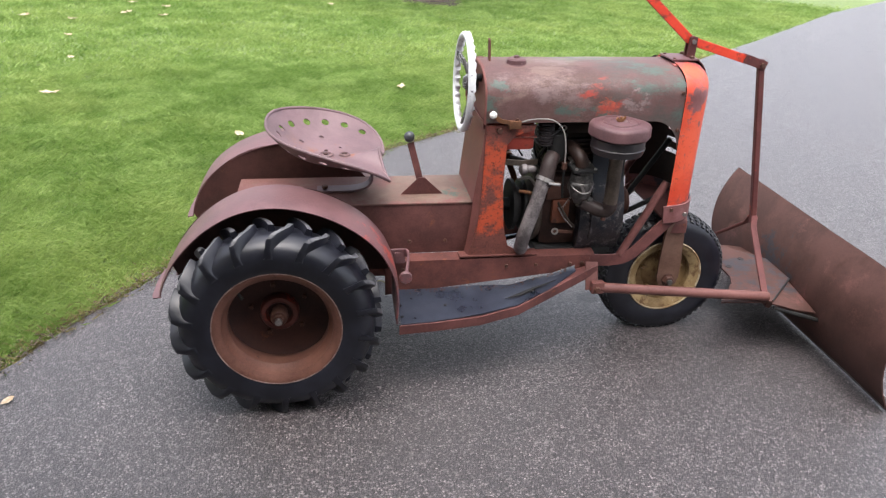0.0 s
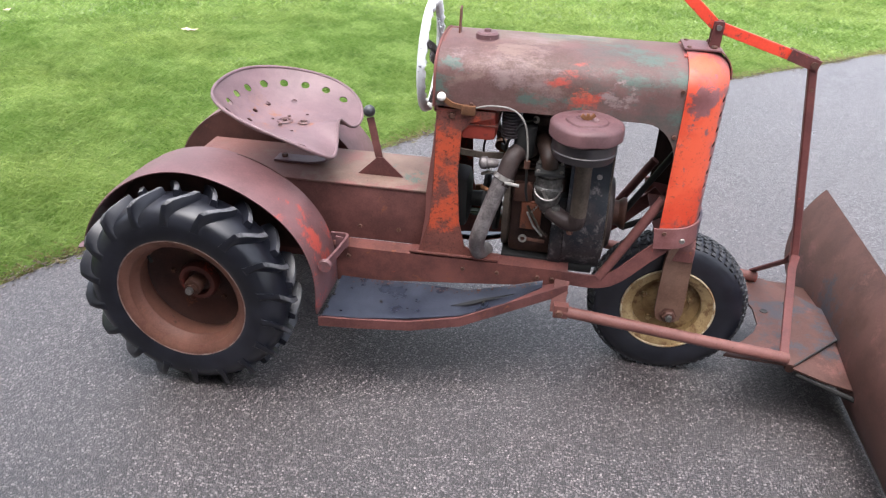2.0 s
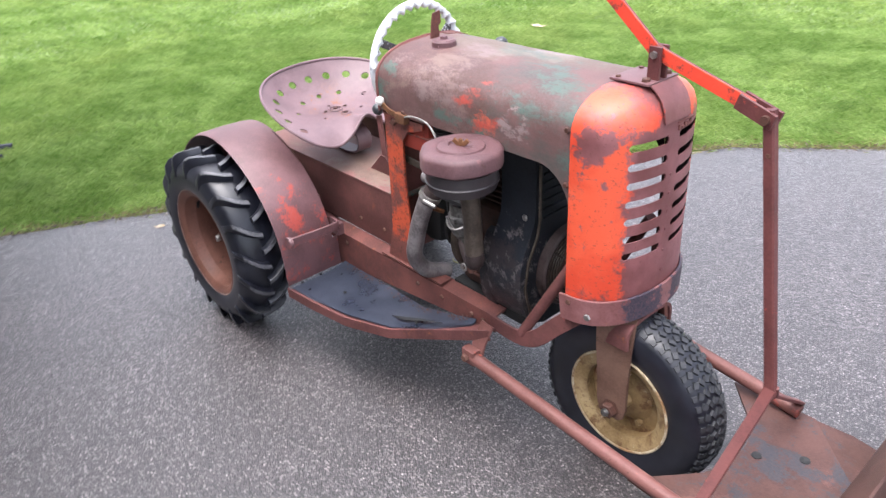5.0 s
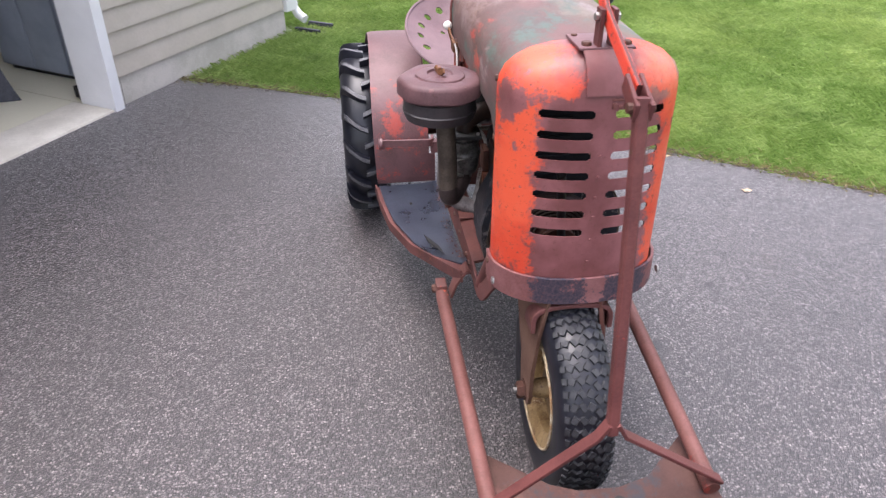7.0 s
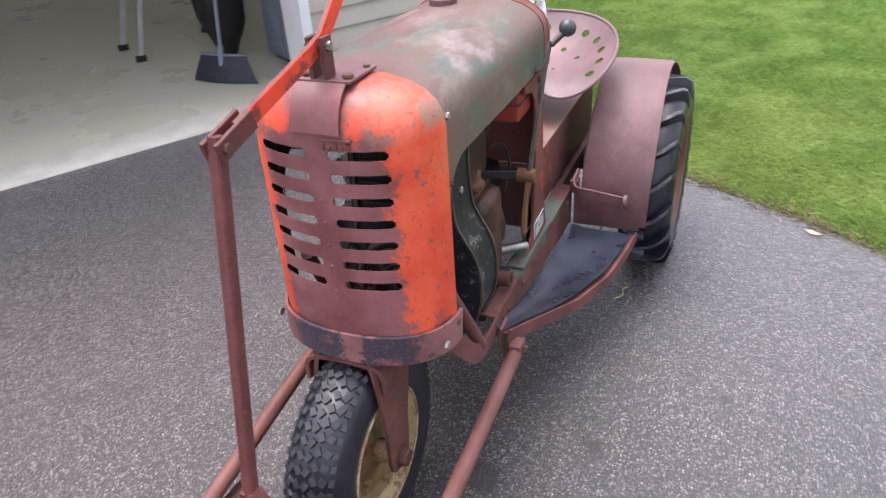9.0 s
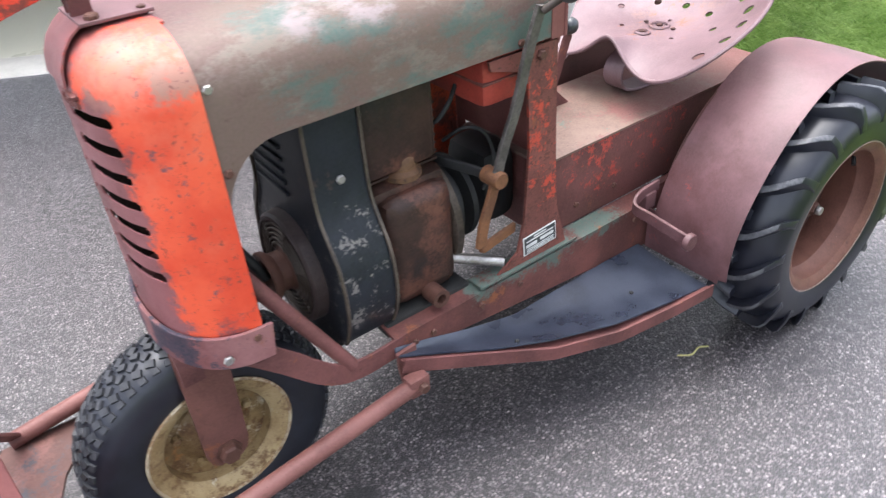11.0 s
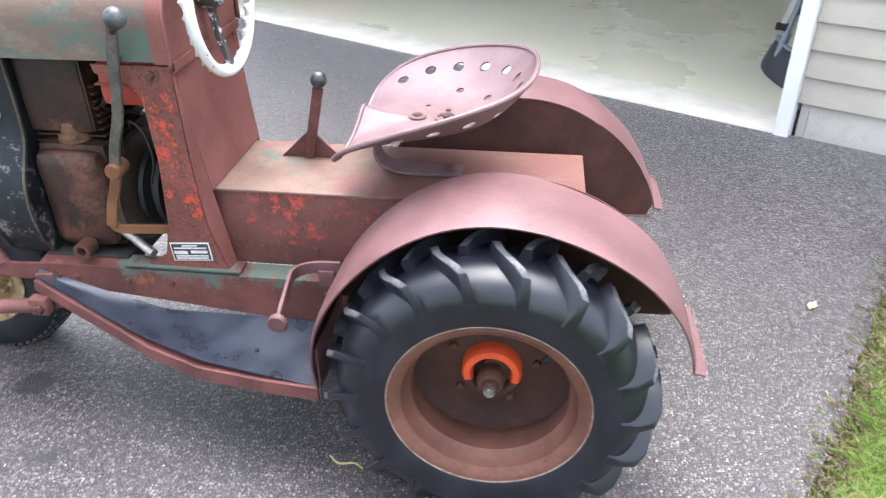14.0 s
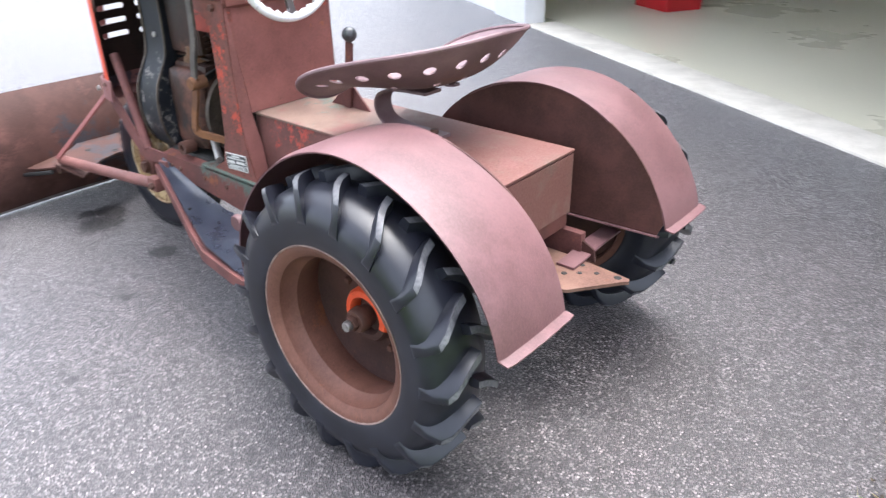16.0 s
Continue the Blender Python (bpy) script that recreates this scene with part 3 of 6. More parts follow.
def lathe(bm, profile, origin, axis="y", seg=48, loop=False, arc=(0.0, 360.0)):
    """Turns a profile [(radius, along)] about an axis."""
    u, v, w = (Vector(a) for a in AXES[axis])
    o = Vector(origin)
    full = arc[1] - arc[0] >= 360
    n = seg if full else seg + 1
    rings = []
    for i in range(n):
        t = radians(arc[0] + (arc[1] - arc[0]) * i / seg)
        d = u * math.cos(t) + v * math.sin(t)
        rings.append([bm.verts.new(o + d * r + w * h) for r, h in profile])
    m = len(profile)
    for i in range(n if full else n - 1):
        a, b = rings[i], rings[(i + 1) % n]
        for j in range(m if loop else m - 1):
            k = (j + 1) % m
            bm.faces.new((a[j], a[k], b[k], b[j]))
    if not full and loop:
        bm.faces.new(rings[0][::-1])
        bm.faces.new(rings[-1])
    bmesh.ops.remove_doubles(bm, verts=bm.verts, dist=1e-6)
    return bm


def prism(bm, outline, axis, lo, hi):
    """A polygon [(a, b)] drawn across an axis, from lo to hi along it."""
    def at(a, b, h):
        return {"x": (h, a, b), "y": (a, h, b), "z": (a, b, h)}[axis]
    r0 = [bm.verts.new(at(a, b, lo)) for a, b in outline]
    r1 = [bm.verts.new(at(a, b, hi)) for a, b in outline]
    n = len(outline)
    bm.faces.new(r0)
    bm.faces.new(r1[::-1])
    for i in range(n):
        bm.faces.new((r0[i], r0[(i + 1) % n], r1[(i + 1) % n], r1[i]))
    return bm


def edges_round(bm, offset, angle=30, segments=2):
    es = [e for e in bm.edges if len(e.link_faces) == 2 and e.calc_face_angle(0) > radians(angle)]
    bmesh.ops.bevel(bm, geom=es, offset=offset, segments=segments, affect="EDGES", profile=0.6)
    return bm


def skin(bm, thick):
    bmesh.ops.recalc_face_normals(bm, faces=bm.faces)
    bmesh.ops.solidify(bm, geom=bm.faces[:], thickness=thick)
    return bm


def bolt_head(bm, at, axis, r=0.009, h=0.007, seg=6):
    lathe(bm, [(0, h), (r * 0.8, h), (r, h * 0.7), (r, 0), (0, 0)], at, axis, seg)
    return bm


def bolt(parent, at, axis, r=0.009, h=0.007, material=None, name="bolt"):
    return part(name, bolt_head(bmesh.new(), at, axis, r, h), material or M_BOLT, parent)


# ---- setting: ground, driveway, lawn ----
EDGE = [(-1.77, -1.66), (-1.32, -0.66), (-0.98, 0.0), (-0.73, 0.42), (-0.42, 0.95), (0.015, 1.60), (0.60, 2.46), (1.08, 2.87), (1.70, 3.39), (3.42, 4.82), (5.95, 7.1), (9.8, 10.8), (14, 14.2)]
OPEN0, OPEN1, END = 0.11, 4.95, -1.72
HOUSE = Matrix.Translation((-1.35, -1.90, 0)) @ Matrix.Rotation(radians(-31.5), 4, "Z")
bm = bmesh.new()
bmesh.ops.create_grid(bm, x_segments=40, y_segments=40, size=400)
for v in bm.verts:
    v.co.z = -0.03
tagged(new("ground", mesh_of("ground", bm, M_LAWN)), "mown green lawn ground reaching the horizon", "lawn", kind="structure")


def wavy(points, amount, step=0.06):
    out = []
    for (x0, y0), (x1, y1) in zip(points, points[1:]):
        d = math.hypot(x1 - x0, y1 - y0)
        n = max(1, int(d / step)) if d < 3 else 20
        for i in range(n):
            t = i / n
            x, y = x0 + (x1 - x0) * t, y0 + (y1 - y0) * t
            w = amount * (noise.noise((x * 2.3, y * 2.3, 0)) + 0.6 * noise.noise((x * 9, y * 9, 5)))
            out.append((x - (y1 - y0) / d * w, y + (x1 - x0) / d * w))
    return out + [points[-1]]


house_far = HOUSE @ Vector((14, 0.0, 0))
house_near = HOUSE @ Vector((-0.45, 0.0, 0))
outline = wavy(EDGE, 0.02) + [(30, 22), (42, -6), (house_far.x, house_far.y), (house_near.x, house_near.y)]
bm = prism(bmesh.new(), outline, "z", -0.06, 0.0)
tagged(new("road", mesh_of("road", bm, M_ASPHALT)), "coarse grey asphalt driveway with pale stones", "driveway", kind="structure")

rng = np.random.default_rng(4)
EX = np.array(EDGE)


def edge_distance(p):
    """Distance of points from the driveway's edge: positive on the lawn."""
    best = np.full(len(p), 1e9)
    for a, b in zip(EX, EX[1:]):
        d = b - a
        t = np.clip(((p - a) @ d) / (d @ d), 0, 1)
        q = p - (a + t[:, None] * d)
        s = np.sign(d[0] * (p[:, 1] - a[1]) - d[1] * (p[:, 0] - a[0]))
        r = np.hypot(q[:, 0], q[:, 1])
        best = np.where(r < np.abs(best), s * r, best)
    return best


def lawn_points(count, x0, x1, y0, y1, lo, hi):
    p = rng.uniform((x0, y0), (x1, y1), (count, 2))
    d = edge_distance(p)
    c = np.hypot(p[:, 0] - 0.6, p[:, 1]) + rng.normal(0, 0.35, len(p)) * (lo > 0 or hi < 20)
    inv = np.array(HOUSE.inverted())
    hy = inv[1, 0] * p[:, 0] + inv[1, 1] * p[:, 1] + inv[1, 3]
    hx = inv[0, 0] * p[:, 0] + inv[0, 1] * p[:, 1] + inv[0, 3]
    thin = rng.random(len(p)) < np.clip(d / 0.16, 0.3, 1.0)
    return p[thin & (d > 0.004) & (c >= lo) & (c < hi) & ((hy > 0.03) | (hx < END - 0.15))]


def blades(name, p, h0, h1, w0, w1, lean, label, material=None):
    n = len(p)
    a, la = rng.uniform(0, 2 * np.pi, n), rng.uniform(0, 2 * np.pi, n)
    clump = np.array([noise.noise((x * 1.7, y * 1.7, 0)) for x, y in p])
    h = rng.uniform(h0, h1, n) * (1 + 0.45 * clump)
    w = rng.uniform(w0, w1, n)
    ln = rng.uniform(0.1, 1.0, n) * lean * h
    co = np.zeros((n, 4, 3))
    dx, dy = np.cos(a) * w / 2, np.sin(a) * w / 2
    co[:, 0] = np.stack((p[:, 0] - dx, p[:, 1] - dy, np.full(n, -0.032)), 1)
    co[:, 1] = np.stack((p[:, 0] + dx, p[:, 1] + dy, np.full(n, -0.032)), 1)
    mx, my = p[:, 0] + np.cos(la) * ln * 0.4, p[:, 1] + np.sin(la) * ln * 0.4
    co[:, 2] = np.stack((mx + dx * 0.7, my + dy * 0.7, h * 0.6 - 0.03), 1)
    co[:, 3] = np.stack((p[:, 0] + np.cos(la) * ln, p[:, 1] + np.sin(la) * ln, h - 0.03), 1)
    idx = np.arange(n)[:, None] * 4 + np.array([[0, 1, 2, 3]])
    me = bpy.data.meshes.new(name)
    me.from_pydata(co.reshape(-1, 3).tolist(), [], idx.tolist())
    me.materials.append(material or M_GRASS)
    return tagged(new(name, me), label, "grass", kind="stuff")


blades("grass_edge", lawn_points(420000, -3.4, 2.6, -2.6, 4.0, 0, 2.7), 0.026, 0.048, 0.003, 0.0065, 2.5, "short mown green grass beside the driveway")
blades("grass_near", lawn_points(680000, -5.5, 4.5, -2.8, 6.0, 2.7, 5.5), 0.026, 0.05, 0.004, 0.0075, 2.2, "short mown green lawn grass")
blades("grass_far", lawn_points(780000, -11, 12, -3, 15, 5.5, 15), 0.03, 0.055, 0.007, 0.014, 1.8, "mown green lawn grass farther off")

p = rng.uniform((-2.2, -1.8), (5, 6.5), (700000, 2))
d = edge_distance(p)
p = p[(d > -0.012) & (d < np.abs(rng.normal(0, 0.085, len(p))))][:42000]
blades("dry_grass", p, 0.022, 0.045, 0.003, 0.006, 2.0, "straw-coloured dead grass along the driveway edge", M_DRYGRASS)

# dry litter along the driveway's edge
p = rng.uniform((-2, -1.7), (4, 5.5), (220000, 2))
d = edge_distance(p)
p = p[(np.abs(d - 0.012) < np.abs(rng.normal(0, 0.032, len(p))))][:9000]
n = len(p)
a = rng.uniform(0, 2 * np.pi, n)
L, W = rng.uniform(0.006, 0.03, n), rng.uniform(0.002, 0.009, n)
co = np.zeros((n, 4, 3))
for k, (sl, sw) in enumerate(((-1, -1), (1, -1), (1, 1), (-1, 1))):
    co[:, k, 0] = p[:, 0] + np.cos(a) * L * sl / 2 - np.sin(a) * W * sw / 2
    co[:, k, 1] = p[:, 1] + np.sin(a) * L * sl / 2 + np.cos(a) * W * sw / 2
    co[:, k, 2] = 0.003 + rng.uniform(0, 0.006, n)
me = bpy.data.meshes.new("litter")
me.from_pydata(co.reshape(-1, 3).tolist(), [], (np.arange(n)[:, None] * 4 + np.arange(4)).tolist())
me.materials.append(M_EDGE)
tagged(new("litter", me), "dry brown clippings and soil along the driveway edge", "litter", kind="stuff")


# ---- the house with the open garage ----
def house_block(name, lo, hi, material, label, bevel=0.0, parent=None):
    bm = block(bmesh.new(), lo, hi, bevel, HOUSE)
    if parent is not None:
        return part(name, bm, material, parent, label)
    return tagged(new(name, mesh_of(name, bm, material)), label, name.split("_")[0], kind="structure")


foundation = house_block("foundation", (END, -0.2, -0.3), (-0.02, -0.012, 0.17), M_FOUND, "grey concrete house foundation", 0.004)
wall_west = house_block("wall_west", (END, -0.2, 0.17), (0.038, -0.03, 2.9), M_INSIDE, "house wall behind beige lap siding")
for i in range(21):
    z = 0.17 + i * 0.13
    bm = prism(bmesh.new(), [(-0.029, z), (0.004, z), (0.004, z + 0.008), (-0.018, z + 0.129), (-0.029, z + 0.129)], "x", END + 0.02, 0.038)
    bmesh.ops.transform(bm, matrix=HOUSE, verts=bm.verts)
    part("siding_board", bm, M_SIDING, wall_west)
house_block("foundation_end", (-0.018, -0.10, -0.01), (0.020, -0.014, 0.165), M_FOUND, "grey foundation stub beside the jamb")
# added black strip: shade of the narrow gap at the jamb's foot
house_block("trim_seal", (0.021, -0.10, -0.01), (0.036, -0.02, 0.12), M_BLACK, "black strip standing in for the shaded gap beside the jamb")
house_block("trim_jamb", (0.04, -0.23, -0.012), (OPEN0, 0.045, 2.62), M_TRIM, "white painted garage door jamb", 0.004)
house_block("trim_jamb_far", (OPEN1, -0.16, -0.012), (OPEN1 + 0.75, 0.045, 2.62), M_TRIM, "white painted pier between garage doors", 0.004)
house_block("trim_head", (0.0, -0.16, 2.624), (OPEN1 + 0.75, 0.045, 2.72), M_TRIM, "white painted garage door header", 0.004)
house_block("wall_over", (0.0, -0.2, 2.724), (9.5, -0.005, 2.9), M_SIDING, "beige siding over the garage doors")
house_block("wall_far", (OPEN1 + 0.754, -0.2, -0.02), (9.5, -0.02, 2.72), M_TRIM, "closed white garage door")
house_block("trim_corner", (END - 0.13, -0.11, 0.14), (END, 0.02, 2.9), M_TRIM, "white corner board of the house", 0.003)
bm = bmesh.new()
block(bm, (OPEN0 + 0.002, -6.2, -0.1), (9.4, -0.294, 0.012))
bmesh.ops.transform(bm, matrix=HOUSE, verts=bm.verts)
tagged(new("floor", mesh_of("floor", bm, M_FLOOR)), "smooth olive-grey garage concrete floor", "floor", kind="structure")
bm = block(bmesh.new(), (END + 0.1, -6.2, -0.1), (OPEN0 - 0.002, -0.24, 0.012), 0, HOUSE)
tagged(new("floor_side", mesh_of("floor_side", bm, M_FLOOR)), "garage concrete floor behind the jamb", "floor", kind="structure")
bm = block(bmesh.new(), (OPEN0 + 0.002, -0.29, -0.1), (OPEN1 - 0.002, 0.03, 0.014), 0.004, HOUSE)
tagged(new("floor_apron", mesh_of("floor_apron", bm, M_APRON)), "pale worn concrete lip of the garage", "floor", kind="structure")
house_block("wall_back", (END, -6.35, -0.1), (9.5, -6.2, 2.9), M_INSIDE, "garage back wall")
house_block("wall_side", (END, -6.2, -0.1), (END + 0.1, -0.2, 2.9), M_INSIDE, "garage side wall")
house_block("wall_end", (9.5, -6.35, -0.1), (9.65, 0.0, 2.9), M_INSIDE, "garage end wall")
house_block("ceiling", (END + 0.1, -6.2, 2.75), (9.5, -0.2, 2.9), M_INSIDE, "plain garage ceiling")
bm = prism(bmesh.new(), [(0.45, 2.904), (0.45, 2.964), (-3.2, 4.7), (-6.9, 2.964), (-6.9, 2.904)], "x", END - 0.4, 10.0)
bmesh.ops.transform(bm, matrix=HOUSE, verts=bm.verts)
tagged(new("roof", mesh_of("roof", bm, M_ROOF)), "grey shingled gable roof of the house", "roof", kind="structure")

downspout = thing("downspout", "white metal downspout at the house corner", "downspout")
bm = tube(bmesh.new(), [HOUSE @ Vector(q) for q in ((END - 0.18, -0.05, 2.8), (END - 0.18, -0.05, 0.14), (END - 0.18, -0.01, 0.08), (END - 0.17, 0.06, 0.05))], 0.036, 10)
part("pipe", bm, M_TRIM, downspout)
bm = block(bmesh.new(), (END - 0.24, -0.095, 0.9), (END - 0.13, -0.006, 0.93), 0.002, HOUSE)
part("strap", bm, M_TRIM, downspout)


splash = thing("splash_block", "dark plastic splash block under the downspout", "splash block")
bm = prism(bmesh.new(), [(-0.11, 0.0), (0.11, 0.0), (0.11, 0.06), (0.085, 0.06), (0.07, 0.025), (-0.07, 0.025), (-0.085, 0.06), (-0.11, 0.06)], "y", 0.0, 0.22)
bmesh.ops.transform(bm, matrix=HOUSE @ pose(END - 0.14, 0.05, -0.04, 0, 0, 0), verts=bm.verts)
part("trough", bm, M_BROOM, splash)


# garage things
panel = thing("storage_cabinet", "grey plastic storage cabinet beside the garage jamb", "cabinet")
CAB = HOUSE @ pose(-0.40, -0.87, 0)
part("body", block(bmesh.new(), (-0.25, -0.32, 0.04), (0.25, 0.32, 1.5), 0.02, CAB), M_GREYP, panel)
part("door", block(bmesh.new(), (0.25, -0.30, 0.06), (0.272, -0.005, 1.47), 0.006, CAB), M_GREYP, panel)
part("door", block(bmesh.new(), (0.25, 0.005, 0.06), (0.272, 0.30, 1.47), 0.006, CAB), M_GREYP, panel)
part("foot", block(bmesh.new(), (-0.22, -0.29, 0.012), (0.22, 0.29, 0.04), 0, CAB), M_BLACK, panel)

shovel = thing("snow_shovel", "wide dark plastic snow shovel with a grey handle", "shovel")
SHOVEL = pose(-1.405, -2.80, 0.013, 0, 0, 92) @ pose(0, 0, 0, -8, 0, 0)
bm = bmesh.new()
rows = []
for i in range(9):
    t = i / 8
    w = 0.275 - 0.08 * t
    rows.append([bm.verts.new((w * u, 0.05 * u * u * (1 - 0.3 * t) + 0.03 * t * t, 0.195 * t)) for u in (-1, -0.75, -0.5, -0.25, 0, 0.25, 0.5, 0.75, 1)])
for r0, r1 in zip(rows, rows[1:]):
    for j in range(8):
        bm.faces.new((r0[j], r0[j + 1], r1[j + 1], r1[j]))
skin(bm, 0.006)
low = min((SHOVEL @ v.co).z for v in bm.verts)
SHOVEL = Matrix.Translation((0, 0, 0.0125 - low)) @ SHOVEL
bmesh.ops.transform(bm, matrix=SHOVEL, verts=bm.verts)
part("scoop", bm, M_BROOM, shovel, "dark plastic scoop")
part("top_edge", bar(bmesh.new(), [SHOVEL @ Vector((0.19 * u, 0.03 + 0.035 * u * u, 0.196)) for u in (-1, -0.5, 0, 0.5, 1)], 0.03, 0.014, SHOVEL.to_3x3() @ Vector((0, 1, 0))), M_GREYP, shovel)
part("socket", tube(bmesh.new(), [SHOVEL @ Vector(q) for q in ((0, 0.03, 0.12), (0, 0.038, 0.26))], 0.024, 14), M_GREYP, shovel)
part("handle", tube(bmesh.new(), [SHOVEL @ Vector(q) for q in ((0, 0.038, 0.26), (0, 0.07, 1.25))], 0.0135, 12), M_GREYP, shovel)

sensor = thing("door_sensor", "small black door sensor low beside the jamb", "sensor")
part("case", block(bmesh.new(), (0.03, -0.30, 0.03), (0.085, -0.245, 0.10), 0.006, HOUSE), M_BLACK, sensor)
part("mount", block(bmesh.new(), (0.045, -0.29, 0.0125), (0.07, -0.255, 0.03), 0, HOUSE), M_BLACK, sensor)

bag = thing("black_bag", "tall black plastic sack standing on the garage floor", "bag")
bm = bmesh.new()
bmesh.ops.create_icosphere(bm, subdivisions=4, radius=1)
for v in bm.verts:
    q = v.co.copy()
    k = 1 + 0.16 * noise.noise(q * 2.1) + 0.07 * noise.noise(q * 6)
    up = (max(q.z, -0.9) + 0.9) / 1.9
    girth = k * (0.62 + 0.55 * math.sin(math.pi * min(up * 0.62 + 0.12, 1.0)) ** 2)
    v.co = Vector((q.x * 0.155 * girth, q.y * 0.165 * girth, 0.86 * up))
bmesh.ops.transform(bm, matrix=pose(-1.96, -3.13, 0.0), verts=bm.verts)
low = min(v.co.z for v in bm.verts)
for v in bm.verts:
    v.co.z += 0.013 - low
part("sack", bm, M_BLACK, bag)
part("tied_fold", tube(bmesh.new(), curve([(-1.96, -3.13, 0.83), (-1.97, -3.12, 0.90), (-1.93, -3.09, 0.95), (-1.90, -3.07, 0.92)], 5), 0.03, 10, scales=[0.6 + 0.4 * math.sin(i * 0.42) for i in range(16)]), M_BLACK, bag, "folded mouth of the sack")

ladder = thing("step_ladder", "folding aluminium step ladder with a blue sticker", "ladder")
LAD = pose(-2.545, -3.71, 0, 0, 0, -30.7)
for y in (-0.25, 0.25):
    part("leg", bar(bmesh.new(), [LAD @ Vector((0, y, 0.03)), LAD @ Vector((0.3, y * 0.8, 1.6))], 0.06, 0.025, LAD.to_3x3() @ Vector((1, 0, 0))), M_ALU, ladder)
    part("leg", bar(bmesh.new(), [LAD @ Vector((0.75, y, 0.03)), LAD @ Vector((0.36, y * 0.8, 1.6))], 0.04, 0.02, LAD.to_3x3() @ Vector((1, 0, 0))), M_ALU, ladder)
    for x in (0.0, 0.75):
        part("rubber_foot", block(bmesh.new(), (x - 0.04, y - 0.025, 0.0125), (x + 0.04, y + 0.025, 0.06), 0.004, LAD), M_BLACK, ladder)
for k in range(5):
    z = 0.3 * (k + 1)
    part("rung", bar(bmesh.new(), [LAD @ Vector((0.19 * z, -0.24 + 0.025 * z, z)), LAD @ Vector((0.19 * z, 0.24 - 0.025 * z, z))], 0.085, 0.025, LAD.to_3x3() @ Vector((1, 0, 0))), M_ALU, ladder)
part("sticker", block(bmesh.new(), (0.062, 0.249, 0.40), (0.116, 0.254, 0.56), 0, LAD), M_BLUE, ladder)

stand = thing("work_stand", "white tubular work stand with black rubber feet", "stand")
for x, y, tx, ty in ((-0.68, -4.98, -0.83, -5.12), (-0.97, -5.58, -0.88, -5.40)):
    part("leg", tube(bmesh.new(), [(x, y, 0.05), (tx, ty, 0.85)], 0.022, 12), M_TRIM, stand)
    part("rubber_foot", block(bmesh.new(), (x - 0.034, y - 0.034, 0.0125), (x + 0.034, y + 0.034, 0.07), 0.006), M_BLACK, stand)
part("top_rail", tube(bmesh.new(), [(-0.80, -5.0, 0.86), (-0.91, -5.5, 0.86)], 0.024, 12), M_TRIM, stand)

tote = thing("red_tote", "red plastic tote standing on the garage floor", "tote")
bm = prism(bmesh.new(), [(-0.28, 0.0), (0.28, 0.0), (0.32, 0.34), (-0.32, 0.34)], "y", -0.2, 0.2)
edges_round(bm, 0.012)
bmesh.ops.transform(bm, matrix=pose(2.2, -6.0, 0.0125, 0, 0, -31), verts=bm.verts)
part("body", bm, M_REDBOX, tote)
part("rim", block(bmesh.new(), (-0.34, -0.22, 0.335), (0.34, 0.22, 0.37), 0.01, pose(2.2, -6.0, 0.0125, 0, 0, -31)), M_REDBOX, tote)


# ---- tree on the lawn, whose foot is seen ----
tree = thing("lawn_tree", "broadleaf tree standing on the lawn in bare soil", "tree")
TX, TY = 1.95, 10.85
bm = tube(bmesh.new(), [(TX + 0.05 * math.sin(z), TY, z) for z in (-0.05, 0.05, 0.2, 0.6, 1.4, 2.2, 3.2)], 0.2, 20, scales=[1.9, 1.45, 1.1, 1.0, 0.9, 0.8, 0.55])
for v in bm.verts:
    k = 1 + 0.12 * noise.noise(Vector((v.co.x * 9, v.co.y * 9, v.co.z * 2)))
    v.co.x, v.co.y = TX + (v.co.x - TX) * k, TY + (v.co.y - TY) * k
for i in range(7):
    a, z = i * 2.4, 2.0 + 0.17 * i
    tube(bm, curve([(TX, TY, z), (TX + 0.7 * math.cos(a), TY + 0.7 * math.sin(a), z + 0.7), (TX + 1.5 * math.cos(a), TY + 1.5 * math.sin(a), z + 1.2 + 0.1 * i)], 4), 0.07, 8, scales=[1 - 0.09 * j for j in range(9)])
part("trunk", bm, M_BARK, tree)
n = 5200
c = rng.normal(0, 1, (n, 3))
c /= np.linalg.norm(c, axis=1)[:, None]
rad = 1.0 + 0.25 * np.array([noise.noise(Vector(q) * 2.0) for q in c])
c = c * (rng.uniform(0.35, 1, n) ** 0.5 * rad)[:, None] * (2.1, 2.1, 1.6) + (TX, TY, 4.2)
t1, t2 = rng.normal(0, 0.055, (n, 3)), rng.normal(0, 0.055, (n, 3))
co = np.stack((c - t1, c - t2, c + t1, c + t2), 1)
me = bpy.data.meshes.new("crown")
me.from_pydata(co.reshape(-1, 3).tolist(), [], (np.arange(n)[:, None] * 4 + np.arange(4)).tolist())
me.materials.append(M_LEAF)
crown = new("crown", me)
crown.parent = tree
soil = bmesh.new()
lathe(soil, [(0, 0.012), (0.35, 0.01), (0.55, -0.005), (0.62, -0.035)], (TX, TY, 0), "z", 40)
for v in soil.verts:
    v.co.x += 0.07 * noise.noise(v.co * 3)
tagged(new("soil_ring", mesh_of("soil_ring", soil, M_EDGE)), "dark bare soil round the foot of a tree", "soil", kind="stuff")


# ---- the tractor ----
tractor = thing("garden_tractor", "old rusty red garden tractor with a front plow on the asphalt", "tractor")
tractor.matrix_world = pose(0.0077, -0.002, 0.0018, 0, -1.0, 0) @ Matrix.Scale(1.0135, 4)


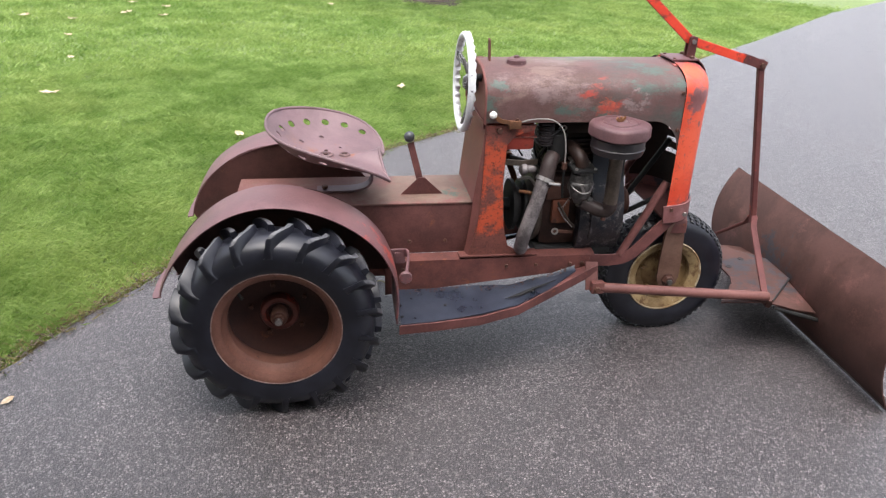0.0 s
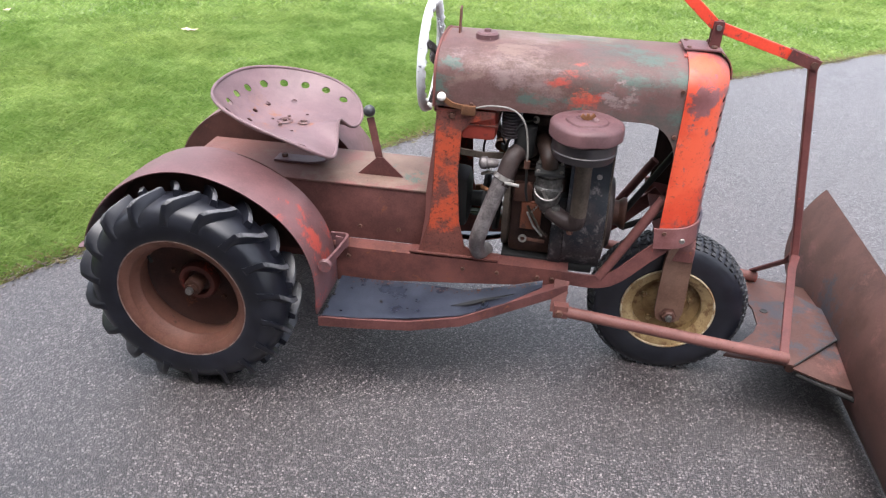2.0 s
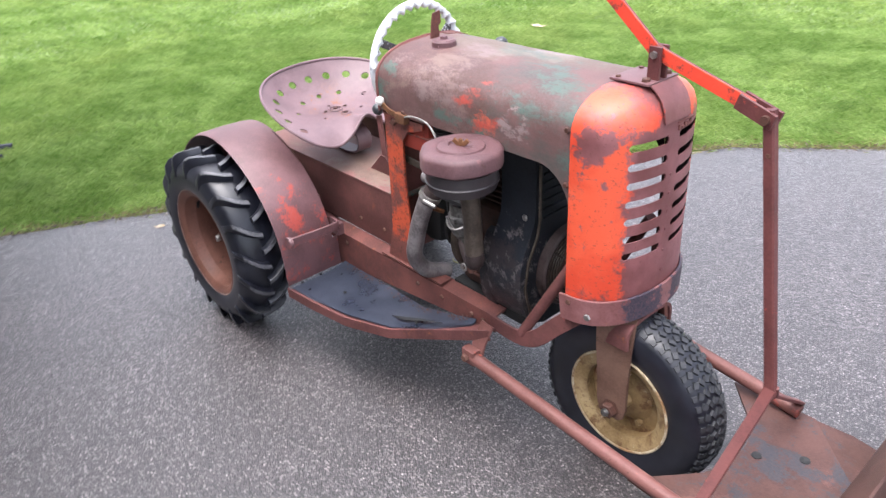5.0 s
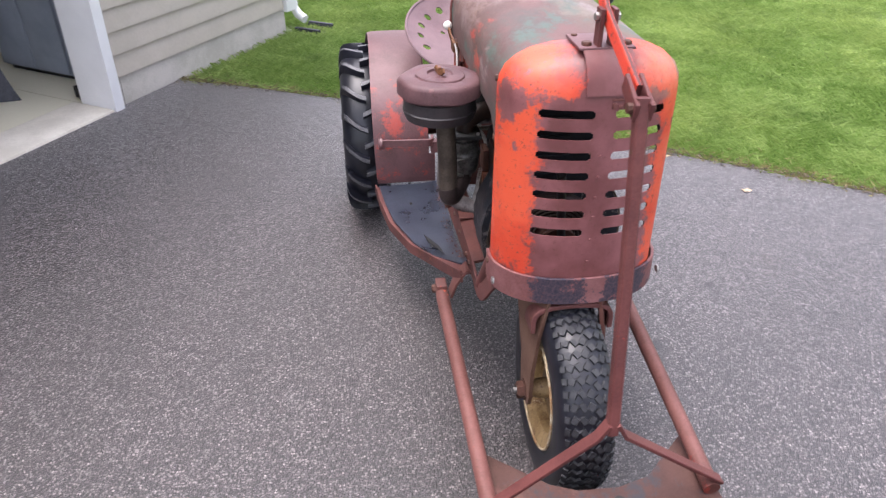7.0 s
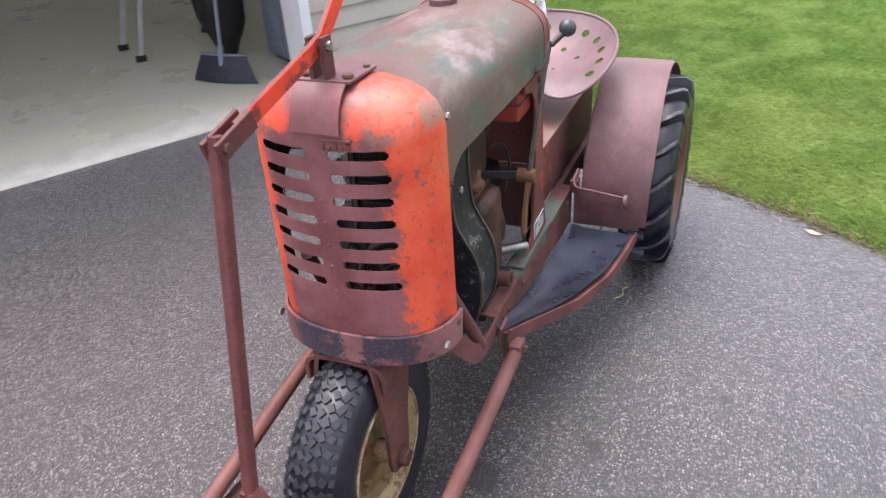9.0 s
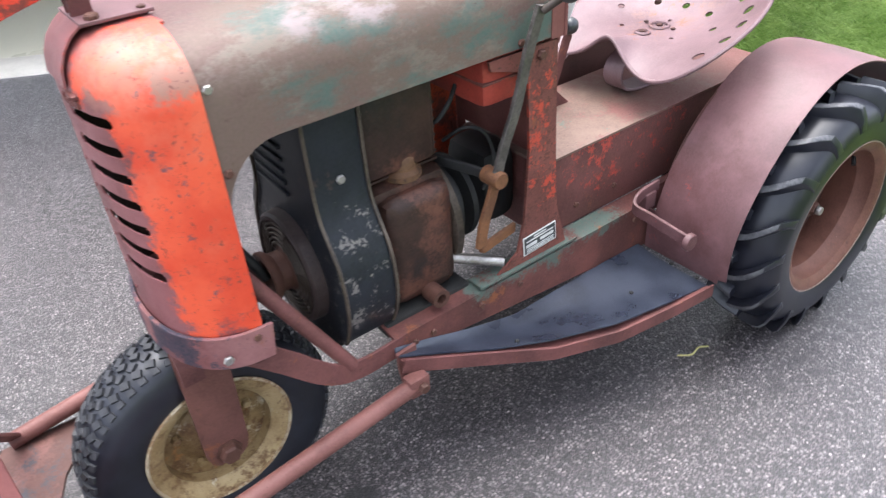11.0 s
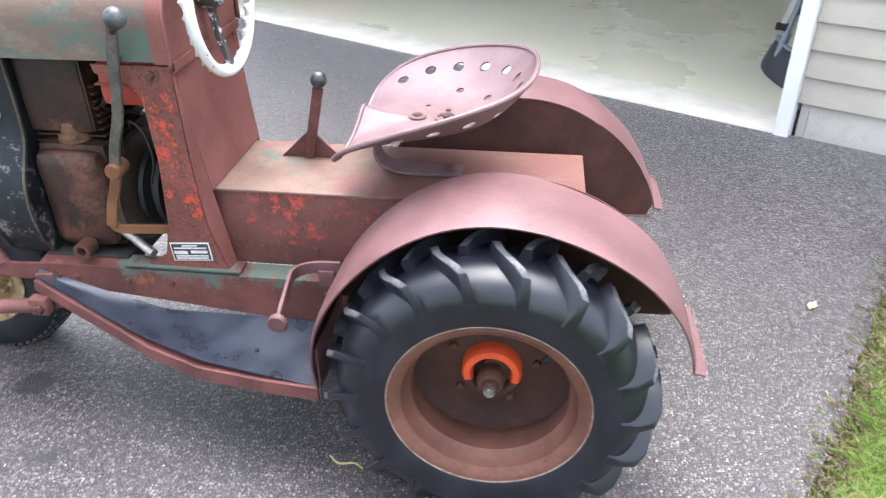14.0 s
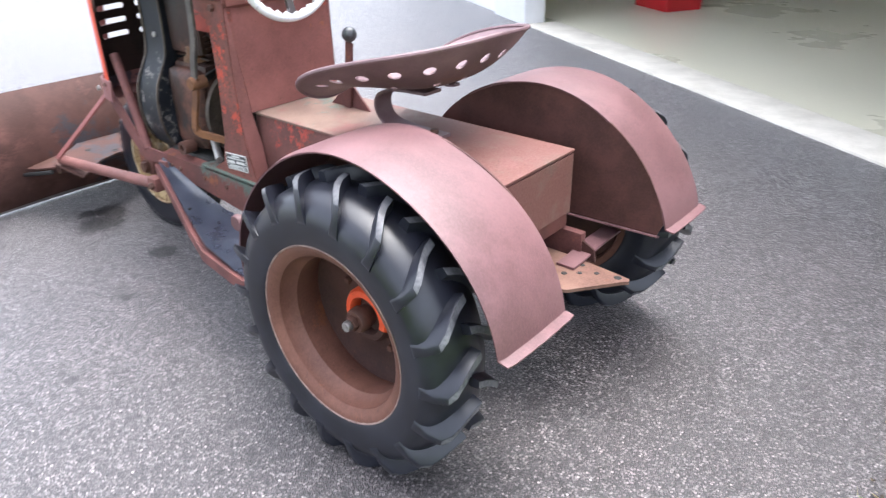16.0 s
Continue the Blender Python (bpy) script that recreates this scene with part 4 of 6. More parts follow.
def rear_wheel(s):
    """Deep-dished rear wheel with a lugged tyre; s: +1 for the tractor's left, -1 for its right."""
    c = Vector((0.018, 0.449, 0.345)) if s > 0 else Vector((-0.006, -0.477, 0.350))
    def prof(p):
        return [(r * 0.979 if r > 0.17 else r, s * h) for r, h in p]
    rim = part("rear_wheel", lathe(bmesh.new(), prof([(0.205, 0.078), (0.214, 0.082), (0.222, 0.083), (0.224, 0.078), (0.221, 0.072), (0.212, 0.07), (0.20, 0.066), (0.197, 0.045), (0.186, 0.03), (0.182, -0.01), (0.196, -0.04), (0.2, -0.075), (0.222, -0.083), (0.224, -0.088), (0.205, -0.084), (0.192, -0.05), (0.176, -0.012), (0.176, 0.028), (0.19, 0.045), (0.192, 0.068)]), c, "y", 72, True), M_RIM, tractor, "deep-dished brown steel wheel rim")
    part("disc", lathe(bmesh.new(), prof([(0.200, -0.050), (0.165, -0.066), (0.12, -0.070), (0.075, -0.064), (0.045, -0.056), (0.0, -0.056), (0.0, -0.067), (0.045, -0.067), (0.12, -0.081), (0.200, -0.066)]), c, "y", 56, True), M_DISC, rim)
    ring = [(0.042, -0.060), (0.042, -0.034), (0.048, -0.026), (0.062, -0.028), (0.068, -0.037), (0.068, -0.064)]
    if s > 0:
        part("hub_ring", lathe(bmesh.new(), prof(ring), c, "y", 30, True, (-20, 200)), M_ORANGE, rim, "bright orange hub collar")
        part("hub_ring", lathe(bmesh.new(), prof(ring), c, "y", 20, True, (200.5, 339.5)), M_DISC, rim, "dark brown lower arc of the hub collar")
    else:
        part("hub_ring", lathe(bmesh.new(), prof(ring), c, "y", 40, True), M_HUB, rim, "faded red hub collar")
    part("hub", lathe(bmesh.new(), prof([(0.0, 0.030), (0.010, 0.030), (0.012, 0.026), (0.012, 0.006), (0.026, 0.006), (0.030, 0.0), (0.031, -0.020), (0.027, -0.026), (0.027, -0.060), (0, -0.060)]), c, "y", 28), M_BOLT, rim)
    part("axle_end", lathe(bmesh.new(), prof([(0.0, 0.034), (0.011, 0.034), (0.013, 0.030), (0.013, 0.021), (0, 0.021)]), c, "y", 18), M_STEEL, rim, "bright worn axle end")
    part("axle_nut", lathe(bmesh.new(), prof([(0, 0.020), (0.017, 0.020), (0.019, 0.017), (0.019, 0.007), (0, 0.007)]), c, "y", 6), M_BOLT, rim)
    for k in range(5):
        a = 2 * math.pi * k / 5 + 0.5
        bolt(rim, c + Vector((0.1 * math.cos(a), -s * 0.069, 0.1 * math.sin(a))), "y", 0.01, s * 0.012)
    a = 2.4
    part("valve", tube(bmesh.new(), [c + Vector((0.178 * math.cos(a), s * 0.02, 0.178 * math.sin(a))), c + Vector((0.15 * math.cos(a), s * 0.035, 0.15 * math.sin(a)))], 0.006, 8), M_BLACK, rim)
    part("rim_lip", tube(bmesh.new(), [c + Vector((0.2178 * math.cos(2 * math.pi * i / 64), s * 0.0815, 0.2178 * math.sin(2 * math.pi * i / 64))) for i in range(64)], 0.0032, 6, True), M_LIP, rim, "thin bright worn rim lip")
    # tyre
    side = [(0.2115, 0.076), (0.2193, 0.084), (0.24, 0.09), (0.266, 0.0925), (0.284, 0.089), (0.302, 0.079), (0.316, 0.062), (0.327, 0.033), (0.331, 0.0)]
    side = [(r * 1.017 if r > 0.25 else r, h) for r, h in side]
    side = [(q[0], q[1]) for q in curve([(r, h, 0) for r, h in side], 4)]
    shape = side + [(r, -h) for r, h in side[-2::-1]]
    bm = lathe(bmesh.new(), shape, c, "y", 108)
    part("tyre", bm, M_TYRE, rim, "black tractor tyre with smooth sidewalls", 60)
    n = 18
    stations = [(-0.008, 0.0, 0.326, 0.024), (0.02, 0.03, 0.324, 0.024), (0.045, 0.078, 0.318, 0.025), (0.066, 0.14, 0.309, 0.026), (0.080, 0.185, 0.300, 0.023), (0.0885, 0.205, 0.288, 0.024), (0.0915, 0.212, 0.270, 0.034)]
    tops = [0.354, 0.354, 0.3535, 0.350, 0.338, 0.309, 0.276]
    for half in (1, -1):
        bm = bmesh.new()
        rings = []
        for (y, da, rb, wd), rt in zip(stations, tops):
            rb, rt = rb * 1.017, rt * 1.017
            a = math.pi / 2 + da
            hw = wd / 2 / 0.34
            yy = half * y
            q = []
            for da2, r in ((-hw * 1.25, rb - 0.004), (hw * 1.15, rb - 0.004), (hw * 0.80, rt - 0.003), (hw * 0.64, rt), (-hw * 0.64, rt), (-hw * 0.80, rt - 0.003)):
                yo = yy if r < rb else yy + half * (0.0 if y < 0.06 else 0.003)
                q.append(bm.verts.new((r * math.cos(a + da2), yo, r * math.sin(a + da2))))
            rings.append(q)
        for r0, r1 in zip(rings, rings[1:]):
            for j in range(6):
                f = bm.faces.new((r0[j], r0[(j + 1) % 6], r1[(j + 1) % 6], r1[j]))
                if j == 3 and rings.index(r1) < 5:
                    f.material_index = 1
        bm.faces.new(rings[0])
        bm.faces.new(rings[-1])
        lug = mesh_of("tread_lug", bm, (M_TYRE, M_TREAD), 50)
        for k in range(n):
            ob = new("tread_lug", lug)
            ob.parent = rim
            ob.matrix_local = Matrix.Translation(c) @ Matrix.Rotation(-2 * math.pi * (k + (0.5 if half < 0 else 0)) / n, 4, "Y")
    return rim


for s in (-1, 1):
    rear_wheel(s)

# axle housing between the wheels
part("axle_tube", tube(bmesh.new(), [(0, -0.43, 0.35), (0, 0.41, 0.35)], 0.04, 20), M_DISC, tractor)
bm = bmesh.new()
bmesh.ops.create_uvsphere(bm, u_segments=24, v_segments=16, radius=0.11)
bmesh.ops.transform(bm, matrix=pose(0.0, 0, 0.36), verts=bm.verts)
part("differential", bm, M_DISC, tractor)


def fender(s):
    R, yi, yo, zc = 0.412, 0.238, (0.470 if s > 0 else 0.449), 0.357
    xc = 0.002 if s > 0 else 0.006
    bm = bmesh.new()
    rows = []
    for i in range(49):
        a = radians(-9 + 177 * i / 48)
        R2 = R + 0.004 * math.sin(5 * a + s)
        row = []
        for y, dr in ((yi, 0.0), (yi + 0.03, 0.003), ((yi + yo) / 2, 0.005), (yo - 0.02, 0.003), (yo, -0.003)):
            row.append(bm.verts.new((xc + (R2 + dr) * math.cos(a), s * (y + 0.004 * math.sin(3 * a)), zc + (R2 + dr) * 0.955 * math.sin(a))))
        rows.append(row)
    a = radians(168)
    end = rows[-1]
    rows.append([bm.verts.new(v.co + Vector((-0.022, 0, -0.004))) for v in end])
    for r0, r1 in zip(rows, rows[1:]):
        for j in range(4):
            bm.faces.new((r0[j], r0[j + 1], r1[j + 1], r1[j]))
    skin(bm, 0.004)
    f = part("fender", bm, M_FENDER, tractor, "curved maroon steel fender over a rear wheel", 45)
    pts = [(xc + 0.411 * math.cos(radians(t)), zc + 0.3928 * math.sin(radians(t))) for t in range(10, 172, 6)]
    pts = [(0.398, 0.405)] + pts + [(-0.378, 0.415)]
    part("inner_plate", prism(bmesh.new(), pts, "y", s * (yi + 0.001), s * (yi + 0.006)), M_INNER, f, "flat brown inner wall of the fender")
    part("bottom_flange", bar(bmesh.new(), [(-0.10, s * (yi - 0.008), 0.408), (-0.385, s * (yi - 0.004), 0.416)], 0.022, 0.005, (0, 1, 0.4)), M_FENDER, f)
    return f


for s in (-1, 1):
    fender(s)

# gearbox cover between the fenders
box_part = part("gearbox_cover", block(bmesh.new(), (-0.17, -0.145, 0.417), (0.735, 0.145, 0.624), 0.006), M_BOX, tractor, "long boxed steel cover, red paint worn to rust")
part("lid", block(bmesh.new(), (-0.176, -0.150, 0.6245), (0.742, 0.150, 0.632), 0.003), M_LID, box_part, "dusty tan and teal top sheet")
for x in (0.62, 0.48, 0.2):
    for s in (-1, 1):
        bolt(box_part, (x, s * 0.145, 0.47), "y", 0.008, s * 0.006)
part("rear_lip", bar(bmesh.new(), [(-0.173, -0.146, 0.54), (-0.173, 0.146, 0.54)], 0.16, 0.004, (0, 0, 1)), M_LID, box_part)

# drawbar at the back
bm = prism(bmesh.new(), [(-0.10, -0.13), (-0.10, 0.13), (-0.285, 0.03), (-0.372, -0.088), (-0.383, -0.098), (-0.378, -0.110), (-0.36, -0.112), (-0.21, -0.128)], "z", 0.337, 0.346)
hitch = part("drawbar", edges_round(bm, 0.002), M_TAIL, tractor, "flat rusty drawbar plate with holes")
part("strap", bar(bmesh.new(), [(-0.225, -0.30, 0.366), (-0.222, -0.20, 0.362), (-0.222, -0.11, 0.352), (-0.222, -0.06, 0.350)], 0.052, 0.007, (1, 0, 0)), M_FENDER, hitch, "flat maroon strap")
part("side_plate", prism(bmesh.new(), [(-0.262, 0.338), (-0.12, 0.338), (-0.12, 0.40), (-0.20, 0.40), (-0.255, 0.372)], "y", -0.150, -0.144), M_INNER, hitch)
part("side_plate", prism(bmesh.new(), [(-0.24, 0.347), (-0.12, 0.347), (-0.12, 0.40), (-0.19, 0.40)], "y", 0.085, 0.091), M_INNER, hitch)
for x, y, r in ((-0.352, -0.098, 0.009), (-0.30, -0.085, 0.006), (-0.265, -0.06, 0.006), (-0.25, -0.10, 0.006), (-0.235, -0.035, 0.007)):
    part("pin_hole", lathe(bmesh.new(), [(0, 0.001), (r, 0.001), (r * 1.15, 0.0), (0, 0)], (x, y, 0.3462), "z", 14), M_BLACK, hitch)
part("pin_hole", lathe(bmesh.new(), [(0, 0.001), (0.007, 0.001), (0.008, 0.0), (0, 0)], (-0.222, -0.17, 0.3645), "z", 14), M_BLACK, hitch)
for s in (-1, 1):
    part("frame_tail", block(bmesh.new(), (-0.22, s * 0.15 - 0.012, 0.33), (0.42, s * 0.15 + 0.012, 0.41), 0.003), M_FRAME, tractor)


def rail(s):
    """Channel along the tractor's side, and its braces to the nose."""
    sec = [(0.147, 0.418), (0.2, 0.410), (0.2, 0.266), (0.194, 0.266), (0.194, 0.403), (0.147, 0.411)]
    bm = prism(bmesh.new(), [(s * y, z) for y, z in sec], "x", 0.38, 1.22)
    for v in bm.verts:
        if v.co.x > 1.0 and v.co.z < 0.35:
            v.co.z = 0.352
    r = part("side_rail", bm, M_RAIL, tractor, "rusty channel rail with worn red paint")
    for x in (0.45, 0.86, 0.98, 1.12, 1.17):
        bolt(r, (x, s * 0.2, 0.375), "y", 0.008, s * 0.006)
    part("rail_nose", bar(bmesh.new(), curve([(1.20, s * 0.197, 0.385), (1.31, s * 0.2, 0.385), (1.38, s * 0.198, 0.412), (1.46, s * 0.195, 0.495), (1.53, s * 0.193, 0.565)], 5), 0.05, 0.008, (-0.4, 0, 1)), M_FRAME, r)
    part("nose_brace", tube(bmesh.new(), [(1.325, s * 0.194, 0.40), (1.49, s * 0.165, 0.70)], 0.016, 12), M_FRAME, r)
    return r


for s in (-1, 1):
    rail(s)
for y, z0, z1, x1 in ((-0.05, 0.56, 0.84, 1.53), (-0.06, 0.50, 0.60, 1.52)):
    part("steering_rod", tube(bmesh.new(), [(1.395, y + 0.06, z0), (x1, y, z1)], 0.011, 10), M_BLACK, tractor)


def footboard(s):
    def zz(x):
        return 0.272 if x < 0.88 else 0.272 + (x - 0.88) / 0.34 * 0.10
    outer = [(0.415, 0.452), (0.55, 0.44), (0.72, 0.415), (0.88, 0.355), (1.02, 0.305), (1.14, 0.262), (1.225, 0.232)]
    if s > 0:
        outer = [(x, y - 0.013 * min(1.0, (1.225 - x) / 0.3)) for x, y in outer]
    inner = [(x, 0.203) for x, _ in outer]
    def sheet(shrink, lift, wob=0.0):
        bm = bmesh.new()
        a, b = [], []
        for i, ((x, y), (xi, yi)) in enumerate(list(zip(outer, inner))[:6 if wob and s < 0 else None]):
            k = 0.004 if i == 0 else 0
            if wob and s < 0 and i == 5:
                y = yi + 0.35 * (y - yi) + shrink
            lift2 = lift + wob * (0.006 * math.sin(11 * x) + 0.004 * math.sin(23 * x + s))
            a.append([bm.verts.new((x + k * 2, s * (yi + (y - shrink - yi) * t), zz(x) + lift2 * (1 if t > 0.4 else 0.8) + wob * (0.022 if t == 0 else 0.004 if t == 0.25 else (0.03 * math.exp(-((x - 0.82) / 0.2) ** 2) if t == 1 and s > 0 else 0)))) for t in (0, 0.25, 0.6, 1)])
        for r0, r1 in zip(a, a[1:]):
            for j in range(3):
                bm.faces.new((r0[j], r0[j + 1], r1[j + 1], r1[j]))
        return bm
    f = part("footboard", skin(sheet(0.0, 0.0), 0.004), M_FRAME, tractor, "rusty steel footboard with a turned-down edge")
    part("edge_strip", bar(bmesh.new(), [(x, s * (y + 0.001), zz(x) - 0.012) for x, y in outer], 0.037, 0.006, (0, 0, 1)), M_FRAME, f)
    part("mat", skin(sheet(0.012, 0.006, 0.6), 0.004), M_MAT, f, "worn black rubber mat curling at its edges")
    if s < 0:
        bm = prism(bmesh.new(), [(0.84, -0.305), (0.95, -0.268), (1.05, -0.262), (0.96, -0.28), (0.90, -0.297)], "z", 0.0, 0.003)
        for v in bm.verts:
            v.co.z += zz(v.co.x) + 0.0125
        part("tear", bm, M_BLACK, f, "torn slit in the rubber mat")
    for x, y in ((0.43, 0.40), (0.43, 0.32), (0.60, 0.33), (0.95, 0.29)):
        bolt(f, (x, s * y, zz(x) + 0.0115), "z", 0.006, 0.004, M_BLACK)
    part("skirt", block(bmesh.new(), (0.405, s * 0.33 - 0.115, 0.28), (0.411, s * 0.33 + 0.115, 0.40), 0.001), M_FENDER, f)
    return f


for s in (-1, 1):
    footboard(s)
    way = [(0.40, 0.225, 0.475), (0.47, 0.228, 0.472), (0.513, 0.245, 0.460), (0.512, 0.30, 0.452), (0.503, 0.405, 0.434)] if s > 0 else [(0.40, 0.225, 0.462), (0.435, 0.228, 0.465), (0.462, 0.245, 0.468), (0.458, 0.32, 0.467), (0.440, 0.425, 0.463)]
    ped = part("pedal", bar(bmesh.new(), curve([(x, s * y, z) for x, y, z in way], 5), 0.03, 0.009, (0, 0, 1)), M_FENDER, tractor, "bent steel foot pedal")
    part("hinge", block(bmesh.new(), (0.415, s * 0.222 - 0.014, 0.42), (0.455, s * 0.222 + 0.014, 0.466), 0.004), M_FENDER, ped)
    end = Vector((way[-1][0], s * (way[-1][1] - 0.004), way[-1][2]))
    part("pad", lathe(bmesh.new(), [(0, s * 0.014), (0.02, s * 0.014), (0.023, s * 0.01), (0.023, 0), (0, 0)], end, "y", 16), M_FENDER, ped)

# pillars, firewall and dash
for s in (-1, 1):
    pts = [(0.702, 0.419), (0.711, 0.45), (0.737, 0.54), (0.748, 0.70), (0.752, 0.945), (0.935, 0.945), (0.93, 0.925), (0.86, 0.905), (0.832, 0.87), (0.826, 0.72), (0.838, 0.55), (0.86, 0.46), (0.93, 0.419)]
    bm = prism(bmesh.new(), pts, "y", s * 0.186, s * 0.193)
    p = part("pillar", bm, M_PILLAR, tractor, "flared steel side pillar in chipped orange-red paint")
    part("flange", bar(bmesh.new(), [(0.704, s * 0.178, 0.425), (0.741, s * 0.178, 0.56), (0.75, s * 0.178, 0.72), (0.752, s * 0.178, 0.945)], 0.022, 0.006, (0, 1, 0)), M_PILLAR, p)
    bm = bmesh.new()
    web = [(bm.verts.new((xo, s * 0.189, z)), bm.verts.new((xi, s * yi, z))) for z, xo, xi, yi in ((0.42, 0.703, 0.700, 0.147), (0.45, 0.712, 0.706, 0.147), (0.54, 0.738, 0.718, 0.147), (0.634, 0.745, 0.722, 0.164), (0.72, 0.749, 0.732, 0.169), (0.82, 0.751, 0.743, 0.175), (0.925, 0.753, 0.752, 0.183))]
    for (a0, b0), (a1, b1) in zip(web, web[1:]):
        bm.faces.new((a0, b0, b1, a1))
    part("web", skin(bm, 0.004), M_DASH, p, "", 25)
    part("foot", block(bmesh.new(), (0.67, s * 0.178 - 0.025, 0.4185), (0.98, s * 0.178 + 0.025, 0.4245), 0.001), M_RAIL, p)
    bolt(p, (0.80, s * 0.193, 0.925), "y", 0.011, s * 0.01)
bm = bmesh.new()
rows = [[bm.verts.new((x, y * w, z)) for y in (-1, -0.5, 0, 0.5, 1)] for x, z, w in ((0.722, 0.634, 0.165), (0.732, 0.72, 0.170), (0.744, 0.82, 0.176), (0.757, 0.925, 0.184), (0.744, 0.935, 0.186), (0.743, 0.955, 0.190))]
for r0, r1 in zip(rows, rows[1:]):
    for j in range(4):
        bm.faces.new((r0[j], r0[j + 1], r1[j + 1], r1[j]))
part("firewall", skin(bm, 0.004), M_DASH, tractor, "flat maroon firewall below the steering wheel", 25)

HW, ZB, ZT, K2 = 0.200, 1.035, 1.138, 2.5


def arch(w, zlow, n=14):
    """The hood's section: up one side, over the crown and down the other."""
    pts = [(-w, zlow), (-w, zlow + (ZB - zlow) * 0.5), (-w, ZB)]
    for i in range(1, n):
        t = math.pi * i / n
        cx, sx = math.cos(t), math.sin(t)
        pts.append((-w * math.copysign(abs(cx) ** (2 / K2), cx), ZB + (ZT - ZB) * sx ** (2 / K2)))
    return pts + [(w, ZB), (w, zlow + (ZB - zlow) * 0.5), (w, zlow)]


bm = bmesh.new()
rows = []
for x in (0.745, 0.76, 0.83, 0.9, 0.98, 1.06, 1.14, 1.22, 1.30, 1.36, 1.385, 1.405, 1.425, 1.445, 1.46, 1.471, 1.48, 1.485, 1.488):
    zl = 0.955 if x < 1.385 else 0.955 - 0.112 * (1 - max(0.0, 1 - ((x - 1.385) / 0.103) ** 2) ** 0.55)
    rows.append([bm.verts.new((x, y + 0.0015 * noise.noise(Vector((x * 7, z * 9, y * 5))), z + 0.0015 * noise.noise(Vector((x * 6, y * 6, 3))))) for y, z in arch(HW, zl)])
for r0, r1 in zip(rows, rows[1:]):
    for j in range(len(r0) - 1):
        bm.faces.new((r0[j], r0[j + 1], r1[j + 1], r1[j]))
skin(bm, 0.003)
# faces under the hood take the colour that holds the shade
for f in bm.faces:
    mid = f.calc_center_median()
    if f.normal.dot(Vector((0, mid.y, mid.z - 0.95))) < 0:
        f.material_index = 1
hood = part("hood", bm, (M_HOOD, M_UNDER_SHADE), tractor, "rounded hood in patchy brown, teal and red paint", 50)
bm = prism(bmesh.new(), arch(HW - 0.006, 0.94), "x", 0.747, 0.753)
part("dash", bm, M_DASH, hood, "flat rusty dash closing the hood")
bm = bmesh.new()
rows = [[bm.verts.new((x, y * 1.012, 0.97 + (z - 0.97) * 1.012 if z > 0.97 else z)) for y, z in arch(HW, 0.952) if y > 0.06] for x in (0.742, 0.757, 0.779)]
for r0, r1 in zip(rows, rows[1:]):
    for j in range(len(r0) - 1):
        bm.faces.new((r0[j], r0[j + 1], r1[j + 1], r1[j]))
part("cowl_flange", skin(bm, 0.0025), M_DASH, hood, "maroon cowl flange overlapping the hood", 40)
part("cowl_bead", tube(bmesh.new(), [(0.742, y * 1.01, z) for y, z in arch(HW, 0.952)], 0.0045, 8), M_DASH, hood)
for s in (-1, 1):
    for x, z in ((1.477, 1.06), (1.477, 0.92), (0.86, 0.966)):
        bolt(hood, (x, s * 0.2005, z), "y", 0.008, s * 0.006, M_STEEL if s > 0 and z > 1 else None)
cap = part("fuel_cap", lathe(bmesh.new(), [(0, 0.024), (0.030, 0.023), (0.036, 0.018), (0.037, 0.003), (0.041, 0.0), (0, 0.0)], (0.88, -0.045, 1.1325), "z", 28), M_CLEANER, hood, "round rusty fuel cap")
part("cap_knob", lathe(bmesh.new(), [(0, 0.008), (0.010, 0.008), (0.012, 0.0), (0, 0.0)], (0.88, -0.045, 1.156), "z", 16), M_CLEANER, cap)
part("gauge_tab", prism(bmesh.new(), [(-0.02, 1.10), (0.02, 1.10), (0.016, 1.17), (0.026, 1.178), (0.024, 1.215), (-0.004, 1.21), (-0.012, 1.17)], "x", 0.784, 0.789), M_PILLAR, hood, "small notched orange tab behind the hood")
part("choke_knob", tube(bmesh.new(), [(0.745, -0.075, 1.09), (0.72, -0.075, 1.09)], 0.014, 14), M_BLACK, hood)

# nose shell with fourteen slots
KN, X0, D0, W0, ZN = 2.3, 1.488, 0.147, 0.204, 1.043


def nose(theta, z, grow=0.0):
    f = 1.0
    if z > ZN:
        f = max(1 - ((z - ZN) / (1.146 - ZN)) ** 2.5, 0) ** (1 / 2.5)
    s_, c_ = math.sin(theta), max(math.cos(theta), 0)
    return Vector((X0 + (D0 * (0.35 + 0.65 * f) + grow) * c_ ** (2 / KN), (W0 * f + grow) * math.copysign(abs(s_) ** (2 / KN), s_), z))


def theta_of(y):
    return math.asin(min((abs(y) / W0) ** (KN / 2), 1)) * (1 if y > 0 else -1)


ths = sorted({round(t, 5) for y in (0.010, 0.022, 0.026, 0.06, 0.1, 0.133, 0.137, 0.15, 0.165, 0.178) for t in (theta_of(y), -theta_of(y))} | {round(radians(t), 5) for t in (-90, -85, -79, 0, 79, 85, 90)})
slots = [1.024 - 0.0475 * i for i in range(7)]
zs = sorted({0.60, 0.63, 0.66, 0.69, 1.043, 1.07, 1.095, 1.115, 1.13, 1.14, 1.1459} | {round(z + d, 5) for z in slots for d in (-0.0095, -0.006, 0.006, 0.0095)} | {round(z + 0.0237, 5) for z in slots[1:]})
bm = bmesh.new()
grid = [[bm.verts.new(nose(t, z)) for t in ths] for z in zs]
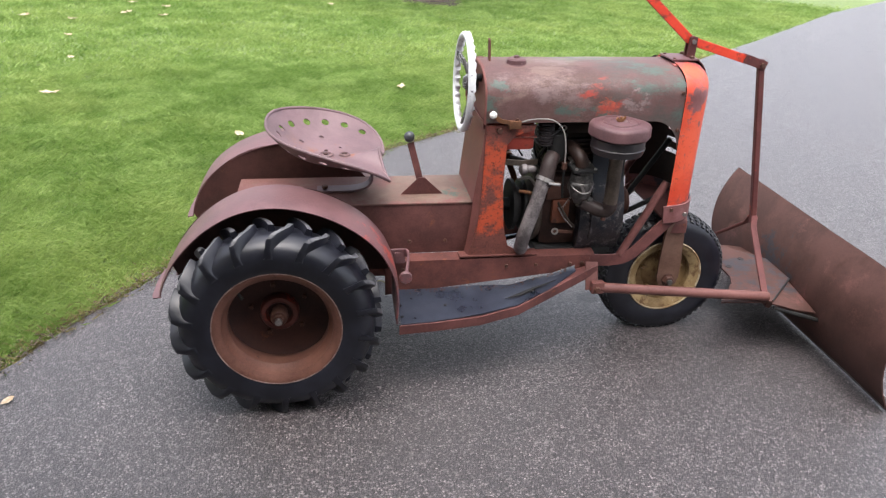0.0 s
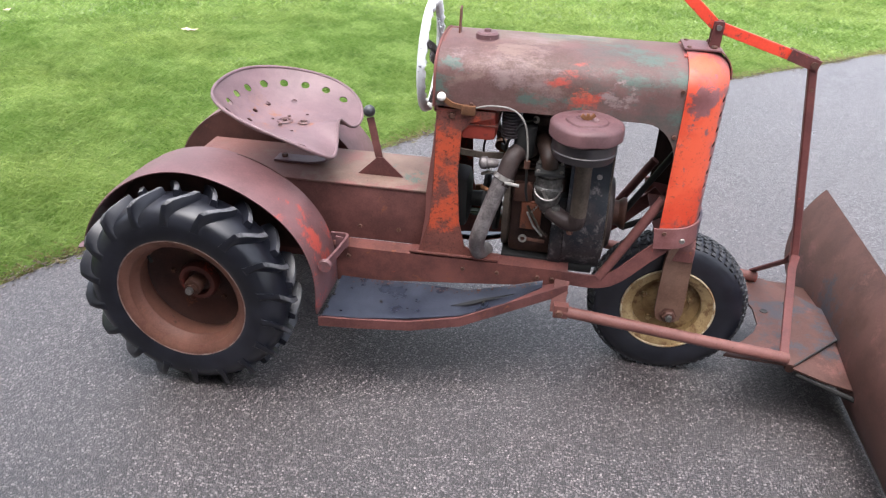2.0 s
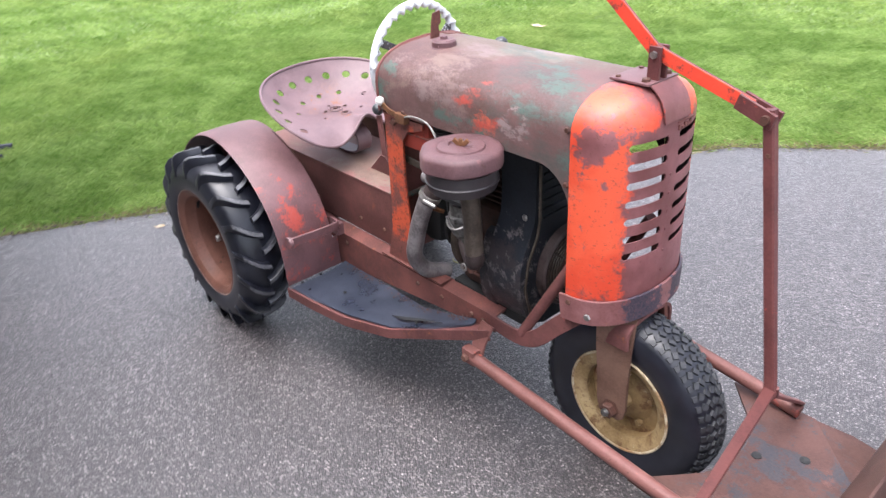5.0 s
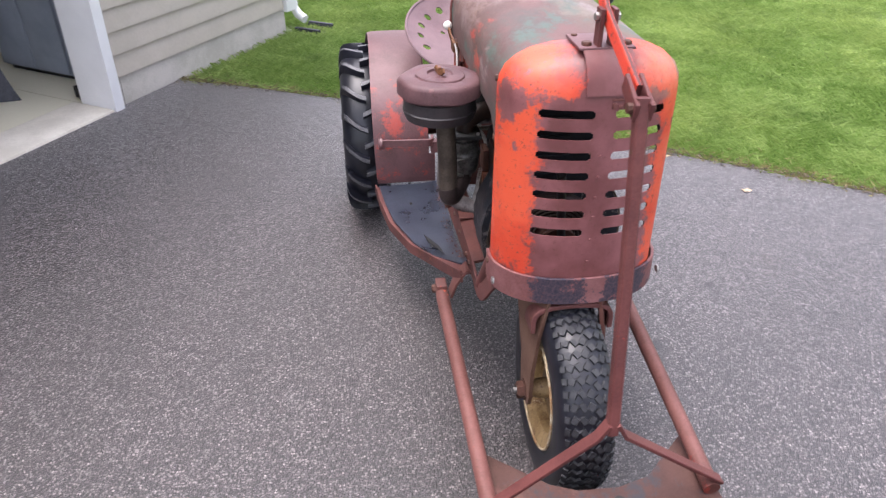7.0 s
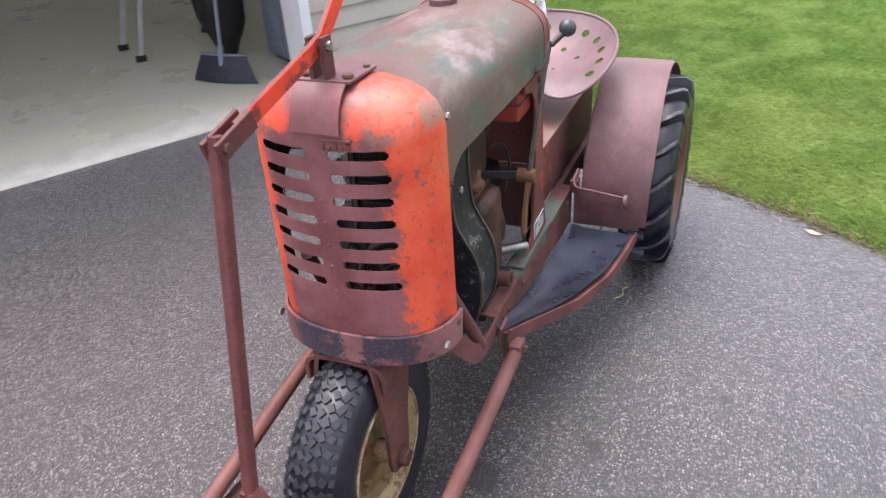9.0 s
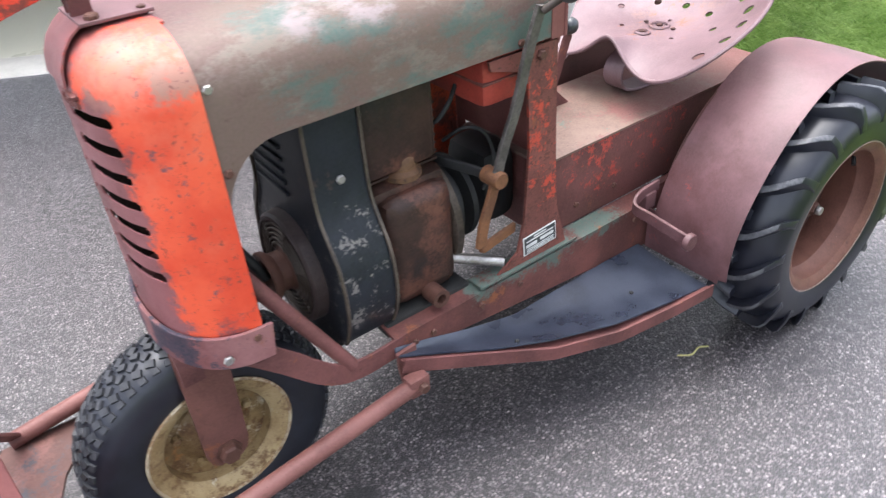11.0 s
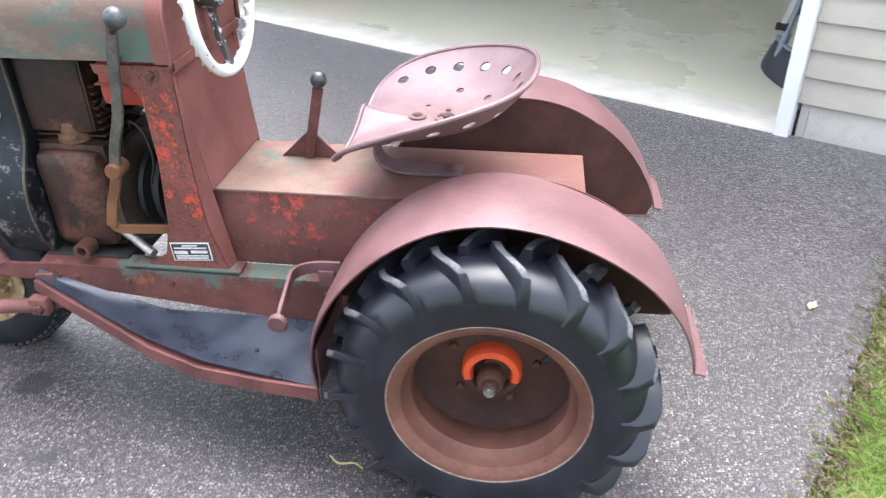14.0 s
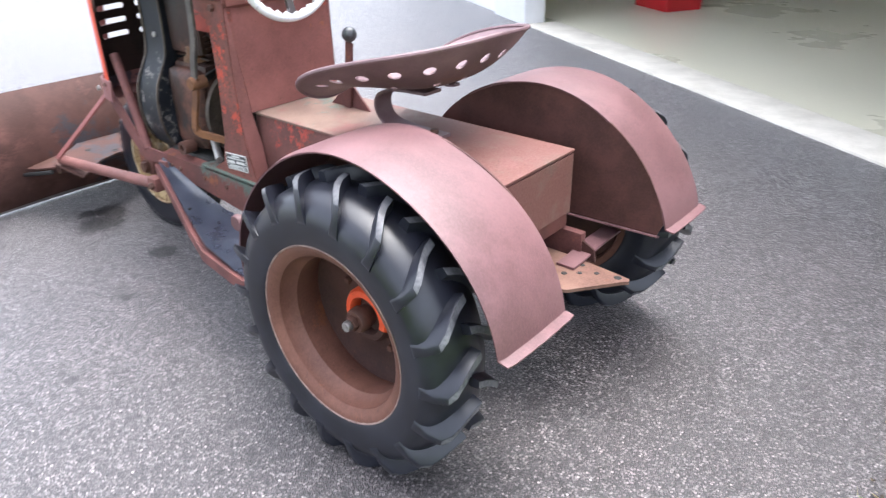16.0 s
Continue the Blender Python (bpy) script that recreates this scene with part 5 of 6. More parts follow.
for i in range(len(zs) - 1):
    zm = (zs[i] + zs[i + 1]) / 2
    k = min(abs(zm - z) for z in slots)
    for j in range(len(ths) - 1):
        ym = abs((grid[i][j].co.y + grid[i][j + 1].co.y) / 2)
        zin = zm < 1.04
        if zin and ((k < 0.0095 and 0.0261 < ym < 0.1329) or (k < 0.006 and 0.0221 < ym < 0.1369)):
            continue
        bm.faces.new((grid[i][j], grid[i][j + 1], grid[i + 1][j + 1], grid[i + 1][j]))
bmesh.ops.remove_doubles(bm, verts=bm.verts, dist=1e-5)
bm.verts.ensure_lookup_table()
bmesh.ops.delete(bm, geom=[v for v in bm.verts if not v.link_faces], context="VERTS")
skin(bm, 0.003)
# inside the shell, shade behind the slots is given as a dark colour
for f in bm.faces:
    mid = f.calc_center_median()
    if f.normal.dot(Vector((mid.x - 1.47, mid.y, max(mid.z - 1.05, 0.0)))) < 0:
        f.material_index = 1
grille = part("grille", bm, (M_GRILLE, M_UNDER_SHADE), tractor, "slotted nose shell, orange corners worn to maroon", 40)
# rib rivets, badge and band
for z in (0.66, 0.72, 0.78, 0.83, 0.88, 0.93):
    bolt(grille, nose(theta_of(-0.002), z) + Vector((-0.001, 0.0, 0)), "x", 0.004, 0.004, M_GRILLE, "rivet")
bm = bmesh.new()
for k, (z0, z1) in enumerate(((1.036, 1.050), (1.036, 1.044), (1.036, 1.050), (1.036, 1.046), (1.036, 1.050))):
    y = 0.016 + 0.013 * k
    v = nose(theta_of(y), 1.043)
    block(bm, (v.x - 0.004, y - 0.0048, z0), (v.x + 0.0035, y + 0.0048, z1), 0.0015)
v = nose(theta_of(0.042), 1.043)
block(bm, (v.x - 0.006, 0.010, 1.0535), (v.x + 0.003, 0.076, 1.058), 0.001)
part("badge", bm, M_DASH, grille, "worn raised badge on the nose")
bm = bmesh.new()
path = [nose(radians(t), 0.581, 0.006) for t in range(-84, 85, 6)]
path = [Vector((1.476, -0.207, 0.577))] + path + [Vector((1.476, 0.207, 0.577))]
band = part("nose_band", bar(bm, path, 0.073, 0.008, (0, 0, 1)), M_BAND, grille, "steel band round the foot of the nose")
for s in (-1, 1):
    bolt(grille, (1.565, s * 0.208, 0.578), "y", 0.01, s * 0.006, M_STEEL)
    bolt(grille, (1.505, s * 0.212, 0.60), "y", 0.008, s * 0.005)
bm = bmesh.new()
prism(bm, [(1.49, -0.19), (1.56, -0.185), (1.615, -0.12), (1.628, 0), (1.615, 0.12), (1.56, 0.185), (1.49, 0.19)], "z", 0.548, 0.556)
part("nose_floor", bm, M_FRAME, grille)

part("crown_seal", block(bmesh.new(), (1.478, -0.09, 1.120), (1.496, 0.09, 1.1375), 0.004), M_GRILLE, grille)
# bracket for the lift arm on the nose
mount = part("arm_mount", block(bmesh.new(), (1.480, -0.056, 1.1465), (1.590, 0.064, 1.1525), 0.002), M_FENDER, tractor, "rusty plate bolted on top of the nose")
bm = bar(bmesh.new(), [(1.588, 0.004, 1.1475), (1.606, 0.004, 1.1345), (1.621, 0.004, 1.117), (1.632, 0.004, 1.092), (1.6362, 0.004, 1.066)], 0.104, 0.004, (0, 1, 0))
part("tongue", bm, M_GRILLE, mount)
for x, y in ((1.495, -0.042), (1.495, 0.050)):
    bolt(mount, (x, y, 1.1525), "z", 0.007, 0.004, M_BOLT)
for y in (-0.036, 0.050):
    bolt(mount, (1.568, y, 1.1525), "z", 0.011, 0.008)
for y in (-0.014, 0.014):
    part("ear", bar(bmesh.new(), [(1.572, y, 1.152), (1.573, y, 1.228)], 0.032, 0.009, (1, 0, 0)), M_LINK, mount)
part("pivot_bolt", tube(bmesh.new(), [(1.573, -0.026, 1.211), (1.573, 0.026, 1.211)], 0.009, 6), M_STEEL, mount)
bm = bar(bmesh.new(), [(1.13, 0.0, 1.60), (1.30, 0.0, 1.435), (1.56, 0.0, 1.218), (1.60, -0.002, 1.203), (1.82, -0.016, 1.139)], 0.033, 0.010, (0.5, 0, 1))
bmesh.ops.recalc_face_normals(bm, faces=bm.faces)
for f in bm.faces:
    if abs(f.normal.y) < 0.5:
        f.material_index = 1
arm = part("lift_arm", bm, (M_ARM, M_LINK), tractor, "bent orange steel lift lever with worn maroon edges")
part("grip", tube(bmesh.new(), [(1.02, 0, 1.705), (1.135, 0, 1.595)], 0.017, 12), M_BLACK, arm)
part("end_plate", bar(bmesh.new(), [(1.79, -0.030, 1.150), (1.878, -0.038, 1.122)], 0.035, 0.008, (0.3, 0, 1)), M_LINK, arm)
part("end_plate", bar(bmesh.new(), [(1.79, -0.004, 1.150), (1.878, -0.011, 1.122)], 0.035, 0.008, (0.3, 0, 1)), M_LINK, arm)
part("link_pin", tube(bmesh.new(), [(1.862, -0.050, 1.127), (1.862, 0.0, 1.127)], 0.01, 8), M_BOLT, arm)
link = part("lift_link", bar(bmesh.new(), [(1.860, -0.024, 1.145), (1.973, -0.030, 0.50), (1.978, -0.030, 0.455)], 0.025, 0.024, (1, 0, 0.15)), M_LINK, tractor, "tall flat lift link with flecks of red paint")
for z in (1.05, 0.82, 0.66, 0.52):
    bolt(link, (1.862 + (1.135 - z) * 0.176, -0.034, z), "y", 0.006, -0.004)
for s in (-1, 1):
    part("link_fork", bar(bmesh.new(), [(1.978, -0.030 + s * 0.008, 0.485), (1.972, s * 0.03 - 0.028, 0.44), (1.952, s * 0.268, 0.237)], 0.028, 0.009, (1, 0, 0.0)), M_LINK, link)

# front fork and wheel
FY = -0.018
for s in (-1, 1):
    bm, rings = bmesh.new(), []
    for x, y, z, w, turn in ((1.588, 0.088, 0.552, 0.104, 32), (1.588, 0.093, 0.50, 0.102, 26), (1.588, 0.095, 0.43, 0.099, 14), (1.590, 0.094, 0.33, 0.097, 2), (1.592, 0.093, 0.245, 0.096, 0), (1.592, 0.093, 0.215, 0.080, 0), (1.592, 0.093, 0.203, 0.05, 0)):
        across = Vector((math.cos(radians(turn)), -s * math.sin(radians(turn)), 0))
        out = Vector((across.y, -across.x, 0)) * 0.005
        mid_leg = Vector((x, FY + s * y, z))
        rings.append([bm.verts.new(mid_leg + across * (w / 2) * a + out * b) for a, b in ((-1, -1), (1, -1), (1, 1), (-1, 1))])
    for r0, r1 in zip(rings, rings[1:]):
        for k in range(4):
            bm.faces.new((r0[k], r0[(k + 1) % 4], r1[(k + 1) % 4], r1[k]))
    bm.faces.new(rings[0])
    bm.faces.new(rings[-1])
    bmesh.ops.recalc_face_normals(bm, faces=bm.faces)
    f = part("fork_leg", bm, worn("fork rust", (0.085, 0.042, 0.029) if s < 0 else (0.082, 0.033, 0.026), (0.15, 0.085, 0.06) if s < 0 else (0.135, 0.056, 0.044), [(RUST, 9, 0.6, 0.1, None, 1), ((0.045, 0.022, 0.018), 16, 0.6, 0.1, None, 1)], (0.5, 0.7), seed=23.0 + s), tractor, "flat rusty fork leg twisted above the front wheel")
    part("axle_nut", lathe(bmesh.new(), [(0, s * 0.022), (0.020, s * 0.022), (0.024, s * 0.018), (0.024, s * 0.004), (0.030, s * 0.003), (0.030, 0.0), (0, 0)], (1.592, FY + s * 0.098, 0.233), "y", 6), M_BOLT, f)
    if s < 0:
        part("axle_end", lathe(bmesh.new(), [(0, s * 0.032), (0.010, s * 0.032), (0.012, s * 0.028), (0.012, s * 0.02), (0, s * 0.02)], (1.592, FY + s * 0.098, 0.233), "y", 14), M_CARB, f)
part("fork_crown", bar(bmesh.new(), curve([(1.588, FY - 0.098, 0.455), (1.588, FY - 0.096, 0.50), (1.588, FY - 0.07, 0.522), (1.588, FY, 0.528), (1.588, FY + 0.07, 0.522), (1.588, FY + 0.096, 0.50), (1.588, FY + 0.098, 0.455)], 3), 0.09, 0.012, (1, 0, 0)), M_FRAME, tractor)
part("front_axle", tube(bmesh.new(), [(1.592, FY - 0.104, 0.233), (1.592, FY + 0.104, 0.233)], 0.009, 10), M_STEEL, tractor)
c = Vector((1.592, FY, 0.233))
KR, KY = 1.41, 1.2


def grown(p):
    return [(r * KR, h * KY) for r, h in p]


sd = [(0.098, 0.050), (0.108, 0.054), (0.114, 0.055), (0.116, 0.051), (0.112, 0.047), (0.103, 0.044), (0.094, 0.03), (0.092, 0.0)]
fw = part("front_wheel", lathe(bmesh.new(), grown(sd + [(r, -h) for r, h in sd[-2::-1]] + [(0.086, -0.04), (0.086, 0.04)]), c, "y", 56, True), M_GOLD, tractor, "small cream-painted front wheel, rusting")
for s in (-1, 1):
    part("rim_lip", tube(bmesh.new(), [c + Vector((0.1145 * KR * math.cos(2 * math.pi * i / 56), s * 0.055 * KY, 0.1145 * KR * math.sin(2 * math.pi * i / 56))) for i in range(56)], 0.0042, 6, True), M_CREAM, fw, "cream-painted rim lip")
    part("disc", lathe(bmesh.new(), grown([(0.094, s * 0.026), (0.085, s * 0.014), (0.06, s * 0.012), (0.045, s * 0.024), (0.03, s * 0.03), (0.018, s * 0.03), (0.018, s * 0.008), (0.094, s * 0.004)]), c, "y", 44, True), M_FDISC if s < 0 else M_FDISC_PALE, fw)
    part("hub", lathe(bmesh.new(), [(0, s * 0.08), (0.02, s * 0.08), (0.027, s * 0.06), (0.03, s * 0.02), (0, s * 0.02)], c, "y", 24), M_GOLD, fw)
    for k in range(5):
        a = 2 * math.pi * k / 5 + 0.3
        bolt(fw, c + Vector((0.086 * math.cos(a), s * 0.017, 0.086 * math.sin(a))), "y", 0.011, s * 0.014, M_GOLD)
sd = [(0.109, 0.049), (0.117, 0.054), (0.135, 0.059), (0.157, 0.0605), (0.175, 0.056), (0.187, 0.045), (0.194, 0.025), (0.1965, 0.0)]
part("tyre", lathe(bmesh.new(), grown(sd + [(r, -h) for r, h in sd[-2::-1]]), c, "y", 84), M_TYRE, fw, "black front tyre", 30)
bm = bmesh.new()
for row, (y0, r0, tilt, w, l) in enumerate(((0.0, 0.1965, 0.6, 0.014, 0.0145), (0.016, 0.1955, -0.6, 0.013, 0.0155), (-0.016, 0.1955, -0.6, 0.013, 0.0155), (0.032, 0.1925, 0.5, 0.014, 0.0145), (-0.032, 0.1925, 0.5, 0.014, 0.0145), (0.045, 0.186, 0.1, 0.012, 0.0125), (-0.045, 0.186, 0.1, 0.012, 0.0125))):
    y0, r0, w, l = y0 * KY, r0 * KR, w * KY, l * KR
    for k in range(56):
        a = 2 * math.pi * (k + 0.5 * (row % 2)) / 56
        d, tg, ax = Vector((math.cos(a), 0, math.sin(a))), Vector((-math.sin(a), 0, math.cos(a))), Vector((0, 1, 0))
        nn = (d + ax * (y0 / 0.075)).normalized() if abs(y0) > 0.03 else d
        ax2 = (ax - nn * ax.dot(nn)).normalized()
        e1 = (tg * math.cos(tilt) + ax2 * math.sin(tilt)) * (l / 2)
        e2 = (ax2 * math.cos(tilt) - tg * math.sin(tilt)) * (w / 2)
        o = c + d * r0 + ax * y0
        q = [bm.verts.new(o + nn * h + e1 * u * k2 + e2 * v * k2) for h, k2 in ((-0.004, 1.0), (0.005, 0.85)) for u, v in ((-1, -1), (1, -1), (1, 1), (-1, 1))]
        bm.faces.new(q[4:])
        for j in range(4):
            bm.faces.new((q[j], q[(j + 1) % 4], q[4 + (j + 1) % 4], q[4 + j]))
tagged(part("tread", bm, M_DUSTY, fw, "knobbly black tread blocks", 30), kind="stuff")

# push bars, A-frame and plow blade
for s, y0, y1 in ((-1, -0.293, -0.276), (1, 0.253, 0.246)):
    b = part("push_bar", tube(bmesh.new(), [(1.215, y0, 0.312), (1.24, y0, 0.309), (1.965, y1, 0.222)], 0.020, 16, scales=[0.85, 1, 1]), M_BAR, tractor, "rusty round push bar along the front wheel")
    part("clevis", block(bmesh.new(), (1.185, y0 - 0.016, 0.29), (1.235, y0 + 0.016, 0.338), 0.004), M_BAR, b)
    part("hanger", bar(bmesh.new(), [(1.20, y0 - s * 0.03, 0.285), (1.20, y0 - s * 0.045, 0.33), (1.205, s * 0.215, 0.385)], 0.05, 0.008, (1, 0, 0)), M_BAR, b)
    bolt(b, (1.205, y0 + s * 0.016, 0.312), "y", 0.013, s * 0.012)
plow = bmesh.new()
PX0, PY0, PY1 = 2.180, -0.735, 0.625
rows = []
for i in range(17):
    z = -0.034 + 0.492 * i / 16
    x = PX0 + 0.096 * ((z - 0.22) / 0.25) ** 2 - (0.03 * (1 - z / 0.22) if z < 0.22 else 0) * 0.5
    row = []
    for j in range(13):
        y = PY0 + (PY1 - PY0) * j / 12
        row.append(plow.verts.new((x + 0.004 * noise.noise(Vector((y * 3, z * 5, 0))), y, z + (0.004 * noise.noise(Vector((y * 4, 2, 1))) if i == 16 else 0))))
    rows.append(row)
for r0, r1 in zip(rows, rows[1:]):
    for j in range(12):
        plow.faces.new((r0[j], r0[j + 1], r1[j + 1], r1[j]))
blade = part("plow_blade", skin(plow, 0.006), M_PLOW, tractor, "broad curved brown plow blade resting on the asphalt", 50)
part("cutting_edge", bar(bmesh.new(), [(2.246, PY0 + 0.01, -0.002), (2.246, PY1 - 0.01, -0.002)], 0.065, 0.008, (0.25, 0, -1)), M_STEEL, blade, "bright worn cutting edge")
bm = prism(bmesh.new(), [(1.765, -0.272), (1.99, -0.285), (2.183, -0.09), (2.186, 0.08), (2.0, 0.27), (1.765, 0.262), (1.895, 0.12), (1.918, 0.04), (1.915, -0.06), (1.89, -0.12)], "z", 0.196, 0.204)
frame_plate = part("a_frame_plate", bm, M_PLOW, blade, "flat stained plate between push bars and blade")
for x, y in ((1.955, 0.03), (2.05, 0.10)):
    part("bolt_hole", lathe(bmesh.new(), [(0.0, 0.0005), (0.008, 0.0005), (0.010, 0.002), (0.013, 0.002), (0.014, 0.0)], (x, y, 0.204), "z", 16), M_BLACK, frame_plate)
part("crease", bar(bmesh.new(), [(1.99, -0.283, 0.203), (2.183, -0.092, 0.203)], 0.006, 0.006, (0, 0, 1)), M_BLACK, frame_plate)
bm = bmesh.new()
q = [bm.verts.new(p) for p in ((1.985, -0.29, 0.195), (2.183, -0.05, 0.196), (2.195, -0.16, 0.178), (2.198, -0.318, 0.152), (2.09, -0.312, 0.172))]
bm.faces.new(q)
part("gusset", skin(bm, 0.006), M_PLOW, blade)
bm = bmesh.new()
q = [bm.verts.new(p) for p in ((1.985, 0.275, 0.195), (2.183, 0.05, 0.196), (2.195, 0.16, 0.178), (2.198, 0.318, 0.152), (2.09, 0.312, 0.172))]
bm.faces.new(q)
part("gusset", skin(bm, 0.006), M_PLOW, blade)
for s in (-1, 1):
    part("brace_rod", tube(bmesh.new(), [(2.0, s * 0.285, 0.172), (2.20, s * 0.335, 0.125)], 0.009, 8), M_BLACK, blade)
part("pivot_bar", tube(bmesh.new(), [(1.985, -0.27, 0.178), (1.985, 0.265, 0.178)], 0.016, 12), M_PLOW, blade)

# steering wheel and column
SW = Vector((0.692, 0.0, 1.056))
bm = tube(bmesh.new(), [SW + Vector((0.004 * math.sin(a), 0.173 * math.cos(a), 0.173 * math.sin(a))) for a in [2 * math.pi * i / 96 for i in range(96)]], 0.0120, 12, True)
for v in bm.verts:
    d = v.co - SW
    a, r = math.atan2(d.z, d.y), math.hypot(d.y, d.z)
    if d.x > -0.004 and r < 0.179:
        k = 0.0068 * math.sin(a * 34)
        v.co -= Vector((0, math.cos(a), math.sin(a))) * k - Vector((abs(k), 0, 0))
wheel = part("steering_wheel", bm, M_WHITE, tractor, "white steering wheel with finger grips, paint flaking")
for k in range(3):
    a = radians(90 + 120 * k + 60)
    d = Vector((0, math.cos(a), math.sin(a)))
    part("spoke", bar(bmesh.new(), [SW + Vector((0.03, 0, 0)) + d * 0.02, SW + Vector((0.022, 0, 0)) + d * 0.09, SW + d * 0.169], 0.024, 0.012, (0, -d.z, d.y)), M_SPOKE, wheel)
part("hub", lathe(bmesh.new(), [(0, -0.012), (0.02, -0.012), (0.03, 0.0), (0.032, 0.03), (0.024, 0.045), (0, 0.045)], SW + Vector((0.012, 0, 0)), "x", 24), M_SPOKE, wheel)
part("column", tube(bmesh.new(), [SW + Vector((0.04, 0, 0)), (0.752, 0, 1.045)], 0.015, 14), M_RUST, wheel)

# seat pan with drilled holes
zc = 0.778
SEAT_X, SEAT_Y, SEAT_Z = (0.2281, 0.2314, -0.0762, -0.0236, 0.0128), (0.272, -0.0457, -0.0225), (0.8331, -0.0888, 0.0179, 0.027, 0.0116, 0.0028)


def seat_rim(phi):
    """The rim, with the front at phi 0: two lobes drop there, the back stands high."""
    return Vector((sum(k * math.cos(i * phi) for i, k in enumerate(SEAT_X)), sum(k * math.sin((i + 1) * phi) for i, k in enumerate(SEAT_Y)), sum(k * math.cos(i * phi) for i, k in enumerate(SEAT_Z))))


def seat_point(rho, phi):
    r = seat_rim(phi)
    x, y = 0.19 + (r.x - 0.19) * rho, r.y * rho
    rise = rho ** 2.6 if r.z > zc else rho ** 3.2
    return Vector((x, y, zc + (r.z - zc) * rise + 0.03 * min(y, 0.0)))


ring_phi, run, last = [], 0.0, seat_point(0.82, radians(84))
for d in range(336):
    q = seat_point(0.82, radians(84 + d * 192 / 336))
    run += (q - last).length
    last = q
    ring_phi.append((run, radians(84 + d * 192 / 336)))
ring_holes = [min(ring_phi, key=lambda e: abs(e[0] - run * k / 12))[1] for k in range(13)]
holes = [(0.82, p, 0.0158) for p in ring_holes] + [(0.55, radians(t), 0.0105) for t in (120, 150, 180, 210, 240)] + [(0.28, radians(t), 0.0065) for t in (90, 180, 270)]
hole_c = [(seat_point(r, t), rad) for r, t, rad in holes]
bm = bmesh.new()
NR, NP = 60, 260
centre = bm.verts.new(seat_point(0, 0))
rows = [[bm.verts.new(seat_point(i / NR, -math.pi + 2 * math.pi * j / NP)) for j in range(NP)] for i in range(1, NR + 1)]
for j in range(NP):
    bm.faces.new((centre, rows[0][j], rows[0][(j + 1) % NP]))
for r0, r1 in zip(rows, rows[1:]):
    for j in range(NP):
        k = (j + 1) % NP
        bm.faces.new((r0[j], r0[k], r1[k], r1[j]))
gone = [f for f in bm.faces if any((f.calc_center_median() - c0).length < rad for c0, rad in hole_c)]
bmesh.ops.delete(bm, geom=gone, context="FACES")
for v in bm.verts:
    if any(e.is_boundary for e in v.link_edges):
        for c0, rad in hole_c:
            d = v.co - c0
            if d.length < rad * 1.6:
                v.co = c0 + d.normalized() * rad
# the rim rolls over
edge = [e for e in bm.edges if e.is_boundary and all((v.co - Vector((0.19, 0, v.co.z))).length > 0.19 for v in e.verts)]
skin(bm, 0.004)
seat = part("seat", bm, M_SEAT, tractor, "pressed steel pan seat with drilled holes, worn maroon", 50)
rolled = [seat_point(1.0, radians(t)) - Vector((0, 0, 0.002)) for t in range(-180, 180, 4)]
part("rolled_rim", tube(bmesh.new(), rolled, 0.0058, 8, True), M_SEAT, seat)
for x, y, r in ((0.10, 0.0, 0.017), (0.17, 0.0, 0.024), (0.24, 0.0, 0.017)):
    part("pressed_ring", lathe(bmesh.new(), [(r - 0.004, 0.0), (r - 0.002, 0.0035), (r + 0.002, 0.0035), (r + 0.005, 0.0)], (x, y, zc + 0.0035), "z", 28), M_SEAT, seat)
    bolt(seat, (x, y, zc + 0.0035), "z", 0.009, 0.005, M_DISC)
for x, y in ((0.17, 0.045), (0.17, -0.045)):
    bolt(seat, (x, y, zc + 0.0035), "z", 0.007, 0.003, M_DISC)
part("seat_spring", bar(bmesh.new(), curve([(0.16, 0, 0.752), (0.27, 0, 0.746), (0.33, 0, 0.725), (0.345, 0, 0.69), (0.325, 0, 0.655), (0.27, 0, 0.640), (0.20, 0, 0.638), (0.13, 0, 0.638)], 5), 0.062, 0.008, (0, 1, 0)), M_SEAT, seat, "curled flat spring under the seat")
bolt(seat, (0.16, 0, 0.643), "z", 0.012, 0.012)

# gear lever
shift = part("gear_lever", bar(bmesh.new(), [(0.54, -0.05, 0.632), (0.53, -0.045, 0.68), (0.492, -0.028, 0.832)], 0.026, 0.008, (1, 0, 0)), M_FRAME, tractor, "short gear lever with a black ball knob")
bm = bmesh.new()
bmesh.ops.create_uvsphere(bm, u_segments=20, v_segments=14, radius=0.021)
bmesh.ops.transform(bm, matrix=pose(0.488, -0.026, 0.854), verts=bm.verts)
part("knob", bm, M_KNOB, shift, "black ball knob")
part("gusset", prism(bmesh.new(), [(0.453, 0.6325), (0.616, 0.6325), (0.545, 0.70), (0.522, 0.70)], "y", -0.060, -0.054), M_FRAME, shift, "triangular steel foot")

# clutch lever by the left pillar
clutch = part("clutch_lever", bar(bmesh.new(), curve([(0.838, 0.232, 1.04), (0.862, 0.222, 0.95), (0.885, 0.213, 0.84), (0.913, 0.209, 0.765), (0.930, 0.206, 0.705)], 4), 0.025, 0.010, (1, 0, 0)), M_LEVER, tractor, "long flat clutch lever beside the left pillar")
part("knob_stem", tube(bmesh.new(), [(0.838, 0.236, 1.03), (0.808, 0.266, 1.06)], 0.008, 10), M_TUBE, clutch)
bm = bmesh.new()
bmesh.ops.create_uvsphere(bm, u_segments=20, v_segments=14, radius=0.023)
bmesh.ops.transform(bm, matrix=pose(0.804, 0.270, 1.067), verts=bm.verts)
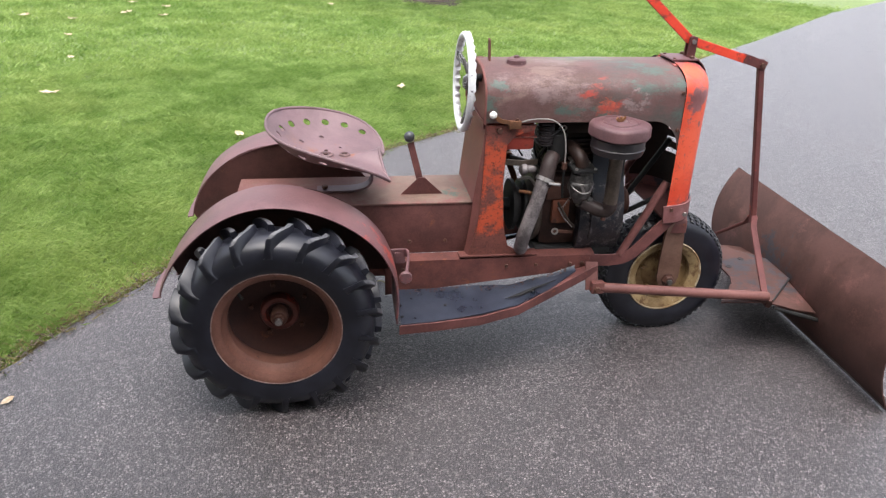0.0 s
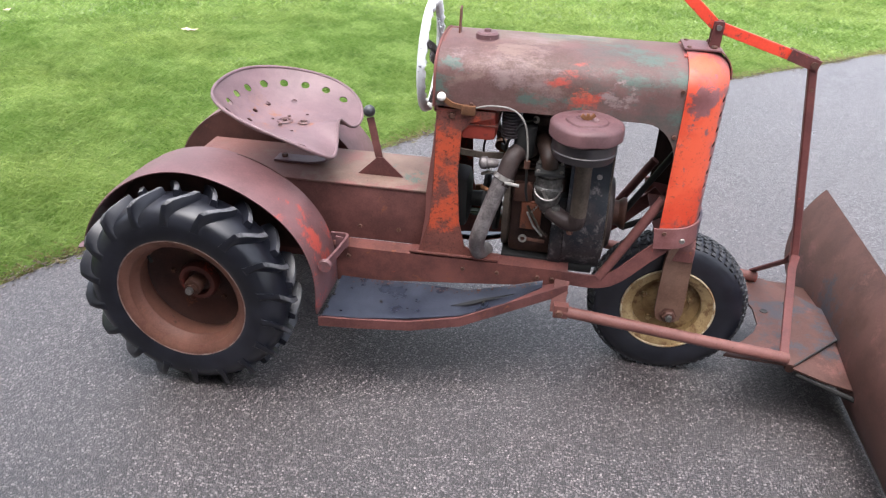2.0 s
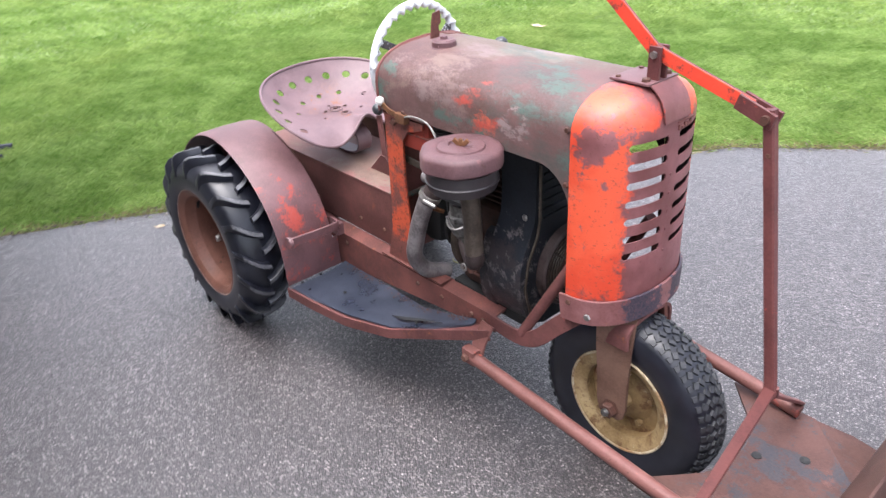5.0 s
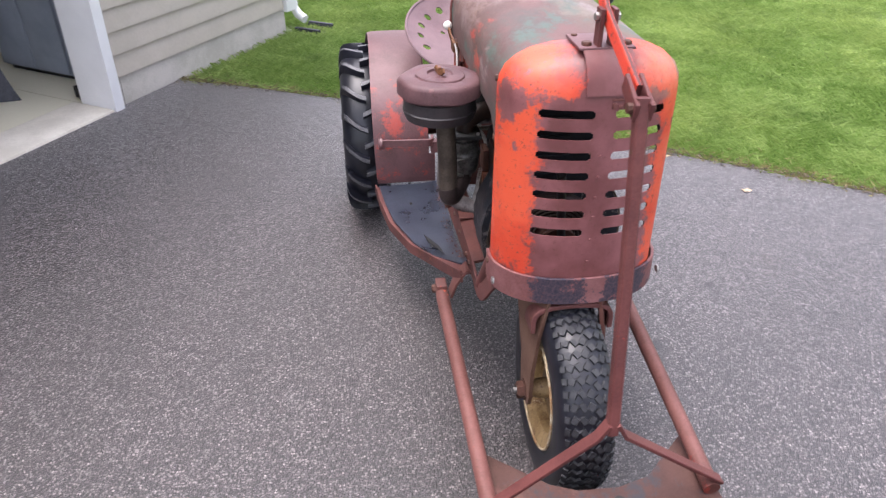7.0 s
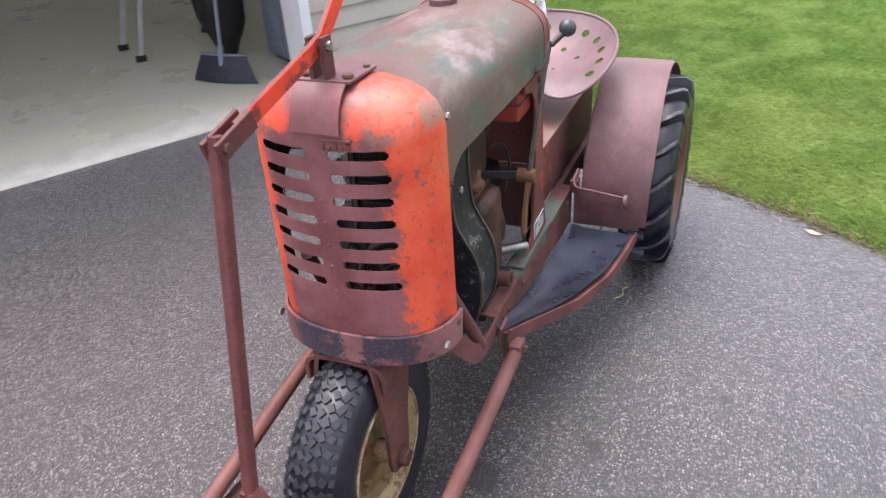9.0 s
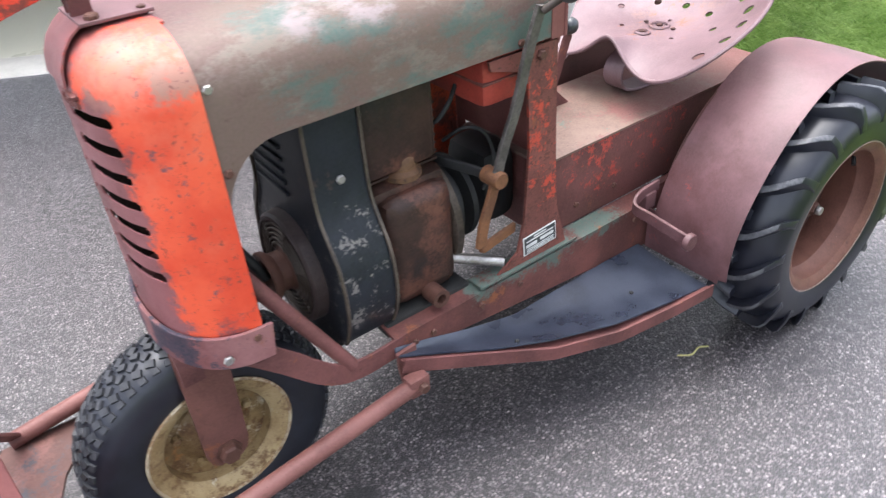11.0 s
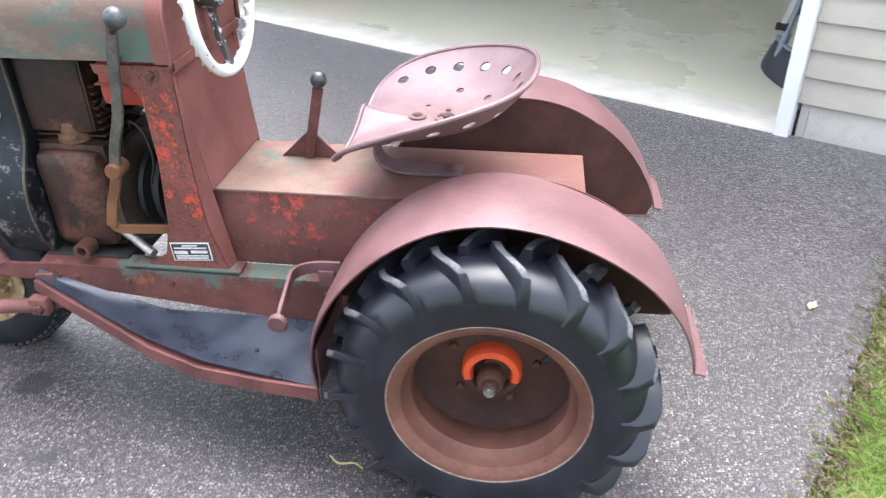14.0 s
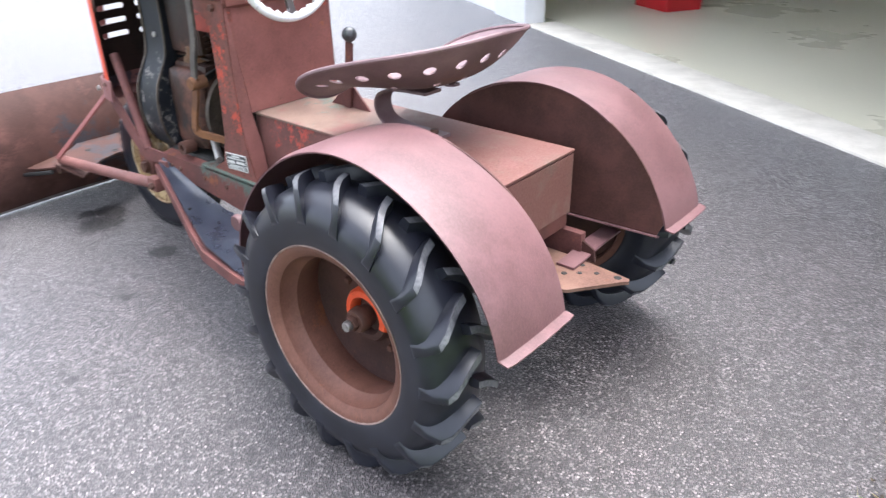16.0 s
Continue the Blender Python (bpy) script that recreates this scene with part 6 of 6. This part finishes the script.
part("knob", bm, plain("grey knob", (0.022, 0.024, 0.027), (0.075, 0.08, 0.087), 0.4, 30), clutch, "worn grey ball knob")
part("pivot", lathe(bmesh.new(), [(0, 0.02), (0.017, 0.02), (0.02, 0.015), (0.02, -0.03), (0, -0.03)], (0.932, 0.203, 0.695), "y", 18), M_RUST, clutch, "rusty pivot boss")
part("lower_arm", bar(bmesh.new(), curve([(0.925, 0.2045, 0.715), (0.945, 0.202, 0.65), (0.965, 0.202, 0.60), (0.980, 0.204, 0.540)], 4), 0.026, 0.010, (1, 0, 0)), M_RUST, clutch, "rusty lower half of the lever")
part("link_arm", bar(bmesh.new(), curve([(0.976, 0.203, 0.548), (0.965, 0.198, 0.530), (0.92, 0.185, 0.524), (0.85, 0.168, 0.518)], 4), 0.024, 0.010, (0, 0, 1)), M_RUST, clutch, "rusty flat link arm")
part("link_rod", tube(bmesh.new(), [(1.005, 0.13, 0.484), (0.90, 0.185, 0.452)], 0.012, 12), M_STEEL, clutch, "bright steel link rod")
part("cable", tube(bmesh.new(), curve([(0.90, 0.12, 0.62), (0.875, 0.13, 0.69), (0.89, 0.12, 0.755), (0.93, 0.10, 0.775), (0.96, 0.06, 0.74)], 6), 0.004, 8), M_BLACK, clutch)
part("pivot_arm", bar(bmesh.new(), [(0.932, 0.185, 0.695), (0.99, 0.06, 0.71)], 0.022, 0.010, (0, 0, 1)), M_BLACK, clutch)

# data plate on the left pillar: bars in place of its fine print
PL = Matrix.Translation((0.792, 0.1937, 0.472)) @ Matrix.Rotation(radians(4), 4, "Y")
bm = block(bmesh.new(), (-0.052, 0.0, -0.026), (0.052, 0.002, 0.026), 0.0006, PL)
plate = part("data_plate", bm, M_PLATE_W, tractor, "small black and silver data plate")
part("plate_field", block(bmesh.new(), (-0.049, 0.002, -0.023), (0.049, 0.0026, 0.023), 0, PL), M_PLATE, plate)
for x0, x1, z0, z1 in ((-0.02, 0.02, 0.016, 0.020), (-0.043, 0.043, 0.009, 0.013), (-0.043, 0.0, -0.004, 0.004), (0.01, 0.045, -0.006, 0.003), (-0.043, 0.043, -0.012, -0.0095), (-0.043, 0.043, -0.0165, -0.014), (-0.043, 0.043, -0.021, -0.0185)):
    part("print_bar", block(bmesh.new(), (x0, 0.0026, z0), (x1, 0.003, z1), 0, PL), M_PLATE_W, plate)

# fuel tank under the hood
tank = part("fuel_tank", block(bmesh.new(), (0.765, -0.178, 0.842), (0.940, 0.178, 0.950), 0.02), worn("tank paint", (0.20, 0.030, 0.021), (0.30, 0.046, 0.03), [(MAROON_D, 9, 0.58, 0.1, None, 1)], (0.4, 0.6), seed=24.0), tractor, "red fuel tank under the hood")
part("seam", block(bmesh.new(), (0.763, -0.183, 0.893), (0.944, 0.183, 0.898), 0.001), M_PILLAR, tank)

# ---- engine ----
engine = part("engine", block(bmesh.new(), (1.00, -0.13, 0.425), (1.188, 0.125, 0.722), 0.03), M_ENGINE, tractor, "oily single-cylinder engine under the hood")
base = bmesh.new()
block(base, (0.985, -0.15, 0.385), (1.215, 0.165, 0.425), 0.006)
block(base, (1.215, -0.15, 0.385), (1.30, 0.02, 0.420), 0.006)
part("base", base, M_BLACK, engine, "black oily engine base")
for i in range(11):
    z = 0.675 + i * 0.018
    part("cooling_fin", block(bmesh.new(), (1.005, -0.105, z), (1.20, 0.10, z + 0.006), 0.002), M_ENGINE, engine)
part("cylinder", block(bmesh.new(), (1.03, -0.085, 0.66), (1.19, 0.08, 0.885), 0.02), M_ENGINE, engine)
part("head", block(bmesh.new(), (1.015, -0.10, 0.880), (1.20, 0.095, 0.925), 0.012), M_ENGINE, engine)
part("cylinder_shield", block(block(bmesh.new(), (1.022, 0.098, 0.745), (1.187, 0.116, 0.935), 0.012), (1.017, -0.03, 0.75), (1.024, 0.112, 0.93), 0.002), M_ENGINE, engine, "brown sheet shield on the cylinder")
part("oil_filler", lathe(bmesh.new(), [(0, 0.03), (0.028, 0.03), (0.032, 0.024), (0.032, 0.0), (0.042, -0.008), (0.042, -0.02), (0, -0.02)], (1.09, 0.088, 0.740), "z", 20), M_FILLER, engine)
bm = block(bmesh.new(), (1.008, 0.10, 0.440), (1.182, 0.158, 0.705), 0.034)
part("crankcase_side", bm, M_ENGINE, engine, "smooth oily brown crankcase wall", 60)
part("drain_pipe", lathe(bmesh.new(), [(0.012, 0.0), (0.012, 0.045), (0.022, 0.045), (0.022, 0.0)], (1.09, 0.155, 0.452), "y", 18, True), M_BOLT, engine)
part("valve_cover", block(bmesh.new(), (1.04, -0.152, 0.53), (1.11, -0.128, 0.63), 0.008), M_COVER, engine, "rusty cover plate")
# flange, drum and clutch behind the engine
part("flange", lathe(bmesh.new(), [(0.0, 0.012), (0.142, 0.012), (0.15, 0.006), (0.15, -0.012), (0.14, -0.014), (0, -0.014)], (0.992, 0.0, 0.555), "x", 44), M_TUBE, engine, "pale-edged round flange")
drum = part("clutch_drum", lathe(bmesh.new(), [(0, 0.03), (0.10, 0.03), (0.105, 0.024), (0.105, 0.012), (0.075, 0.006), (0.075, -0.01), (0.105, -0.016), (0.105, -0.03), (0, -0.03)], (0.93, 0, 0.555), "x", 44), M_BLACK, engine)
part("shaft", tube(bmesh.new(), [(0.74, 0, 0.555), (0.93, 0, 0.555)], 0.028, 16), M_BLACK, engine)
part("gear_case", block(bmesh.new(), (0.748, -0.085, 0.465), (0.855, 0.07, 0.665), 0.04), M_BLACK, engine)
part("ignition_wire", tube(bmesh.new(), curve([(0.90, -0.13, 0.71), (0.93, -0.16, 0.73), (0.96, -0.13, 0.70), (0.985, -0.12, 0.66)], 5), 0.006, 8), M_WIRE, engine)
part("spark_lead", tube(bmesh.new(), curve([(0.905, -0.15, 0.67), (0.93, -0.19, 0.68), (0.955, -0.15, 0.655)], 5), 0.007, 8), M_RUST, engine)

# blower shroud
half = [(0.128, 0.935), (0.128, 0.86), (0.130, 0.78), (0.136, 0.73), (0.158, 0.685), (0.182, 0.64), (0.194, 0.585), (0.194, 0.53), (0.182, 0.475), (0.16, 0.43), (0.13, 0.40), (0.09, 0.385)]
outline = [(-y, z) for y, z in half] + half[::-1]
bm = edges_round(prism(bmesh.new(), outline, "x", 1.190, 1.318), 0.014, 50, 3)
shroud = part("blower_shroud", bm, M_SHROUD, engine, "chipped black blower shroud", 32)
for i in range(7):
    z = 0.735 + i * 0.026
    part("louvre", block(bmesh.new(), (1.314, -0.10, z), (1.324, 0.03, z + 0.007), 0.002), M_SHROUD, shroud)
part("seam_strip", bar(bmesh.new(), [(1.321, -0.115, 0.90), (1.323, -0.118, 0.74), (1.323, -0.128, 0.69), (1.323, -0.165, 0.62), (1.323, -0.178, 0.54), (1.321, -0.155, 0.45)], 0.008, 0.006, (0, 1, 0)), M_TUBE, shroud)
for x in (1.196, 1.314):
    part("seam_strip", bar(bmesh.new(), curve([(x, 0.130, 0.93), (x, 0.131, 0.80), (x, 0.139, 0.73), (x, 0.161, 0.685), (x, 0.185, 0.64), (x, 0.196, 0.585), (x, 0.196, 0.53), (x, 0.184, 0.475), (x, 0.162, 0.43)], 4), 0.007, 0.006, (1, 0, 0)), M_TUBE, shroud)
bm = prism(bmesh.new(), [(-0.10, 0.40), (-0.15, 0.41), (-0.178, 0.46), (-0.186, 0.53), (-0.180, 0.60), (-0.150, 0.66), (-0.10, 0.68)], "x", 1.146, 1.1895)
part("scroll", edges_round(bm, 0.012, 50, 3), M_SHROUD, shroud, "rounded side of the blower housing", 32)
part("fan_drum", lathe(bmesh.new(), [(0.128, -0.004), (0.126, 0.024), (0.120, 0.030), (0.113, 0.030), (0.110, 0.022), (0.0, 0.018), (0.0, -0.004)], (1.318, 0.0, 0.555), "x", 52), M_CAST, shroud, "rusty fan housing ring")
for k in range(6):
    r = 0.060 + 0.0105 * k
    part("screen_ring", tube(bmesh.new(), [(1.348 - 0.0012 * k, r * math.cos(t), 0.555 + r * math.sin(t)) for t in [2 * math.pi * i / 48 for i in range(48)]], 0.0028, 6, True), M_TUBE, shroud)
for k in range(6):
    a = math.pi * k / 3 + 0.3
    part("screen_spoke", tube(bmesh.new(), [(1.347, 0.05 * math.cos(a), 0.555 + 0.05 * math.sin(a)), (1.343, 0.116 * math.cos(a), 0.555 + 0.116 * math.sin(a))], 0.003, 6), M_TUBE, shroud)
part("starter_pulley", lathe(bmesh.new(), [(0, 0.014), (0.034, 0.014), (0.038, 0.042), (0.054, 0.046), (0.057, 0.043), (0.056, 0.034), (0.044, 0.020), (0.044, 0.0), (0.058, -0.012), (0.060, -0.026), (0, -0.026)], (1.352, 0.0, 0.555), "x", 40), M_BOLT, shroud, "brown cupped starter pulley")
bolt(shroud, (1.252, 0.129, 0.79), "y", 0.010, 0.006, M_STEEL)
bolt(shroud, (1.283, -0.131, 0.74), "y", 0.010, -0.008, M_STEEL)

# air cleaner, carburettor, pipes
bm = lathe(bmesh.new(), [(0, 0.062), (0.03, 0.062), (0.034, 0.066), (0.060, 0.063), (0.063, 0.058), (0.066, 0.060), (0.096, 0.058), (0.104, 0.054), (0.1085, 0.046), (0.109, 0.016), (0.104, 0.011), (0.0, 0.011)], (1.212, -0.297, 0.922), "z", 56)
for v in bm.verts:
    q = Vector((v.co.x - 1.212, v.co.y + 0.297, 0))
    if q.length > 0.03:
        v.co += q.normalized() * 0.004 * noise.noise(q * 22) + Vector((0, 0, 0.005 * noise.noise(q * 14 + Vector((3, 1, 2)))))
cl = part("air_cleaner", bm, M_CLEANER, engine, "round rusty dented air cleaner lid")
part("bowl", lathe(bmesh.new(), [(0.0, 0.011), (0.090, 0.011), (0.095, 0.006), (0.095, -0.022), (0.098, -0.025), (0.097, -0.030), (0.090, -0.049), (0.07, -0.056), (0.0, -0.056)], (1.212, -0.297, 0.9215), "z", 56), M_BOWL, cl, "dark oil bowl")
part("stud", tube(bmesh.new(), [(1.212, -0.297, 0.98), (1.212, -0.297, 1.002)], 0.005, 8), M_RUST, cl)
part("wing_nut", bar(bmesh.new(), [(1.193, -0.305, 0.999), (1.203, -0.301, 0.990), (1.221, -0.293, 0.990), (1.231, -0.289, 0.999)], 0.012, 0.006, (0, 0, 1)), M_RUST, cl)
part("intake_tube", tube(bmesh.new(), [(1.220, -0.284, 0.87), (1.223, -0.277, 0.75), (1.223, -0.275, 0.652)], 0.026, 18), M_TUBE, engine, "brown intake tube")
part("intake_elbow", tube(bmesh.new(), curve([(1.223, -0.276, 0.668), (1.221, -0.272, 0.640), (1.205, -0.262, 0.628), (1.175, -0.245, 0.632), (1.135, -0.222, 0.648)], 5), 0.0275, 16), M_CAST, engine, "rusty cast intake elbow")
part("elbow_nut", bolt_head(bmesh.new(), (1.205, -0.272, 0.594), "z", 0.010, 0.014), M_BOLT, engine)
bm = lathe(bmesh.new(), [(0, 0.072), (0.034, 0.072), (0.034, 0.062), (0.041, 0.058), (0.042, 0.030), (0.046, 0.026), (0.047, 0.018), (0.042, 0.013), (0.041, -0.022), (0.036, -0.036), (0.026, -0.046), (0.020, -0.062), (0, -0.064)], (1.122, -0.215, 0.705), "z", 36)
block(bm, (1.078, -0.225, 0.690), (1.100, -0.185, 0.722), 0.005)
block(bm, (1.142, -0.252, 0.650), (1.166, -0.222, 0.672), 0.006)
block(bm, (1.112, -0.266, 0.716), (1.134, -0.250, 0.732), 0.004)
part("carburettor", bm, M_CARB, engine, "grimy cast alloy carburettor")
part("carburettor_flange", block(bmesh.new(), (1.076, -0.262, 0.777), (1.168, -0.172, 0.789), 0.004), M_BLACK, engine)
part("bowl_bail", tube(bmesh.new(), curve([(1.078, -0.215, 0.726), (1.086, -0.250, 0.712), (1.115, -0.266, 0.700), (1.145, -0.258, 0.704), (1.166, -0.225, 0.722)], 5), 0.003, 8), M_STEEL, engine, "bright wire bail")
part("idle_screw", tube(bmesh.new(), [(1.150, -0.240, 0.652), (1.152, -0.252, 0.612)], 0.005, 8), M_STEEL, engine)
part("control_rod", tube(bmesh.new(), [(1.048, -0.22, 0.79), (1.052, -0.21, 0.70), (1.058, -0.20, 0.66)], 0.0045, 8), M_BLACK, engine)
part("rod_end", lathe(bmesh.new(), [(0, 0.012), (0.010, 0.012), (0.010, -0.012), (0, -0.012)], (1.048, -0.22, 0.795), "z", 12), M_BOLT, engine)
coil = lathe(bmesh.new(), [(0, 0.045)] + [(r, 0.040 - 0.010 * k - d) for k in range(9) for r, d in ((0.024, 0.0), (0.031, 0.002), (0.031, 0.005), (0.024, 0.007))] + [(0, -0.052)], (0.985, -0.155, 0.905), "z", 24)
part("ribbed_breather", coil, M_BOWL, engine, "ribbed dark breather under the tank")
part("tank_bracket", bar(bmesh.new(), [(0.79, -0.165, 0.800), (0.90, -0.165, 0.790), (0.965, -0.14, 0.785)], 0.022, 0.008, (0, 0, 1)), M_TUBE, engine)
part("fuel_valve", lathe(bmesh.new(), [(0, 0.03), (0.010, 0.03), (0.016, 0.018), (0.016, -0.005), (0.022, -0.008), (0.022, -0.026), (0.010, -0.034), (0, -0.034)], (0.925, -0.165, 0.765), "x", 18), M_PIPE, engine, "small grey fuel valve")
part("governor_arm", bar(bmesh.new(), [(1.062, -0.158, 0.60), (1.085, -0.172, 0.56), (1.118, -0.176, 0.525)], 0.014, 0.004, (0, 1, 0)), M_STEEL, engine)
part("eye_bolt", lathe(bmesh.new(), [(0.008, -0.003), (0.014, -0.003), (0.014, 0.003), (0.008, 0.003)], (1.055, -0.166, 0.502), "y", 18, True), M_STEEL, engine)
part("head_stud", tube(bmesh.new(), [(1.09, -0.14, 0.80), (1.09, -0.19, 0.80)], 0.007, 8), M_STEEL, engine)
part("rust_panel", block(bmesh.new(), (1.012, -0.150, 0.63), (1.072, -0.131, 0.70), 0.006), M_BOLT, engine)
part("manifold", tube(bmesh.new(), curve([(1.122, -0.215, 0.785), (1.115, -0.205, 0.815), (1.10, -0.16, 0.835), (1.09, -0.10, 0.835)], 5), 0.026, 14), M_ENGINE, engine)
part("throttle_rod", tube(bmesh.new(), [(1.06, -0.15, 0.62), (1.11, -0.165, 0.54), (1.135, -0.165, 0.52)], 0.005, 8), M_TUBE, engine)
part("linkage", bar(bmesh.new(), [(1.05, -0.16, 0.50), (1.13, -0.16, 0.495)], 0.012, 0.006, (0, 0, 1)), M_BOLT, engine)
part("exhaust_elbow", tube(bmesh.new(), curve([(1.05, -0.10, 0.80), (1.025, -0.15, 0.815), (1.0, -0.19, 0.80), (0.985, -0.21, 0.755), (0.972, -0.222, 0.72)], 5), 0.030, 16), M_CAST, engine, "rusty exhaust elbow")
ex = part("exhaust_pipe", tube(bmesh.new(), curve([(0.972, -0.222, 0.738), (0.948, -0.238, 0.66), (0.922, -0.243, 0.575), (0.907, -0.238, 0.51), (0.912, -0.20, 0.452), (0.930, -0.125, 0.420)], 6), 0.0265, 16), M_PIPE, engine, "dull grey bent exhaust pipe")
part("clamp", tube(bmesh.new(), [(0.981, -0.216, 0.748), (0.975, -0.22, 0.735)], 0.035, 18), M_STEEL, ex)
part("clamp_bolt", tube(bmesh.new(), [(0.985, -0.25, 0.738), (1.03, -0.245, 0.73)], 0.006, 8), M_STEEL, ex)
part("stand_pipe", tube(bmesh.new(), [(1.03, -0.15, 0.80), (1.035, -0.15, 0.90)], 0.034, 16), M_BLACK, engine)
part("throttle_cable", tube(bmesh.new(), curve([(0.86, -0.207, 0.955), (0.92, -0.215, 0.972), (0.99, -0.22, 0.968), (1.03, -0.225, 0.93), (1.045, -0.225, 0.86), (1.048, -0.22, 0.78)], 6), 0.003, 8), M_WIRE, tractor, "thin pale throttle cable")
thr = part("throttle_lever", bar(bmesh.new(), [(0.85, -0.208, 0.955), (0.80, -0.212, 0.965), (0.772, -0.215, 0.985)], 0.016, 0.005, (0, 0, 1)), M_RUST, tractor, "small throttle lever with an ivory knob")
bm = bmesh.new()
bmesh.ops.create_uvsphere(bm, u_segments=16, v_segments=12, radius=0.014)
bmesh.ops.transform(bm, matrix=pose(0.768, -0.216, 0.989), verts=bm.verts)
part("knob", bm, M_IVORY, thr, "ivory ball knob")
part("anchor", block(bmesh.new(), (0.83, -0.215, 0.935), (0.875, -0.194, 0.965), 0.004), M_RUST, thr)

part("spark_plug", tube(bmesh.new(), [(1.06, -0.10, 0.90), (1.06, -0.135, 0.915)], 0.011, 10), M_IVORY, engine)
part("plug_lead", tube(bmesh.new(), curve([(1.06, -0.135, 0.915), (1.02, -0.17, 0.91), (0.985, -0.17, 0.86), (0.97, -0.13, 0.80)], 5), 0.005, 8), M_BLACK, engine)
for x, y in ((1.086, -0.252), (1.158, -0.252), (1.086, -0.182), (1.158, -0.182)):
    bolt(engine, (x, y, 0.789), "z", 0.006, 0.006, M_STEEL)
part("choke_lever", bar(bmesh.new(), [(1.122, -0.262, 0.70), (1.105, -0.268, 0.735)], 0.010, 0.003, (1, 0, 0)), M_STEEL, engine)
part("bowl_nut", bolt_head(bmesh.new(), (1.122, -0.215, 0.631), "z", 0.012, 0.010), M_STEEL, engine)
part("governor_spring", tube(bmesh.new(), [(1.075 + 0.008 * k / 6, -0.165 + 0.006 * math.cos(k * 1.3), 0.60 + 0.006 * math.sin(k * 1.3) + 0.002 * k) for k in range(34)], 0.0013, 5), M_STEEL, engine)
part("fuel_line", tube(bmesh.new(), curve([(0.94, 0.09, 0.872), (0.97, 0.10, 0.84), (1.0, 0.08, 0.80), (1.0, -0.05, 0.74), (1.05, -0.14, 0.69)], 5), 0.005, 8), M_BLACK, engine)

# rust crumbs lying along the rail on the right footboard
bm = bmesh.new()
rc = random.Random(9)
for k in range(170):
    x = rc.uniform(0.46, 1.12)
    y = -(0.207 + abs(rc.gauss(0, 0.012)))
    z = (0.272 if x < 0.88 else 0.272 + (x - 0.88) / 0.34 * 0.10) + rc.uniform(0.012, 0.024)
    r = rc.uniform(0.001, 0.0032)
    bmesh.ops.create_icosphere(bm, subdivisions=1, radius=r, matrix=Matrix.Translation((x, y, z)) @ Matrix.Diagonal((1.3, 1, 0.7, 1)))
tagged(part("rust_crumbs", bm, M_BOLT, tractor, "rust crumbs caught along the rail"), kind="stuff")

# ---- leaves and a twig on the ground ----
def leaf_mesh(seed):
    bm = bmesh.new()
    rr = random.Random(seed)
    ring = []
    for i in range(14):
        a = 2 * math.pi * i / 14
        r = 0.022 * (0.75 + 0.3 * rr.random()) * (1.3 if i % 7 == 0 else 1)
        ring.append(bm.verts.new((r * 1.2 * math.cos(a), r * 0.75 * math.sin(a), 0.004 + 0.008 * rr.random())))
    top = bm.verts.new((0, 0, 0.003))
    for i in range(14):
        bm.faces.new((top, ring[i], ring[(i + 1) % 14]))
    return mesh_of("fallen_leaf", skin(bm, 0.0006), M_DRYLEAF)


leaves = [leaf_mesh(k) for k in range(3)]
spots = [(-0.991, -0.421, 0, 0.9), (0.155, 1.323, 0, 1.0), (-0.263, 1.074, 0, 1.0)]
rl = random.Random(5)
while len(spots) < 34:
    x, y = rl.uniform(-7, 2), rl.uniform(2.5, 11)
    if edge_distance(np.array([[x, y]]))[0] > 0.3 and rl.random() < (0.9 if x < -2 else 0.25):
        spots.append((x, y, 0.02, rl.uniform(1.6, 2.6)))
for k, (x, y, z, sc) in enumerate(spots):
    ob = new("fallen_leaf", leaves[k % 3])
    ob.matrix_world = pose(x, y, z, 0, 0, rl.uniform(0, 360)) @ Matrix.Scale(sc, 4)
    tagged(ob, "curled dry leaf on the asphalt" if z == 0 else "pale fallen leaf lying in the grass", "leaf", "fallen leaves")
bm = tube(bmesh.new(), curve([(0.44, 0.385, 0.004), (0.41, 0.41, 0.006), (0.37, 0.405, 0.005), (0.345, 0.42, 0.004)], 5), 0.003, 6)
tagged(new("twig", mesh_of("twig", bm, plain("straw", (0.24, 0.22, 0.09), (0.34, 0.31, 0.13), 0.7))), "yellow-green stalk lying on the asphalt", "twig")
